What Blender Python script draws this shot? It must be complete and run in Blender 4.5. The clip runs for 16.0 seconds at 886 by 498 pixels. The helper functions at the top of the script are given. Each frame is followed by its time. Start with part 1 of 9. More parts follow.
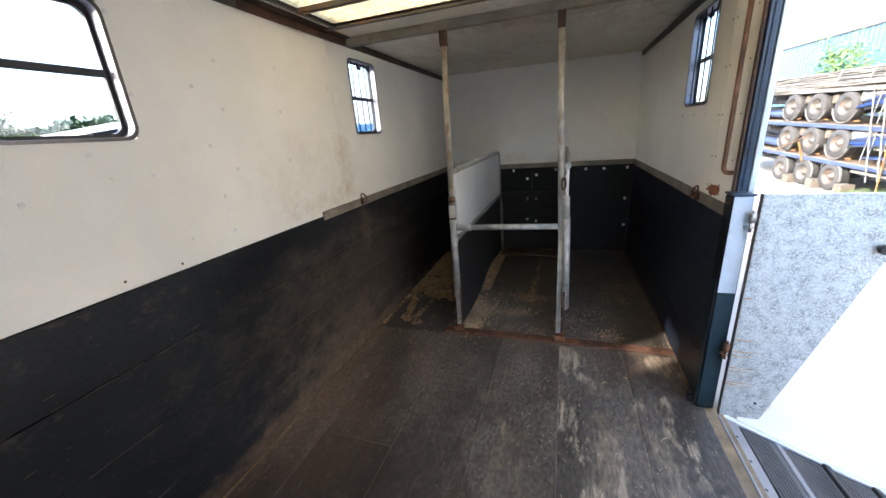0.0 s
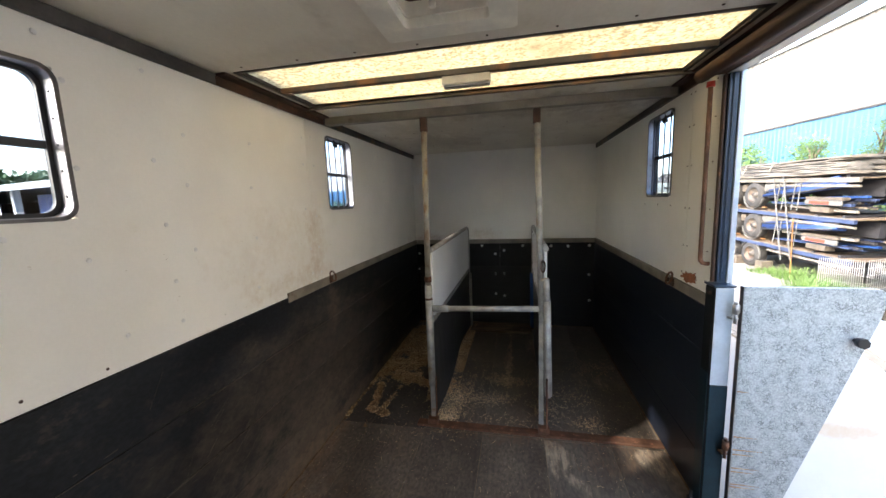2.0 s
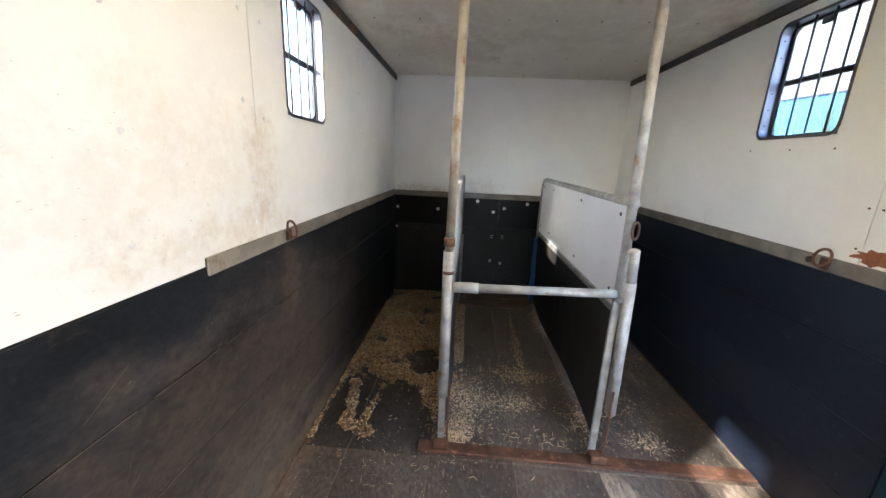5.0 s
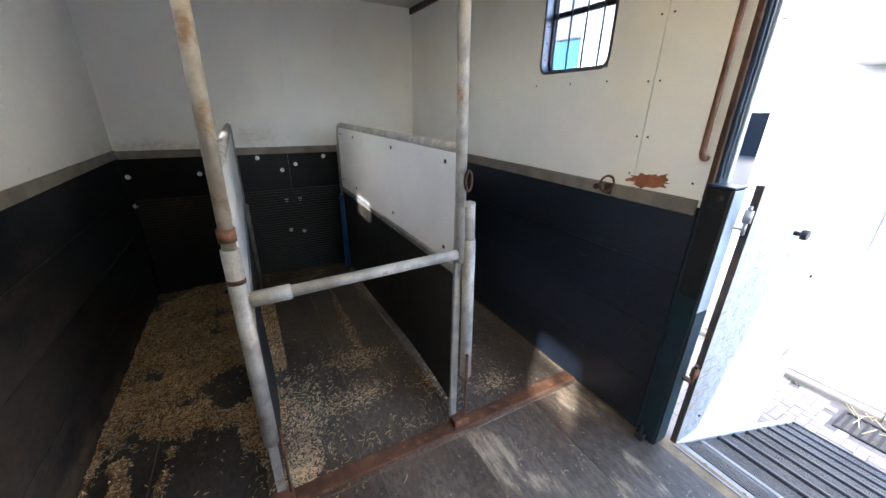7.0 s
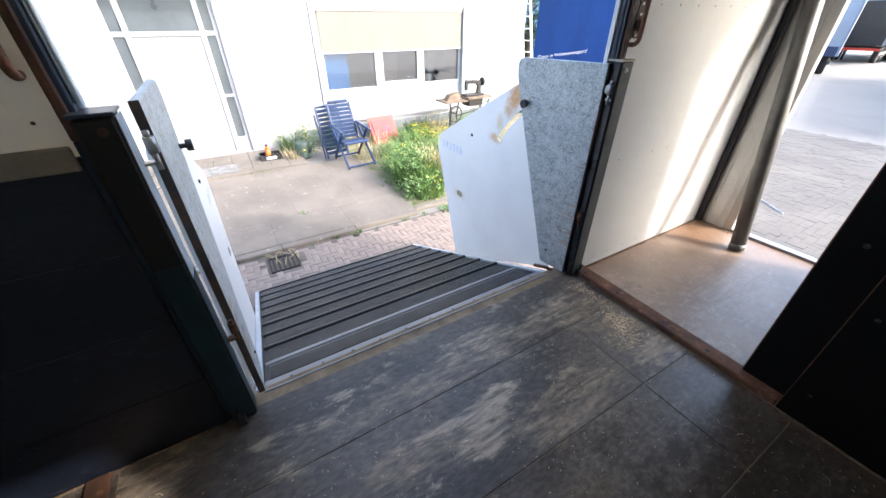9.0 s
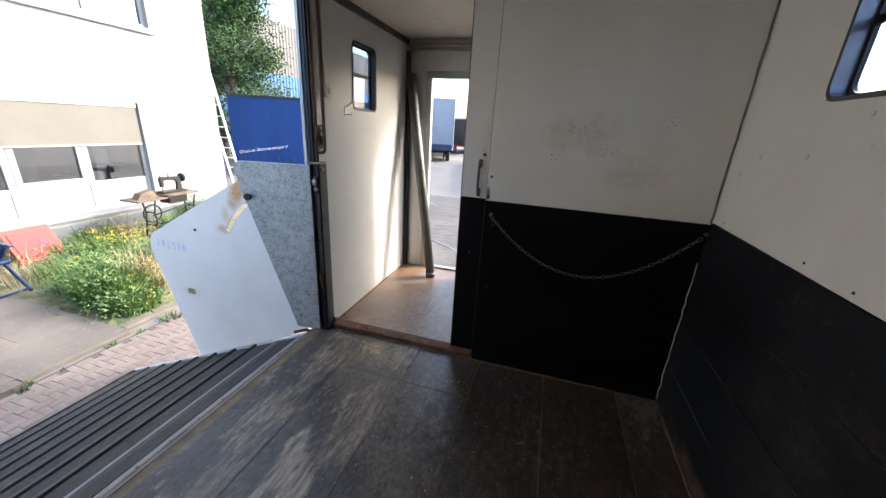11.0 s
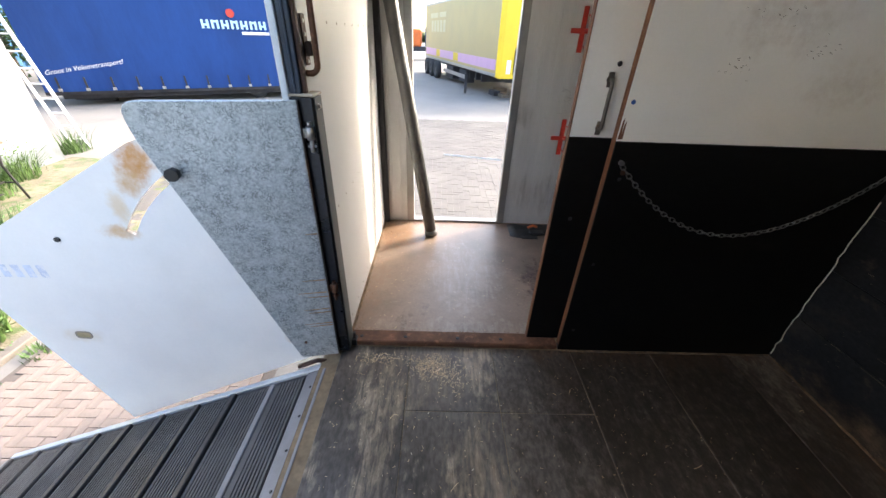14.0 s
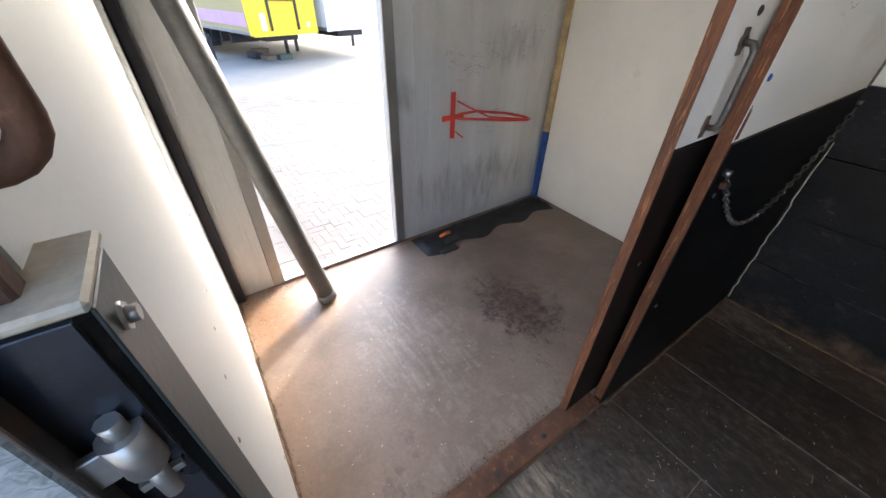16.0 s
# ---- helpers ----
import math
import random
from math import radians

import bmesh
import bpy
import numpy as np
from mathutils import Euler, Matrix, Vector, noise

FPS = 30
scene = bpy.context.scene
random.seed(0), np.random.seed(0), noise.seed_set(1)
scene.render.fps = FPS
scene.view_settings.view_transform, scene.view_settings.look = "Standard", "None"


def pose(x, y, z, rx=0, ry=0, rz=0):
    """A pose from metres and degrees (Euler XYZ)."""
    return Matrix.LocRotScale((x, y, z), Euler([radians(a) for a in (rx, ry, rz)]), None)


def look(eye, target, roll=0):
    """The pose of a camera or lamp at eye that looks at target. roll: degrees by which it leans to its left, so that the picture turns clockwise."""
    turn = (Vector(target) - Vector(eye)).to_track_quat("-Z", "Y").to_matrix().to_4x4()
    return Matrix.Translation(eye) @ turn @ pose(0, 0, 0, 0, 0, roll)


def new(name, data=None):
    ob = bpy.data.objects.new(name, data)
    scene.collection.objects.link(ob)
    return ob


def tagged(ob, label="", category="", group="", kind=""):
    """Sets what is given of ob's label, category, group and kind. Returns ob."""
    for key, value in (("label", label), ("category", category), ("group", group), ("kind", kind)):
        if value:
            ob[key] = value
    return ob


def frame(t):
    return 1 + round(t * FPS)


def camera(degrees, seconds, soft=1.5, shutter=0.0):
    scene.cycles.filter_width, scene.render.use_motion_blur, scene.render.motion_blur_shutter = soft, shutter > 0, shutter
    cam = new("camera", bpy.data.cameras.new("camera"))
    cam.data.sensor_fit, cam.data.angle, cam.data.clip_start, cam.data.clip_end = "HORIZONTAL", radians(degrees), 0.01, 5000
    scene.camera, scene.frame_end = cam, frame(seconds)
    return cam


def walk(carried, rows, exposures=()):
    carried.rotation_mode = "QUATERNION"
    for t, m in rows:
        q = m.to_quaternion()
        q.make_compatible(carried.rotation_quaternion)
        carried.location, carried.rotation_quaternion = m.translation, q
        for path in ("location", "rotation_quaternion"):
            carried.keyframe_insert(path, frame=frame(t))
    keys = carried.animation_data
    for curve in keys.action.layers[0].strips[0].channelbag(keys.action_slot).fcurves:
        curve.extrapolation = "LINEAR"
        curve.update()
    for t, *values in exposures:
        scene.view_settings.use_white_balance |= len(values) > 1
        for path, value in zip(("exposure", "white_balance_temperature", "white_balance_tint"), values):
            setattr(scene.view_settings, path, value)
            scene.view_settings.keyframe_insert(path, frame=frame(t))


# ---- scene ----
cam = camera(102.6, 16.0)
PATH = [
    (0, (0.376, -0.092, 1.634), (-0.256, 1.702, 1.016), -4.4),
    (0.5, (0.335, -0.083, 1.671), (-0.269, 1.688, 0.965), -3.8),
    (1, (0.319, -0.090, 1.684), (-0.157, 1.739, 1.029), -3.9),
    (1.5, (0.204, -0.074, 1.722), (-0.138, 1.868, 1.384), -2.6),
    (2, (0.207, 0.023, 1.714), (-0.202, 1.962, 1.444), -2.1),
    (2.5, (0.281, 0.117, 1.694), (-0.415, 1.979, 1.468), -1.45),
    (3, (0.231, 0.215, 1.669), (-0.547, 2.041, 1.425), -1.15),
    (3.2, (0.158, 0.275, 1.640), (-0.585, 2.115, 1.392), -1.8),
    (5.3, (-0.457, 0.945, 1.514), (-0.472, 2.877, 0.995), 0.4),
    (5.5, (-0.520, 0.967, 1.539), (-0.473, 2.894, 1.004), -1.7),
    (6, (-0.567, 1.036, 1.550), (-0.342, 2.947, 1.006), 0.4),
    (6.5, (-0.461, 1.205, 1.547), (0.080, 3.047, 0.987), -1.9),
    (7, (-0.356, 1.346, 1.495), (0.545, 2.976, 0.765), 1.0),
    (7.5, (-0.226, 1.455, 1.484), (1.136, 2.591, 0.560), 0.7),
    (7.6, (-0.223, 1.466, 1.506), (1.218, 2.434, 0.514), 0.3),
    (8, (-0.133, 1.553, 1.461), (1.520, 1.943, 0.405), 1.4),
    (8.5, (-0.022, 1.583, 1.429), (1.581, 1.283, 0.270), -2.15),
    (9, (-0.042, 1.713, 1.444), (1.401, 0.858, 0.356), -0.05),
    (9.5, (-0.103, 1.918, 1.491), (1.084, 0.659, 0.488), 1.65),
    (10, (-0.282, 2.074, 1.535), (0.584, 0.547, 0.576), 2.2),
    (10.1, (-0.309, 2.089, 1.531), (0.460, 0.489, 0.610), 1.6),
    (10.2, (-0.357, 2.108, 1.525), (0.309, 0.414, 0.696), 2.1),
    (12.3, (-0.066, 1.920, 1.602), (0.378, 0.061, 1.014), 2.6),
    (12.5, (0.025, 1.845, 1.593), (0.488, 0.019, 0.920), 0.0),
    (13, (0.237, 1.654, 1.544), (0.558, -0.101, 0.640), -0.2),
    (13.5, (0.485, 1.514, 1.494), (0.633, -0.230, 0.528), 0.2),
    (14, (0.698, 1.362, 1.478), (0.665, -0.347, 0.440), 2.2),
    (14.5, (0.821, 1.048, 1.460), (0.659, -0.682, 0.468), -0.5),
    (15, (0.900, 0.796, 1.439), (0.546, -0.829, 0.328), 1.0),
    (15.5, (1.009, 0.502, 1.455), (0.349, -1.000, 0.311), 1.1),
    (16, (1.060, 0.259, 1.430), (0.130, -1.056, 0.244), 1.3),
]
LIGHTEN = [(0, 3.85, 6300, 10), (1, 3.95, 6350, 10), (1.5, 3.52, 6550, 10), (2.5, 3.56, 6600, 10), (3.2, 4.05, 6550, 10), (5.5, 4.85, 5900, 11), (6.5, 4.85, 5800, 10), (7.2, 4.25, 6000, 10), (8, 3.5, 6100, 10), (9, 2.95, 6200, 10), (10, 2.62, 6300, 10), (12.5, 2.72, 6400, 10), (14, 3.08, 6700, 10), (15, 3.1, 6500, 10), (16, 3.45, 6300, 10)]
walk(cam, [(t, look(eye, target, roll)) for t, eye, target, roll in PATH], LIGHTEN)

# ---- world, sun and exposure ----
SUN_DIR = Vector((1.0, 0.79, -0.83)).normalized()
world = bpy.data.worlds.new("sky")
scene.world = world
world.use_nodes = True
wn = world.node_tree.nodes
sky = wn.new("ShaderNodeTexSky")
sky.sky_type = "NISHITA"
sky.sun_disc = False
sky.sun_elevation = math.asin(-SUN_DIR.z)
sky.sun_rotation = math.atan2(-SUN_DIR.x, -SUN_DIR.y)
sky.air_density, sky.dust_density, sky.ozone_density = 1.0, 3.0, 1.0
world.node_tree.links.new(sky.outputs[0], wn["Background"].inputs[0])
wn["Background"].inputs[1].default_value = 0.15
sun = new("sun", bpy.data.lights.new("sun", "SUN"))
sun.data.energy, sun.data.angle, sun.data.color = 0.64, radians(1.2), (1.0, 0.965, 0.93)
sun.matrix_world = look((0, 0, 30), Vector((0, 0, 30)) + SUN_DIR)

# ---- materials ----
def mat(name, base, rough=0.6, metal=0.0, var=0.18, scale=3.0, fine=60.0, bump=0.15, bdist=0.002,
        stain=None, stain_at=0.62, stain_scale=2.0, piece=0.0, spec=0.5, stretch=(1, 1, 1), second=None, second_at=0.6, second_scale=30.0, blobs=(), grain=0.7, crisp=False, even=0.12):
    """A surface with colour drift, fine grain, stains of their own shape and relief."""
    m = bpy.data.materials.new(name)
    m.use_nodes = True
    n, l = m.node_tree.nodes, m.node_tree.links
    b = n["Principled BSDF"]
    tc = n.new("ShaderNodeTexCoord")
    mp = n.new("ShaderNodeMapping")
    mp.inputs["Scale"].default_value = stretch
    l.new(tc.outputs["Object"], mp.inputs[0])
    def noise_tex(s, detail=4.0, rough_=0.6):
        t = n.new("ShaderNodeTexNoise")
        t.inputs["Scale"].default_value, t.inputs["Detail"].default_value, t.inputs["Roughness"].default_value = s, detail, rough_
        l.new(mp.outputs[0], t.inputs[0])
        return t
    def ramp(src, a, c):
        r = n.new("ShaderNodeMapRange")
        r.inputs[1].default_value, r.inputs[2].default_value = a, c
        r.interpolation_type = "SMOOTHSTEP"
        l.new(src, r.inputs[0])
        return r.outputs[0]
    def mix(kind, fac, a, c):
        x = n.new("ShaderNodeMix")
        x.data_type, x.blend_type = "RGBA", kind
        if isinstance(fac, float):
            x.inputs[0].default_value = fac
        else:
            l.new(fac, x.inputs[0])
        for sock, v in ((x.inputs[6], a), (x.inputs[7], c)):
            if isinstance(v, tuple):
                sock.default_value = (*v, 1)
            else:
                l.new(v, sock)
        return x.outputs[2]
    def product(a, c):
        x = n.new("ShaderNodeMath"); x.operation = "MULTIPLY"
        l.new(a, x.inputs[0]); l.new(c, x.inputs[1])
        return x.outputs[0]
    def streaks():
        # fine scrapes drawn out along the boards
        sm = n.new("ShaderNodeMapping")
        sm.inputs["Scale"].default_value = (16.0, 2.4, 16.0)
        l.new(tc.outputs["Object"], sm.inputs[0])
        t = n.new("ShaderNodeTexNoise")
        t.inputs["Scale"].default_value, t.inputs["Detail"].default_value, t.inputs["Roughness"].default_value = 2.2, 7.0, 0.7
        t.inputs["Distortion"].default_value = 0.6
        l.new(sm.outputs[0], t.inputs[0])
        r = n.new("ShaderNodeMapRange")
        r.inputs[1].default_value, r.inputs[2].default_value, r.inputs[3].default_value = 0.40, 0.62, 0.08
        l.new(t.outputs[0], r.inputs[0])
        return r.outputs[0]
    big, small = noise_tex(scale), noise_tex(fine, 3.0)
    dark = tuple(c * (1 - var) for c in base)
    lite = tuple(min(1, c * (1 + var)) for c in base)
    col = mix("MIX", ramp(big.outputs[0], 0.3, 0.7), dark, lite)
    col = mix("MULTIPLY", min(1.0, var * 1.6), col, mix("MIX", ramp(small.outputs[0], 0.3, 0.7), (grain, grain, grain), (1, 1, 1)))
    rough_in = None
    if second:
        col = mix("MIX", ramp(noise_tex(second_scale, 5.0, 0.7).outputs[0], second_at, second_at + 0.12), col, second)
    if stain:
        s = ramp(noise_tex(stain_scale, 8.0, 0.65).outputs[0], stain_at, stain_at + (0.07 if crisp else 0.16))
        if crisp:
            s = product(s, streaks())
        col = mix("MIX", s, col, stain)
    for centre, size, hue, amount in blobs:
        # a soft-edged place, soiled, worn or just toned darker or paler: its centre and reach in metres
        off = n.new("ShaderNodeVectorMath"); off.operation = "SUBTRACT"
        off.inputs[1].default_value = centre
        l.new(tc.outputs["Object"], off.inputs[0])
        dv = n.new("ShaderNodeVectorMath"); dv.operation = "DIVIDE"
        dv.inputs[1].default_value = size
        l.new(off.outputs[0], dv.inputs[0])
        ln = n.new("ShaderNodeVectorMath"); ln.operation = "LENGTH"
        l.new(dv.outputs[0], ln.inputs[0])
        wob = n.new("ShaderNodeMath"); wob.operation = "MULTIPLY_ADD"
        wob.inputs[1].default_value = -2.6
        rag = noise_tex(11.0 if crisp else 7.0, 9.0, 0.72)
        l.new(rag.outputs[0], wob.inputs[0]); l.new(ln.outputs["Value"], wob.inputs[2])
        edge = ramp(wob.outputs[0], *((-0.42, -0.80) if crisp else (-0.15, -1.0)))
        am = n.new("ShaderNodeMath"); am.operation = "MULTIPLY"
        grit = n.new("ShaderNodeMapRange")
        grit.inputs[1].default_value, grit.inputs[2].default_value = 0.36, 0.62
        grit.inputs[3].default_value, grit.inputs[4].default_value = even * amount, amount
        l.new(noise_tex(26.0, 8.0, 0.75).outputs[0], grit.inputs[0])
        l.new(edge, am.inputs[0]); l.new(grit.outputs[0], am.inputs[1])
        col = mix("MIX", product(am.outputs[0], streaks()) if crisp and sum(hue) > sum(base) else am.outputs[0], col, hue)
    if piece:
        oi = n.new("ShaderNodeObjectInfo")
        hsv = n.new("ShaderNodeHueSaturation")
        r = n.new("ShaderNodeMapRange")
        r.inputs[3].default_value, r.inputs[4].default_value = 1 - piece, 1 + piece
        l.new(oi.outputs["Random"], r.inputs[0])
        l.new(r.outputs[0], hsv.inputs["Value"])
        l.new(col, hsv.inputs["Color"])
        col = hsv.outputs[0]
    l.new(col, b.inputs["Base Color"])
    rr = n.new("ShaderNodeMapRange")
    rr.inputs[3].default_value, rr.inputs[4].default_value = max(0.03, rough - 0.1), min(1, rough + 0.12)
    l.new(big.outputs[0], rr.inputs[0])
    l.new(rr.outputs[0], b.inputs["Roughness"])
    b.inputs["Metallic"].default_value = metal
    b.inputs["Specular IOR Level"].default_value = spec
    if bump:
        bp = n.new("ShaderNodeBump")
        bp.inputs["Strength"].default_value, bp.inputs["Distance"].default_value = bump, bdist
        l.new(small.outputs[0], bp.inputs["Height"])
        l.new(bp.outputs[0], b.inputs["Normal"])
    return m

def pane_mat(name, tint=(0.93, 0.96, 0.97), gloss=0.06):
    """Clear sheet glass: mostly see-through, with a thin mirror reflection."""
    m = bpy.data.materials.new(name)
    m.use_nodes = True
    n, l = m.node_tree.nodes, m.node_tree.links
    n.remove(n["Principled BSDF"])
    tr, gl, mx = n.new("ShaderNodeBsdfTransparent"), n.new("ShaderNodeBsdfGlossy"), n.new("ShaderNodeMixShader")
    tr.inputs[0].default_value = (*tint, 1)
    gl.inputs["Roughness"].default_value = 0.02
    mx.inputs[0].default_value = gloss
    l.new(tr.outputs[0], mx.inputs[1]); l.new(gl.outputs[0], mx.inputs[2])
    l.new(mx.outputs[0], n["Material Output"].inputs[0])
    return m

def translucent_mat(name, col, dirt):
    """Yellowed glass-fibre roof sheet that lets daylight through, with mossy dirt lying on it."""
    m = bpy.data.materials.new(name)
    m.use_nodes = True
    n, l = m.node_tree.nodes, m.node_tree.links
    n.remove(n["Principled BSDF"])
    tc, nz, nf = n.new("ShaderNodeTexCoord"), n.new("ShaderNodeTexNoise"), n.new("ShaderNodeTexNoise")
    nz.inputs["Scale"].default_value, nz.inputs["Detail"].default_value, nz.inputs["Roughness"].default_value = 2.2, 9, 0.7
    nf.inputs["Scale"].default_value, nf.inputs["Detail"].default_value = 60, 5
    l.new(tc.outputs["Object"], nz.inputs[0]); l.new(tc.outputs["Object"], nf.inputs[0])
    r = n.new("ShaderNodeMapRange"); r.inputs[1].default_value, r.inputs[2].default_value = 0.50, 0.72
    r2 = n.new("ShaderNodeMapRange"); r2.inputs[1].default_value, r2.inputs[2].default_value, r2.inputs[4].default_value = 0.42, 0.62, 0.75
    l.new(nz.outputs[0], r.inputs[0]); l.new(nf.outputs[0], r2.inputs[0])
    ad = n.new("ShaderNodeMath"); ad.operation = "MAXIMUM"
    l.new(r.outputs[0], ad.inputs[0]); l.new(r2.outputs[0], ad.inputs[1])
    mx = n.new("ShaderNodeMix"); mx.data_type = "RGBA"
    mx.inputs[6].default_value, mx.inputs[7].default_value = (*col, 1), (*dirt, 1)
    l.new(ad.outputs[0], mx.inputs[0])
    tl, df, ms = n.new("ShaderNodeBsdfTranslucent"), n.new("ShaderNodeBsdfDiffuse"), n.new("ShaderNodeMixShader")
    ms.inputs[0].default_value = 0.25
    l.new(mx.outputs[2], tl.inputs[0]); l.new(mx.outputs[2], df.inputs[0])
    l.new(tl.outputs[0], ms.inputs[1]); l.new(df.outputs[0], ms.inputs[2])
    l.new(ms.outputs[0], n["Material Output"].inputs[0])
    return m

CREAM = mat("cream_painted_ply", (0.86, 0.84, 0.775), 0.42, var=0.05, scale=1.4, fine=90, bump=0.06, stain=(0.66, 0.59, 0.47), stain_at=0.64, stain_scale=1.7, blobs=(((-1.18, 1.95, 1.48), (1, 0.55, 0.26), (0.60, 0.49, 0.36), 0.28), ((-1.18, 2.28, 1.50), (1, 0.14, 0.24), (0.52, 0.38, 0.24), 0.38), ((-1.18, 2.1, 1.24), (1, 0.5, 0.10), (0.55, 0.44, 0.30), 0.5), ((-0.45, -0.033, 1.56), (0.22, 1, 0.12), (0.52, 0.45, 0.36), 0.45), ((-0.75, -0.033, 1.36), (0.2, 1, 0.1), (0.55, 0.47, 0.37), 0.4), ((-0.2, 4.8, 1.24), (0.22, 1, 0.12), (0.55, 0.44, 0.3), 0.5), ((-0.9, 4.8, 1.20), (0.3, 1, 0.07), (0.35, 0.2, 0.1), 0.5)))
CEIL = mat("ceiling_ply", (0.72, 0.675, 0.575), 0.5, var=0.09, scale=1.2, fine=70, bump=0.08, stain=(0.40, 0.34, 0.26), stain_at=0.57, stain_scale=1.3, stretch=(1, 0.6, 1), even=0.6, blobs=(((0.1, 3.1, 2.2), (1.5, 0.75, 5), (0.40, 0.33, 0.24), 0.5), ((0.5, 2.7, 2.2), (1.0, 0.35, 5), (0.27, 0.20, 0.13), 0.7), ((-0.6, 3.9, 2.2), (0.6, 0.5, 5), (0.40, 0.33, 0.25), 0.5), ((-0.3, 1.45, 2.2), (0.9, 0.16, 5), (0.50, 0.44, 0.35), 0.5)))
# black ply of the right wall, with the sky's bluish sheen mixed into its colour
BLACKR = mat("sheen_tinted_black_ply", (0.0135, 0.0185, 0.031), 0.40, spec=0.4, var=0.35, scale=2.0, fine=70, grain=0.35, bump=0.25, stain=(0.032, 0.034, 0.042), stain_at=0.60, stain_scale=2.6, piece=0.15, second=(0.03, 0.031, 0.036), second_at=0.60, second_scale=11, stretch=(1, 0.5, 1), even=0.35)
# last blob: the sun's glint low on the right wall, put in as a paler patch
BLACK = mat("black_coated_ply", (0.012, 0.0135, 0.0165), 0.45, spec=0.22, var=0.4, scale=2.4, fine=70, grain=0.35, bump=0.25, stain=(0.042, 0.035, 0.029), stain_at=0.60, stain_scale=2.2, piece=0.2, second=(0.036, 0.031, 0.027), second_at=0.58, second_scale=10, stretch=(1, 0.6, 1), even=0.35, blobs=(((-1.18, 2.3, 0.5), (1, 1.5, 0.62), (0.095, 0.074, 0.056), 0.6), ((-1.18, 1.95, 0.22), (1, 0.85, 0.26), (0.15, 0.115, 0.08), 0.5), ((-1.18, 2.45, 0.95), (1, 0.10, 0.2), (0.14, 0.10, 0.065), 0.5), ((-1.18, 2.2, 0.05), (1, 2.6, 0.09), (0.16, 0.11, 0.07), 0.7), ((1.18, 2.9, 0.3), (1, 0.5, 0.25), (0.045, 0.045, 0.05), 0.5)))
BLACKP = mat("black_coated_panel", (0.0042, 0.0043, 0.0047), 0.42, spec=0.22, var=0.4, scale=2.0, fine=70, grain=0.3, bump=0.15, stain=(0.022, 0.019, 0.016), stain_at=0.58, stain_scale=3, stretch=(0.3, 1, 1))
RUBBER = mat("black_rubber", (0.016, 0.015, 0.014), 0.6, var=0.3, scale=4, fine=90, bump=0.3, stain=(0.09, 0.06, 0.035), stain_at=0.6, stain_scale=2.2)
# the two near-black entries darken the deck beside the partition
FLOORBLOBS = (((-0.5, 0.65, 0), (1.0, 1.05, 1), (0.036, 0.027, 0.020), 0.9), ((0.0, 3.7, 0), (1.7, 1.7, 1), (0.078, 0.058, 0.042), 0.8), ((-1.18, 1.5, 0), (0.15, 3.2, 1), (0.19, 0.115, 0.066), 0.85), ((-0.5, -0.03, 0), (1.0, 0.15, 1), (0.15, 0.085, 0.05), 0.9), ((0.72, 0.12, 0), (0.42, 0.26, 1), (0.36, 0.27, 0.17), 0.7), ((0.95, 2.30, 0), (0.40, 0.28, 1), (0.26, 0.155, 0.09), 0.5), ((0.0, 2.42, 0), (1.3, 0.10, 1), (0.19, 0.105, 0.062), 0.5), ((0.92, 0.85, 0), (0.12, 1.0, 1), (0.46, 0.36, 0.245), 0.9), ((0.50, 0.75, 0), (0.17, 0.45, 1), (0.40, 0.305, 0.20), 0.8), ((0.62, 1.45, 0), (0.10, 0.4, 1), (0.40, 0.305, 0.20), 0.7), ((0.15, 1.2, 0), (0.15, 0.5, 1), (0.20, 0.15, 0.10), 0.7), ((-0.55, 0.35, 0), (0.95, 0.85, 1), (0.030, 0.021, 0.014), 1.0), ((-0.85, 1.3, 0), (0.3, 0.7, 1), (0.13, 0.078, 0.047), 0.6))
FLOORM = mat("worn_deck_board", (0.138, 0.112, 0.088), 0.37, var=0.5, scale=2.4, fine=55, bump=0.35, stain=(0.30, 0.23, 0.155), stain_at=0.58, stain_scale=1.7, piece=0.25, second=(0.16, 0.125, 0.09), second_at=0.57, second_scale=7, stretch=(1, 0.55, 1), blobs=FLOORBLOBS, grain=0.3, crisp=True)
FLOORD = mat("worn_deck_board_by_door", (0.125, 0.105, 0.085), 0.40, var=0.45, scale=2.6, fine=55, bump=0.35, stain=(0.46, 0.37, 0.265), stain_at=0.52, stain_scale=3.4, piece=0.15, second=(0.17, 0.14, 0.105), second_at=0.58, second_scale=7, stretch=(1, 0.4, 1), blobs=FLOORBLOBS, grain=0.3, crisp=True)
FLOORS = mat("damp_stall_board", (0.062, 0.052, 0.043), 0.42, var=0.45, scale=2.6, fine=55, bump=0.35, stain=(0.14, 0.10, 0.066), stain_at=0.58, stain_scale=2.2, piece=0.15, second=(0.10, 0.078, 0.057), second_at=0.58, second_scale=7, stretch=(1, 0.5, 1), grain=0.3, crisp=True)
JOINTDUST = mat("dust_in_the_joints", (0.23, 0.17, 0.105), 0.9, var=0.35, scale=5, fine=60, bump=0.3)
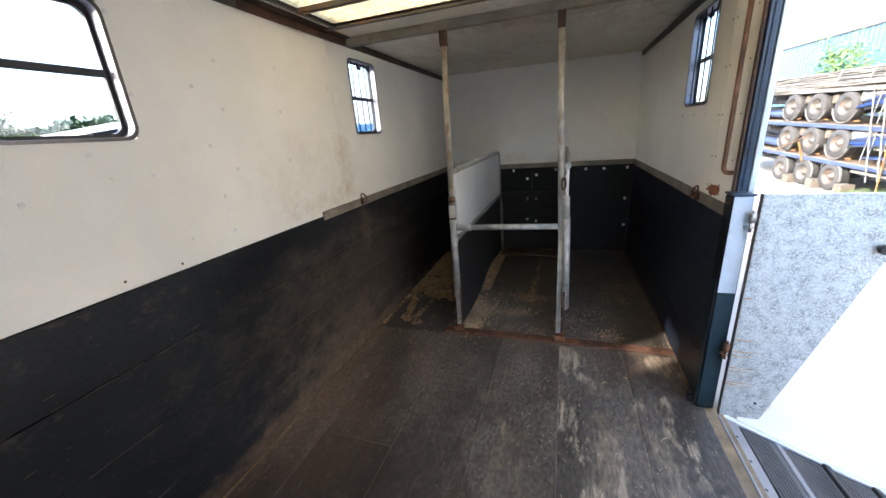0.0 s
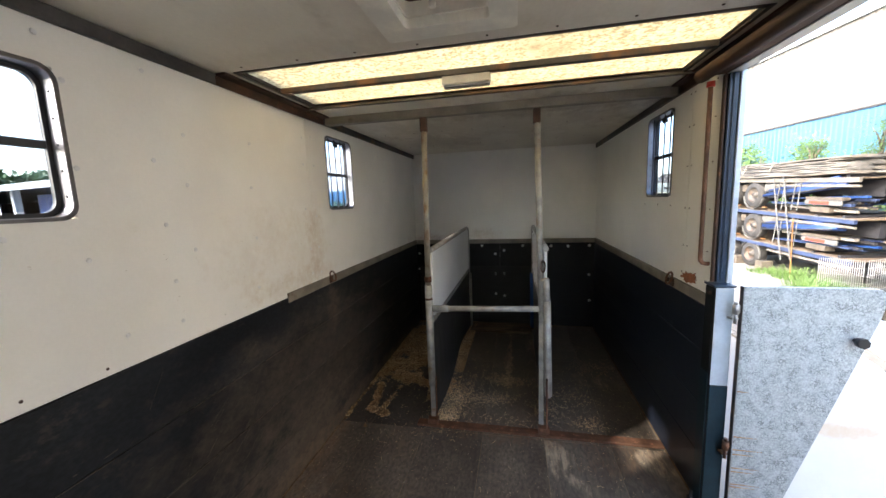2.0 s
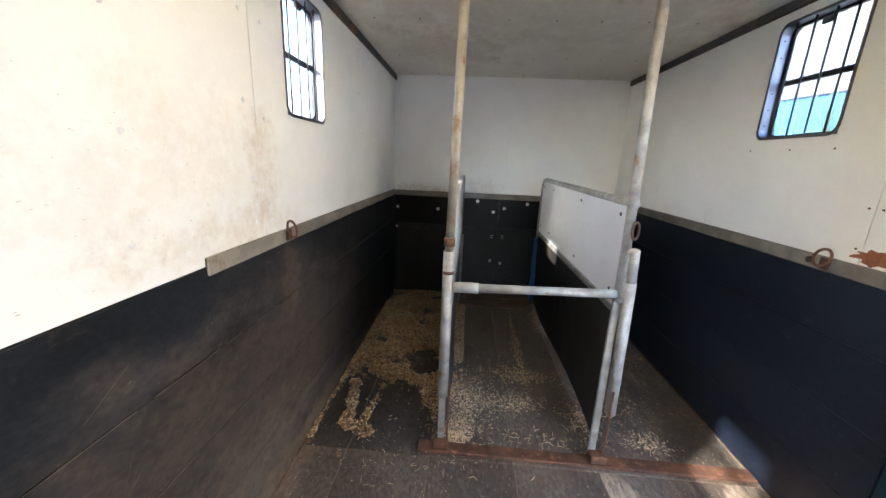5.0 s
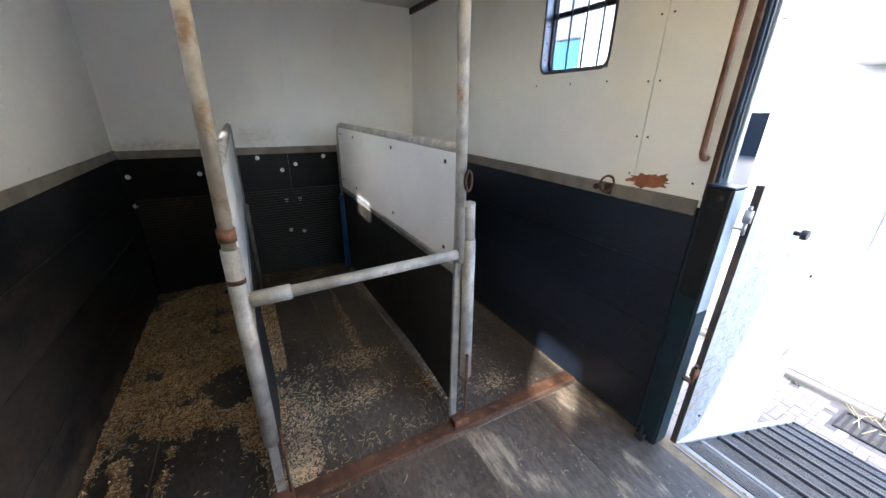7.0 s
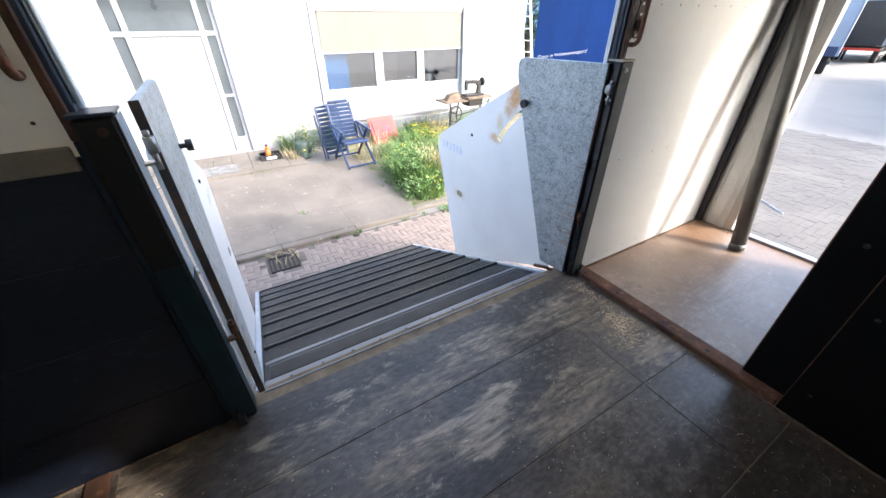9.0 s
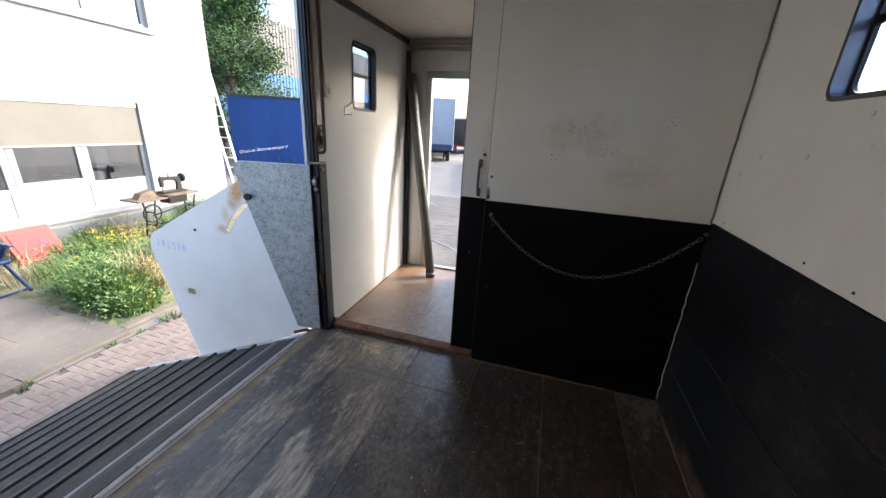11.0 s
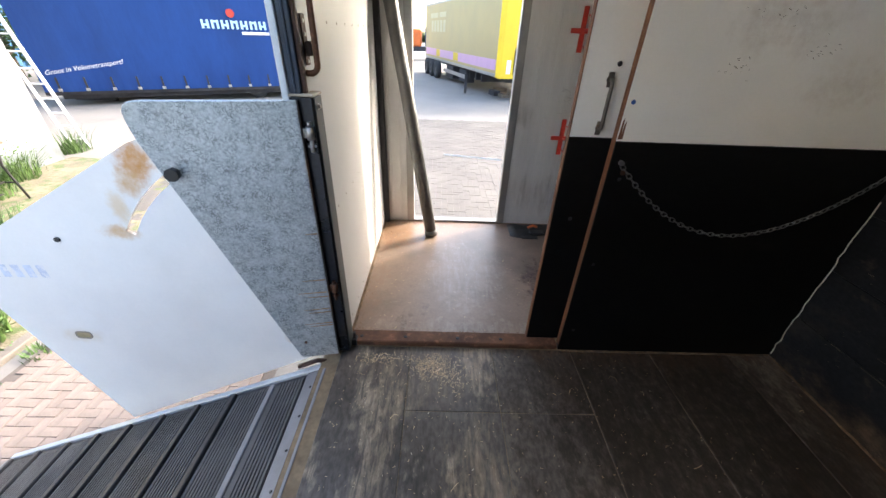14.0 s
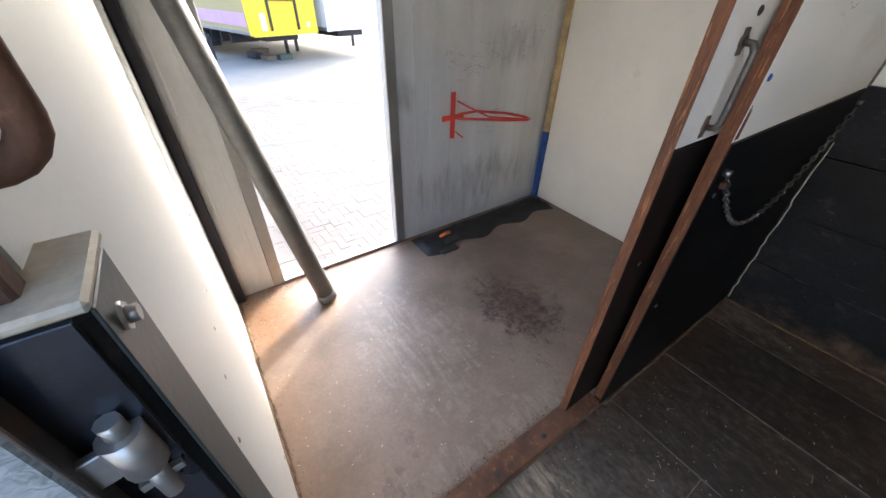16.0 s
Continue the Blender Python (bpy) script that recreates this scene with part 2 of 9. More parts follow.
REARFL = mat("brown_rubber_floor", (0.225, 0.162, 0.12), 0.40, var=0.3, scale=1.6, fine=60, grain=0.72, bump=0.25, stain=(0.12, 0.08, 0.06), stain_at=0.60, stain_scale=1.6, second=(0.30, 0.23, 0.18), second_at=0.62, second_scale=9, crisp=True, blobs=(((-0.10, -0.66, 0), (0.26, 0.34, 1), (0.05, 0.018, 0.018), 1.0), ((-0.45, -0.85, 0), (0.35, 0.35, 1), (0.16, 0.105, 0.075), 0.7), ((1.12, -1.3, 0), (0.32, 0.34, 1), (0.22, 0.11, 0.05), 0.85), ((1.18, -0.6, 0), (0.16, 0.9, 1), (0.22, 0.13, 0.085), 0.7), ((0.5, -0.75, 0), (0.35, 0.55, 1), (0.40, 0.335, 0.29), 0.55), ((0.5, -0.17, 0), (0.7, 0.12, 1), (0.38, 0.31, 0.24), 0.7), ((0.2, -1.55, 0), (1.0, 0.15, 1), (0.18, 0.10, 0.06), 0.8)))
CAKED = mat("caked_mud_board", (0.13, 0.085, 0.05), 0.85, var=0.45, scale=7, fine=70, grain=0.35, bump=0.7, bdist=0.006, second=(0.30, 0.20, 0.11), second_at=0.55, second_scale=16, stretch=(0.4, 2.5, 1))
RUST = mat("rusty_steel", (0.13, 0.058, 0.03), 0.75, metal=0.2, var=0.4, scale=9, fine=140, bump=0.5, second=(0.24, 0.11, 0.06), second_at=0.55, second_scale=18)
RUSTDARK = mat("dark_rusty_steel", (0.085, 0.045, 0.03), 0.6, metal=0.4, var=0.4, scale=7, fine=140, bump=0.35, second=(0.16, 0.075, 0.04), second_at=0.58, second_scale=14)
GALV = mat("galvanised_tube", (0.38, 0.365, 0.33), 0.52, metal=0.3, var=0.28, scale=14, fine=150, bump=0.3, stain=(0.24, 0.15, 0.085), stain_at=0.57, stain_scale=7)
GALVR = mat("stained_galvanised_tube", (0.40, 0.35, 0.27), 0.6, metal=0.25, var=0.2, scale=12, fine=150, bump=0.3, stain=(0.26, 0.16, 0.085), stain_at=0.52, stain_scale=9)
ALU = mat("dull_aluminium", (0.42, 0.41, 0.39), 0.42, metal=0.85, var=0.12, scale=5, fine=120, bump=0.12, stain=(0.24, 0.21, 0.17), stain_at=0.62, stain_scale=4)
ALUSHEET = mat("brushed_aluminium_sheet", (0.70, 0.70, 0.685), 0.36, metal=0.3, var=0.13, scale=3, fine=160, bump=0.06, stain=(0.36, 0.34, 0.31), stain_at=0.66, stain_scale=3.5, stretch=(1, 1, 0.15), blobs=(((-0.55, -1.57, 0.30), (0.65, 1, 0.22), (0.22, 0.20, 0.18), 0.6), ((-0.75, -1.57, 1.15), (0.28, 1, 0.14), (0.20, 0.19, 0.18), 0.5), ((0.05, -1.57, 0.95), (0.10, 1, 0.10), (0.25, 0.24, 0.22), 0.5)))
TRIMDARK = mat("tarnished_window_trim", (0.15, 0.14, 0.135), 0.35, metal=0.6, var=0.3, scale=9, fine=90, bump=0.15, stain=(0.20, 0.12, 0.08), stain_at=0.6, stain_scale=7)
CHROME = mat("bright_window_trim", (0.24, 0.235, 0.25), 0.36, metal=1.0, var=0.1, scale=6, fine=90, bump=0.06, stain=(0.28, 0.22, 0.18), stain_at=0.62, stain_scale=6)
ZINC = mat("bright_zinc_bolt", (0.78, 0.77, 0.75), 0.4, metal=0.25, var=0.12, scale=20, fine=120, bump=0.1)
TUBEGREY = mat("dull_grey_tube", (0.15, 0.15, 0.145), 0.5, metal=0.5, var=0.2, scale=12, fine=120, bump=0.2, stain=(0.14, 0.10, 0.07), stain_at=0.6, stain_scale=7)
STRIP = mat("dirty_rail_strip", (0.27, 0.24, 0.19), 0.6, metal=0.3, var=0.25, scale=5, fine=100, bump=0.25, stain=(0.13, 0.08, 0.045), stain_at=0.58, stain_scale=5)
STEELTRIM = mat("blackened_steel_trim", (0.085, 0.078, 0.072), 0.55, metal=0.35, var=0.3, scale=5, fine=90, bump=0.25, stain=(0.21, 0.105, 0.05), stain_at=0.50, stain_scale=3)
WOODEDGE = mat("raw_plywood_edge", (0.17, 0.062, 0.026), 0.7, var=0.45, scale=9, fine=120, grain=0.4, bump=0.6, second=(0.36, 0.165, 0.07), second_at=0.55, second_scale=40, stretch=(3, 3, 0.25))
WHITEBOARD = mat("white_plastic_board", (0.82, 0.82, 0.80), 0.35, even=0.7, var=0.04, scale=2, fine=60, bump=0.03, stain=(0.62, 0.55, 0.45), stain_at=0.74, stain_scale=3, blobs=(((1.89, 0, 1.01), (0.088, 0.5, 0.10), (0.58, 0.27, 0.07), 1.0), ((1.955, 0, 0.915), (0.06, 0.5, 0.075), (0.60, 0.37, 0.16), 0.9), ((2.035, 0, 0.80), (0.05, 0.5, 0.09), (0.72, 0.58, 0.38), 0.85), ((2.08, 0, 0.69), (0.085, 0.5, 0.042), (0.62, 0.40, 0.18), 0.9), ((1.95, 1.925, 0.95), (0.12, 0.5, 0.14), (0.72, 0.60, 0.38), 0.8), ((1.75, 1.925, 0.55), (0.25, 0.5, 0.05), (0.70, 0.52, 0.33), 0.7), ((1.42, 0, 0.06), (0.08, 9, 0.06), (0.5, 0.27, 0.1), 0.7), ((2.54, 0, 0.06), (0.10, 9, 0.06), (0.72, 0.66, 0.55), 0.8)))
PANELWHITE = mat("white_stall_board", (0.76, 0.755, 0.735), 0.4, var=0.05, scale=2, fine=70, bump=0.04, stain=(0.45, 0.38, 0.3), stain_at=0.72, stain_scale=3)
# white lining of the rear side wall, base colour lowered to offset the sunlight there
REARWHITE = mat("toned_down_white_lining", (0.54, 0.55, 0.545), 0.42, var=0.05, scale=1.6, fine=80, bump=0.05, stain=(0.5, 0.46, 0.4), stain_at=0.70, stain_scale=2.4)
RUSTSTAIN = mat("rust_streak", (0.42, 0.22, 0.085), 0.6, var=0.35, scale=9, fine=60, bump=0.1, second=(0.62, 0.46, 0.28), second_at=0.52, second_scale=12)
TEAL = mat("petrol_blue_paint", (0.009, 0.026, 0.036), 0.42, var=0.3, scale=6, fine=90, bump=0.25, stain=(0.075, 0.045, 0.03), stain_at=0.60, stain_scale=7, spec=0.35)
POSTBLACK = mat("black_painted_post", (0.010, 0.011, 0.012), 0.55, var=0.4, scale=6, fine=60, grain=0.3, bump=0.4, stain=(0.06, 0.04, 0.026), stain_at=0.57, stain_scale=8, spec=0.3)
TEALWORN = mat("worn_grey_green_paint", (0.045, 0.056, 0.054), 0.45, var=0.3, scale=7, fine=80, bump=0.25, stain=(0.10, 0.06, 0.04), stain_at=0.6, stain_scale=7)
POSTGLOSS = mat("glossy_black_paint", (0.010, 0.012, 0.018), 0.28, var=0.4, scale=6, fine=60, grain=0.4, bump=0.2, stain=(0.05, 0.035, 0.025), stain_at=0.64, stain_scale=8)
NAVY = mat("dark_blue_channel", (0.022, 0.038, 0.065), 0.35, metal=0.2, var=0.3, scale=5, fine=90, bump=0.15, stain=(0.12, 0.06, 0.035), stain_at=0.66, stain_scale=5)
PALEFRAME = mat("pale_door_frame", (0.50, 0.56, 0.62), 0.35, metal=0.4, var=0.1, scale=5, fine=80, bump=0.08)
BLACKPL = mat("black_plastic", (0.02, 0.02, 0.021), 0.45, var=0.2, scale=10, fine=90, bump=0.1)
REDPAINT = mat("red_painted_steel", (0.56, 0.04, 0.022), 0.35, var=0.2, scale=12, fine=80, bump=0.08)
BLUEPAINT = mat("blue_paint", (0.025, 0.10, 0.36), 0.45, var=0.2, scale=10, fine=80, bump=0.1)
YELLOWTRIM = mat("yellowed_wood_trim", (0.52, 0.39, 0.20), 0.6, var=0.25, scale=10, fine=90, bump=0.2)
SHAVING = mat("wood_shavings", (0.76, 0.56, 0.33), 0.85, var=0.3, scale=6, fine=60, bump=0.1, second=(0.84, 0.70, 0.48), second_at=0.52, second_scale=50)
SHAVINGD = mat("damp_wood_shavings", (0.26, 0.15, 0.07), 0.85, var=0.5, scale=5, fine=120, grain=0.35, bump=1.0, bdist=0.012, stain=(0.085, 0.045, 0.022), stain_at=0.54, stain_scale=6, second=(0.58, 0.39, 0.20), second_at=0.52, second_scale=60, crisp=True)
CHAINM = mat("zinc_chain", (0.20, 0.20, 0.20), 0.35, metal=0.9, var=0.2, scale=20, fine=120, bump=0.1)
ROPE = mat("sealant_bead", (0.62, 0.58, 0.48), 0.8, var=0.2, scale=20, fine=90, bump=0.3)
HATCHW = mat("cream_hatch_surround", (0.78, 0.75, 0.66), 0.5, var=0.1, scale=9, fine=70, bump=0.1, stain=(0.45, 0.35, 0.22), stain_at=0.64, stain_scale=6)
LAMPW = mat("white_lamp_housing", (0.62, 0.60, 0.55), 0.45, var=0.08, scale=10, fine=70, bump=0.05)
GLASS = pane_mat("truck_window_glass", (0.66, 0.71, 0.78), 0.07)
HGLASS = pane_mat("house_window_glass", (0.52, 0.58, 0.62), 0.27)
GRP = translucent_mat("translucent_roof_sheet", (0.335, 0.262, 0.138), (0.115, 0.078, 0.03))
RAMPMAT = mat("ribbed_ramp_rubber", (0.075, 0.075, 0.076), 0.6, var=0.25, scale=5, fine=120, bump=0.3, stain=(0.12, 0.112, 0.104), stain_at=0.57, stain_scale=3)
RAMPALU = mat("ramp_aluminium", (0.24, 0.24, 0.25), 0.55, metal=0.25, var=0.12, scale=6, fine=100, bump=0.15, stain=(0.2, 0.19, 0.18), stain_at=0.64, stain_scale=5)
HWHITE = mat("white_painted_brick", (0.305, 0.311, 0.314), 0.7, var=0.09, scale=0.8, fine=35, bump=0.6, bdist=0.01, stain=(0.33, 0.335, 0.33), stain_at=0.64, stain_scale=1.0)
HFRAME = mat("white_window_paint", (0.33, 0.338, 0.345), 0.4, var=0.04, scale=3, fine=60, bump=0.04)
HSTONE = mat("grey_plinth", (0.42, 0.45, 0.44), 0.8, var=0.15, scale=3, fine=50, bump=0.3, bdist=0.006)
BLINDM = mat("beige_screen_blind", (0.165, 0.155, 0.13), 0.8, var=0.06, scale=1.5, fine=200, bump=0.1)
CONC = mat("concrete_slab", (0.158, 0.136, 0.113), 0.85, var=0.2, scale=1.1, fine=60, bump=0.3, bdist=0.006, stain=(0.13, 0.115, 0.09), stain_at=0.57, stain_scale=1.3, second=(0.28, 0.255, 0.22), second_at=0.6, second_scale=9)
PAVER = mat("clay_paver", (0.225, 0.178, 0.148), 0.85, var=0.15, scale=4, fine=60, bump=0.35, bdist=0.005, piece=0.09, stain=(0.14, 0.115, 0.095), stain_at=0.66, stain_scale=1.1)
GREENM = mat("weed_leaf", (0.085, 0.155, 0.035), 0.65, var=0.35, scale=5, fine=40, bump=0.0)
GRASSY = mat("dry_grass", (0.38, 0.31, 0.17), 0.8, var=0.25, scale=6, fine=40, bump=0.0)
LEAF = mat("tree_leaf", (0.05, 0.098, 0.024), 0.6, var=0.45, scale=1.2, fine=9, bump=0.0)
YELLOWFL = mat("yellow_flower", (0.75, 0.56, 0.03), 0.7, var=0.1, scale=10, fine=40, bump=0.0)
BARK = mat("bark", (0.13, 0.10, 0.075), 0.9, var=0.3, scale=6, fine=40, bump=0.5, bdist=0.01)
CHAIRBLUE = mat("blue_plastic_chair", (0.011, 0.03, 0.085), 0.4, var=0.12, scale=8, fine=60, bump=0.05)
CURTAIN = mat("blue_curtain_tarp", (0.009, 0.046, 0.185), 0.5, spec=0.25, var=0.12, scale=1.0, fine=12, bump=0.2, bdist=0.02, stretch=(1, 1, 0.3))
TYRE = mat("tyre_rubber", (0.03, 0.029, 0.028), 0.8, var=0.25, scale=6, fine=60, bump=0.3)
DARKSTEEL = mat("dark_chassis_steel", (0.035, 0.035, 0.04), 0.6, metal=0.3, var=0.3, scale=3, fine=40, bump=0.2)
CHASBLUE = mat("blue_chassis_paint", (0.028, 0.044, 0.10), 0.5, var=0.25, scale=3, fine=40, bump=0.15)
CREAMSHEET = mat("cream_corrugated_sheet", (0.135, 0.13, 0.12), 0.55, var=0.07, scale=0.3, fine=8, bump=0.0)
BLUESHEET = mat("blue_corrugated_sheet", (0.036, 0.135, 0.26), 0.5, var=0.08, scale=0.4, fine=8, bump=0.0)
YELLOWBOX = mat("yellow_trailer_paint", (0.72, 0.50, 0.02), 0.4, var=0.05, scale=1, fine=20, bump=0.0)
BEIGEBOX = mat("beige_trailer_side", (0.47, 0.355, 0.15), 0.5, var=0.06, scale=0.7, fine=20, bump=0.0)
PINKM = mat("pink_stripe", (0.62, 0.36, 0.50), 0.5, var=0.05, scale=2, fine=20, bump=0.0)
WHITEPAINT = mat("white_vehicle_paint", (0.78, 0.79, 0.80), 0.4, var=0.05, scale=1, fine=20, bump=0.0)
ORANGEM = mat("orange_machine_paint", (0.62, 0.13, 0.02), 0.45, var=0.1, scale=2, fine=20, bump=0.0)
IRON = mat("black_cast_iron", (0.03, 0.028, 0.026), 0.5, metal=0.4, var=0.3, scale=10, fine=70, bump=0.2)
WOODW = mat("weathered_wood", (0.16, 0.115, 0.078), 0.75, var=0.3, scale=8, fine=90, bump=0.3, stretch=(0.3, 2, 2))
GREENPL = mat("dark_green_plastic", (0.05, 0.075, 0.06), 0.5, var=0.15, scale=8, fine=60, bump=0.05)
TARPGREY = mat("grey_folded_tarp", (0.15, 0.135, 0.115), 0.75, var=0.4, scale=2, fine=14, bump=0.4, bdist=0.03)
YARD = mat("yard_ground", (0.20, 0.185, 0.165), 0.9, var=0.12, scale=0.25, fine=14, bump=0.25, bdist=0.01, stain=(0.13, 0.12, 0.11), stain_at=0.60, stain_scale=0.35)

# ---- building helpers ----
def quad(bm, pts):
    return bm.faces.new([bm.verts.new(p) for p in pts])

def box(bm, x0, y0, z0, x1, y1, z1, bev=0.0, seg=1):
    c = [bm.verts.new((x, y, z)) for x in (x0, x1) for y in (y0, y1) for z in (z0, z1)]
    fs = [bm.faces.new([c[i] for i in f]) for f in ((0, 1, 3, 2), (4, 6, 7, 5), (0, 4, 5, 1), (2, 3, 7, 6), (0, 2, 6, 4), (1, 5, 7, 3))]
    if bev:
        es = list({e for f in fs for e in f.edges})
        bmesh.ops.bevel(bm, geom=es, offset=bev, segments=seg, affect="EDGES", profile=0.5)
    return bm

def obox(bm, p, q, w, h, bev=0.0):
    """A bar of section w x h from p to q."""
    p, q = Vector(p), Vector(q)
    d = (q - p)
    m = d.to_track_quat("Z", "Y").to_matrix().to_4x4()
    t = bmesh.new()
    box(t, -w / 2, -h / 2, 0, w / 2, h / 2, d.length, bev)
    t.transform(Matrix.Translation(p) @ m)
    return join(bm, t)

def join(bm, t):
    me = bpy.data.meshes.new("tmp")
    t.to_mesh(me)
    t.free()
    bm.from_mesh(me)
    bpy.data.meshes.remove(me)
    return bm

def tube(bm, pts, r, seg=12, cap=True, r2=None):
    """A round tube through the points, tapering from r to r2."""
    pts = [Vector(p) for p in pts]
    rings = []
    side = None
    for i, p in enumerate(pts):
        d = (pts[min(i + 1, len(pts) - 1)] - pts[max(i - 1, 0)]).normalized()
        if side is None or abs(side.dot(d)) > 0.95:
            side = d.orthogonal().normalized()
        side = (side - d * side.dot(d)).normalized()
        up = d.cross(side)
        rad = r if r2 is None else r + (r2 - r) * i / (len(pts) - 1)
        rings.append([bm.verts.new(p + (side * math.cos(a) + up * math.sin(a)) * rad) for a in (2 * math.pi * k / seg for k in range(seg))])
    for a, b in zip(rings, rings[1:]):
        for k in range(seg):
            bm.faces.new((a[k], a[(k + 1) % seg], b[(k + 1) % seg], b[k])).smooth = True
    if cap:
        bm.faces.new(rings[0][::-1])
        bm.faces.new(rings[-1])
    return bm

def arc(c, r, a0, a1, n, plane="xz"):
    out = []
    for i in range(n + 1):
        a = radians(a0 + (a1 - a0) * i / n)
        u, v = r * math.cos(a), r * math.sin(a)
        out.append({"xz": (c[0] + u, c[1], c[2] + v), "yz": (c[0], c[1] + u, c[2] + v), "xy": (c[0] + u, c[1] + v, c[2])}[plane])
    return out

def prism(bm, pts, axis, a, b, bev=0.0):
    """A flat outline of 2D points, given thickness from a to b along the axis."""
    def put(p, v):
        return {"x": (v, p[0], p[1]), "y": (p[0], v, p[1]), "z": (p[0], p[1], v)}[axis]
    lo = [bm.verts.new(put(p, a)) for p in pts]
    hi = [bm.verts.new(put(p, b)) for p in pts]
    n = len(pts)
    fs = [bm.faces.new(lo[::-1]), bm.faces.new(hi)]
    for i in range(n):
        fs.append(bm.faces.new((lo[i], lo[(i + 1) % n], hi[(i + 1) % n], hi[i])))
    bmesh.ops.recalc_face_normals(bm, faces=fs)
    if bev:
        es = [e for f in fs[:2] for e in f.edges]
        bmesh.ops.bevel(bm, geom=es, offset=bev, segments=1, affect="EDGES")
    return bm

def rrect(x0, y0, x1, y1, r, n=5):
    pts = []
    for cx, cy, a in ((x1 - r, y1 - r, 0), (x0 + r, y1 - r, 90), (x0 + r, y0 + r, 180), (x1 - r, y0 + r, 270)):
        pts += [(cx + r * math.cos(radians(a + 90 * i / n)), cy + r * math.sin(radians(a + 90 * i / n))) for i in range(n + 1)]
    return pts

def fillet(pts, rad, n=4):
    """Rounds each corner i of a 2D outline by rad[i]."""
    out = []
    for i, p in enumerate(pts):
        p, a, b = Vector(p), Vector(pts[i - 1]), Vector(pts[(i + 1) % len(pts)])
        r = rad[i]
        if not r:
            out.append(tuple(p)); continue
        u, v = p + (a - p).normalized() * r, p + (b - p).normalized() * r
        out += [tuple(u * (1 - t) ** 2 + p * 2 * t * (1 - t) + v * t * t) for t in (k / n for k in range(n + 1))]
    return out

def ring(bm, outer, inner, axis, a, b):
    """A frame between two outlines with as many points, from a to b along the axis."""
    def put(p, v):
        return {"x": (v, p[0], p[1]), "y": (p[0], v, p[1]), "z": (p[0], p[1], v)}[axis]
    n = len(outer)
    rows = [[bm.verts.new(put(p, v)) for p in o] for o, v in ((outer, a), (outer, b), (inner, b), (inner, a))]
    fs = []
    for r0, r1 in zip(rows, rows[1:] + rows[:1]):
        for i in range(n):
            fs.append(bm.faces.new((r0[i], r0[(i + 1) % n], r1[(i + 1) % n], r1[i])))
    bmesh.ops.recalc_face_normals(bm, faces=fs)
    return bm

def slab(bm, axis, a, b, u0, u1, v0, v1, holes=()):
    """A sheet from a to b along the axis, spanning u and v, with rectangular openings (u0, u1, v0, v1)."""
    us = sorted({u0, u1, *[h for o in holes for h in o[:2] if u0 < h < u1]})
    vs = sorted({v0, v1, *[h for o in holes for h in o[2:] if v0 < h < v1]})
    def solid(i, j):
        if not (0 <= i < len(us) - 1 and 0 <= j < len(vs) - 1):
            return False
        cu, cv = (us[i] + us[i + 1]) / 2, (vs[j] + vs[j + 1]) / 2
        return not any(o[0] < cu < o[1] and o[2] < cv < o[3] for o in holes)
    def put(u, v, w):
        return {"x": (w, u, v), "y": (u, w, v), "z": (u, v, w)}[axis]
    fs = []
    for i in range(len(us) - 1):
        for j in range(len(vs) - 1):
            if not solid(i, j):
                continue
            p = ((us[i], vs[j]), (us[i + 1], vs[j]), (us[i + 1], vs[j + 1]), (us[i], vs[j + 1]))
            for w in (a, b):
                fs.append(quad(bm, [put(*q, w) for q in p]))
            for k, (di, dj) in enumerate(((0, -1), (1, 0), (0, 1), (-1, 0))):
                if not solid(i + di, j + dj):
                    s, e = p[k], p[(k + 1) % 4]
                    fs.append(quad(bm, [put(*s, a), put(*e, a), put(*e, b), put(*s, b)]))
    bmesh.ops.remove_doubles(bm, verts=bm.verts[:], dist=1e-5)
    bmesh.ops.recalc_face_normals(bm, faces=bm.faces[:])
    return bm

def mesh_of(name, bm, material):
    me = bpy.data.meshes.new(name)
    bm.to_mesh(me)
    bm.free()
    me.materials.append(material)
    return me

def part(name, bm, material, parent, label="", local=False):
    ob = new(name, mesh_of(name, bm, material))
    ob.parent = parent
    if not local and parent.parent is None:
        ob.matrix_parent_inverse = parent.matrix_basis.inverted()
    return tagged(ob, label)

def solo(name, bm, material, label="", category="", group="", kind=""):
    return tagged(new(name, mesh_of(name, bm, material)), label, category, group, kind)

def thing(name, at, label, category, group="", kind="", m=None):
    e = new(name)
    e.empty_display_size = 0.1
    e.matrix_basis = m if m is not None else Matrix.Translation(at)
    return tagged(e, label, category, group, kind)

def B():
    return bmesh.new()

def soup(name, verts, faces, material, parent=None, label="", category="", kind="stuff"):
    me = bpy.data.meshes.new(name)
    me.from_pydata(verts, [], faces)
    me.materials.append(material)
    ob = new(name, me)
    if parent:
        ob.parent = parent
    return tagged(ob, label, category, "", kind)

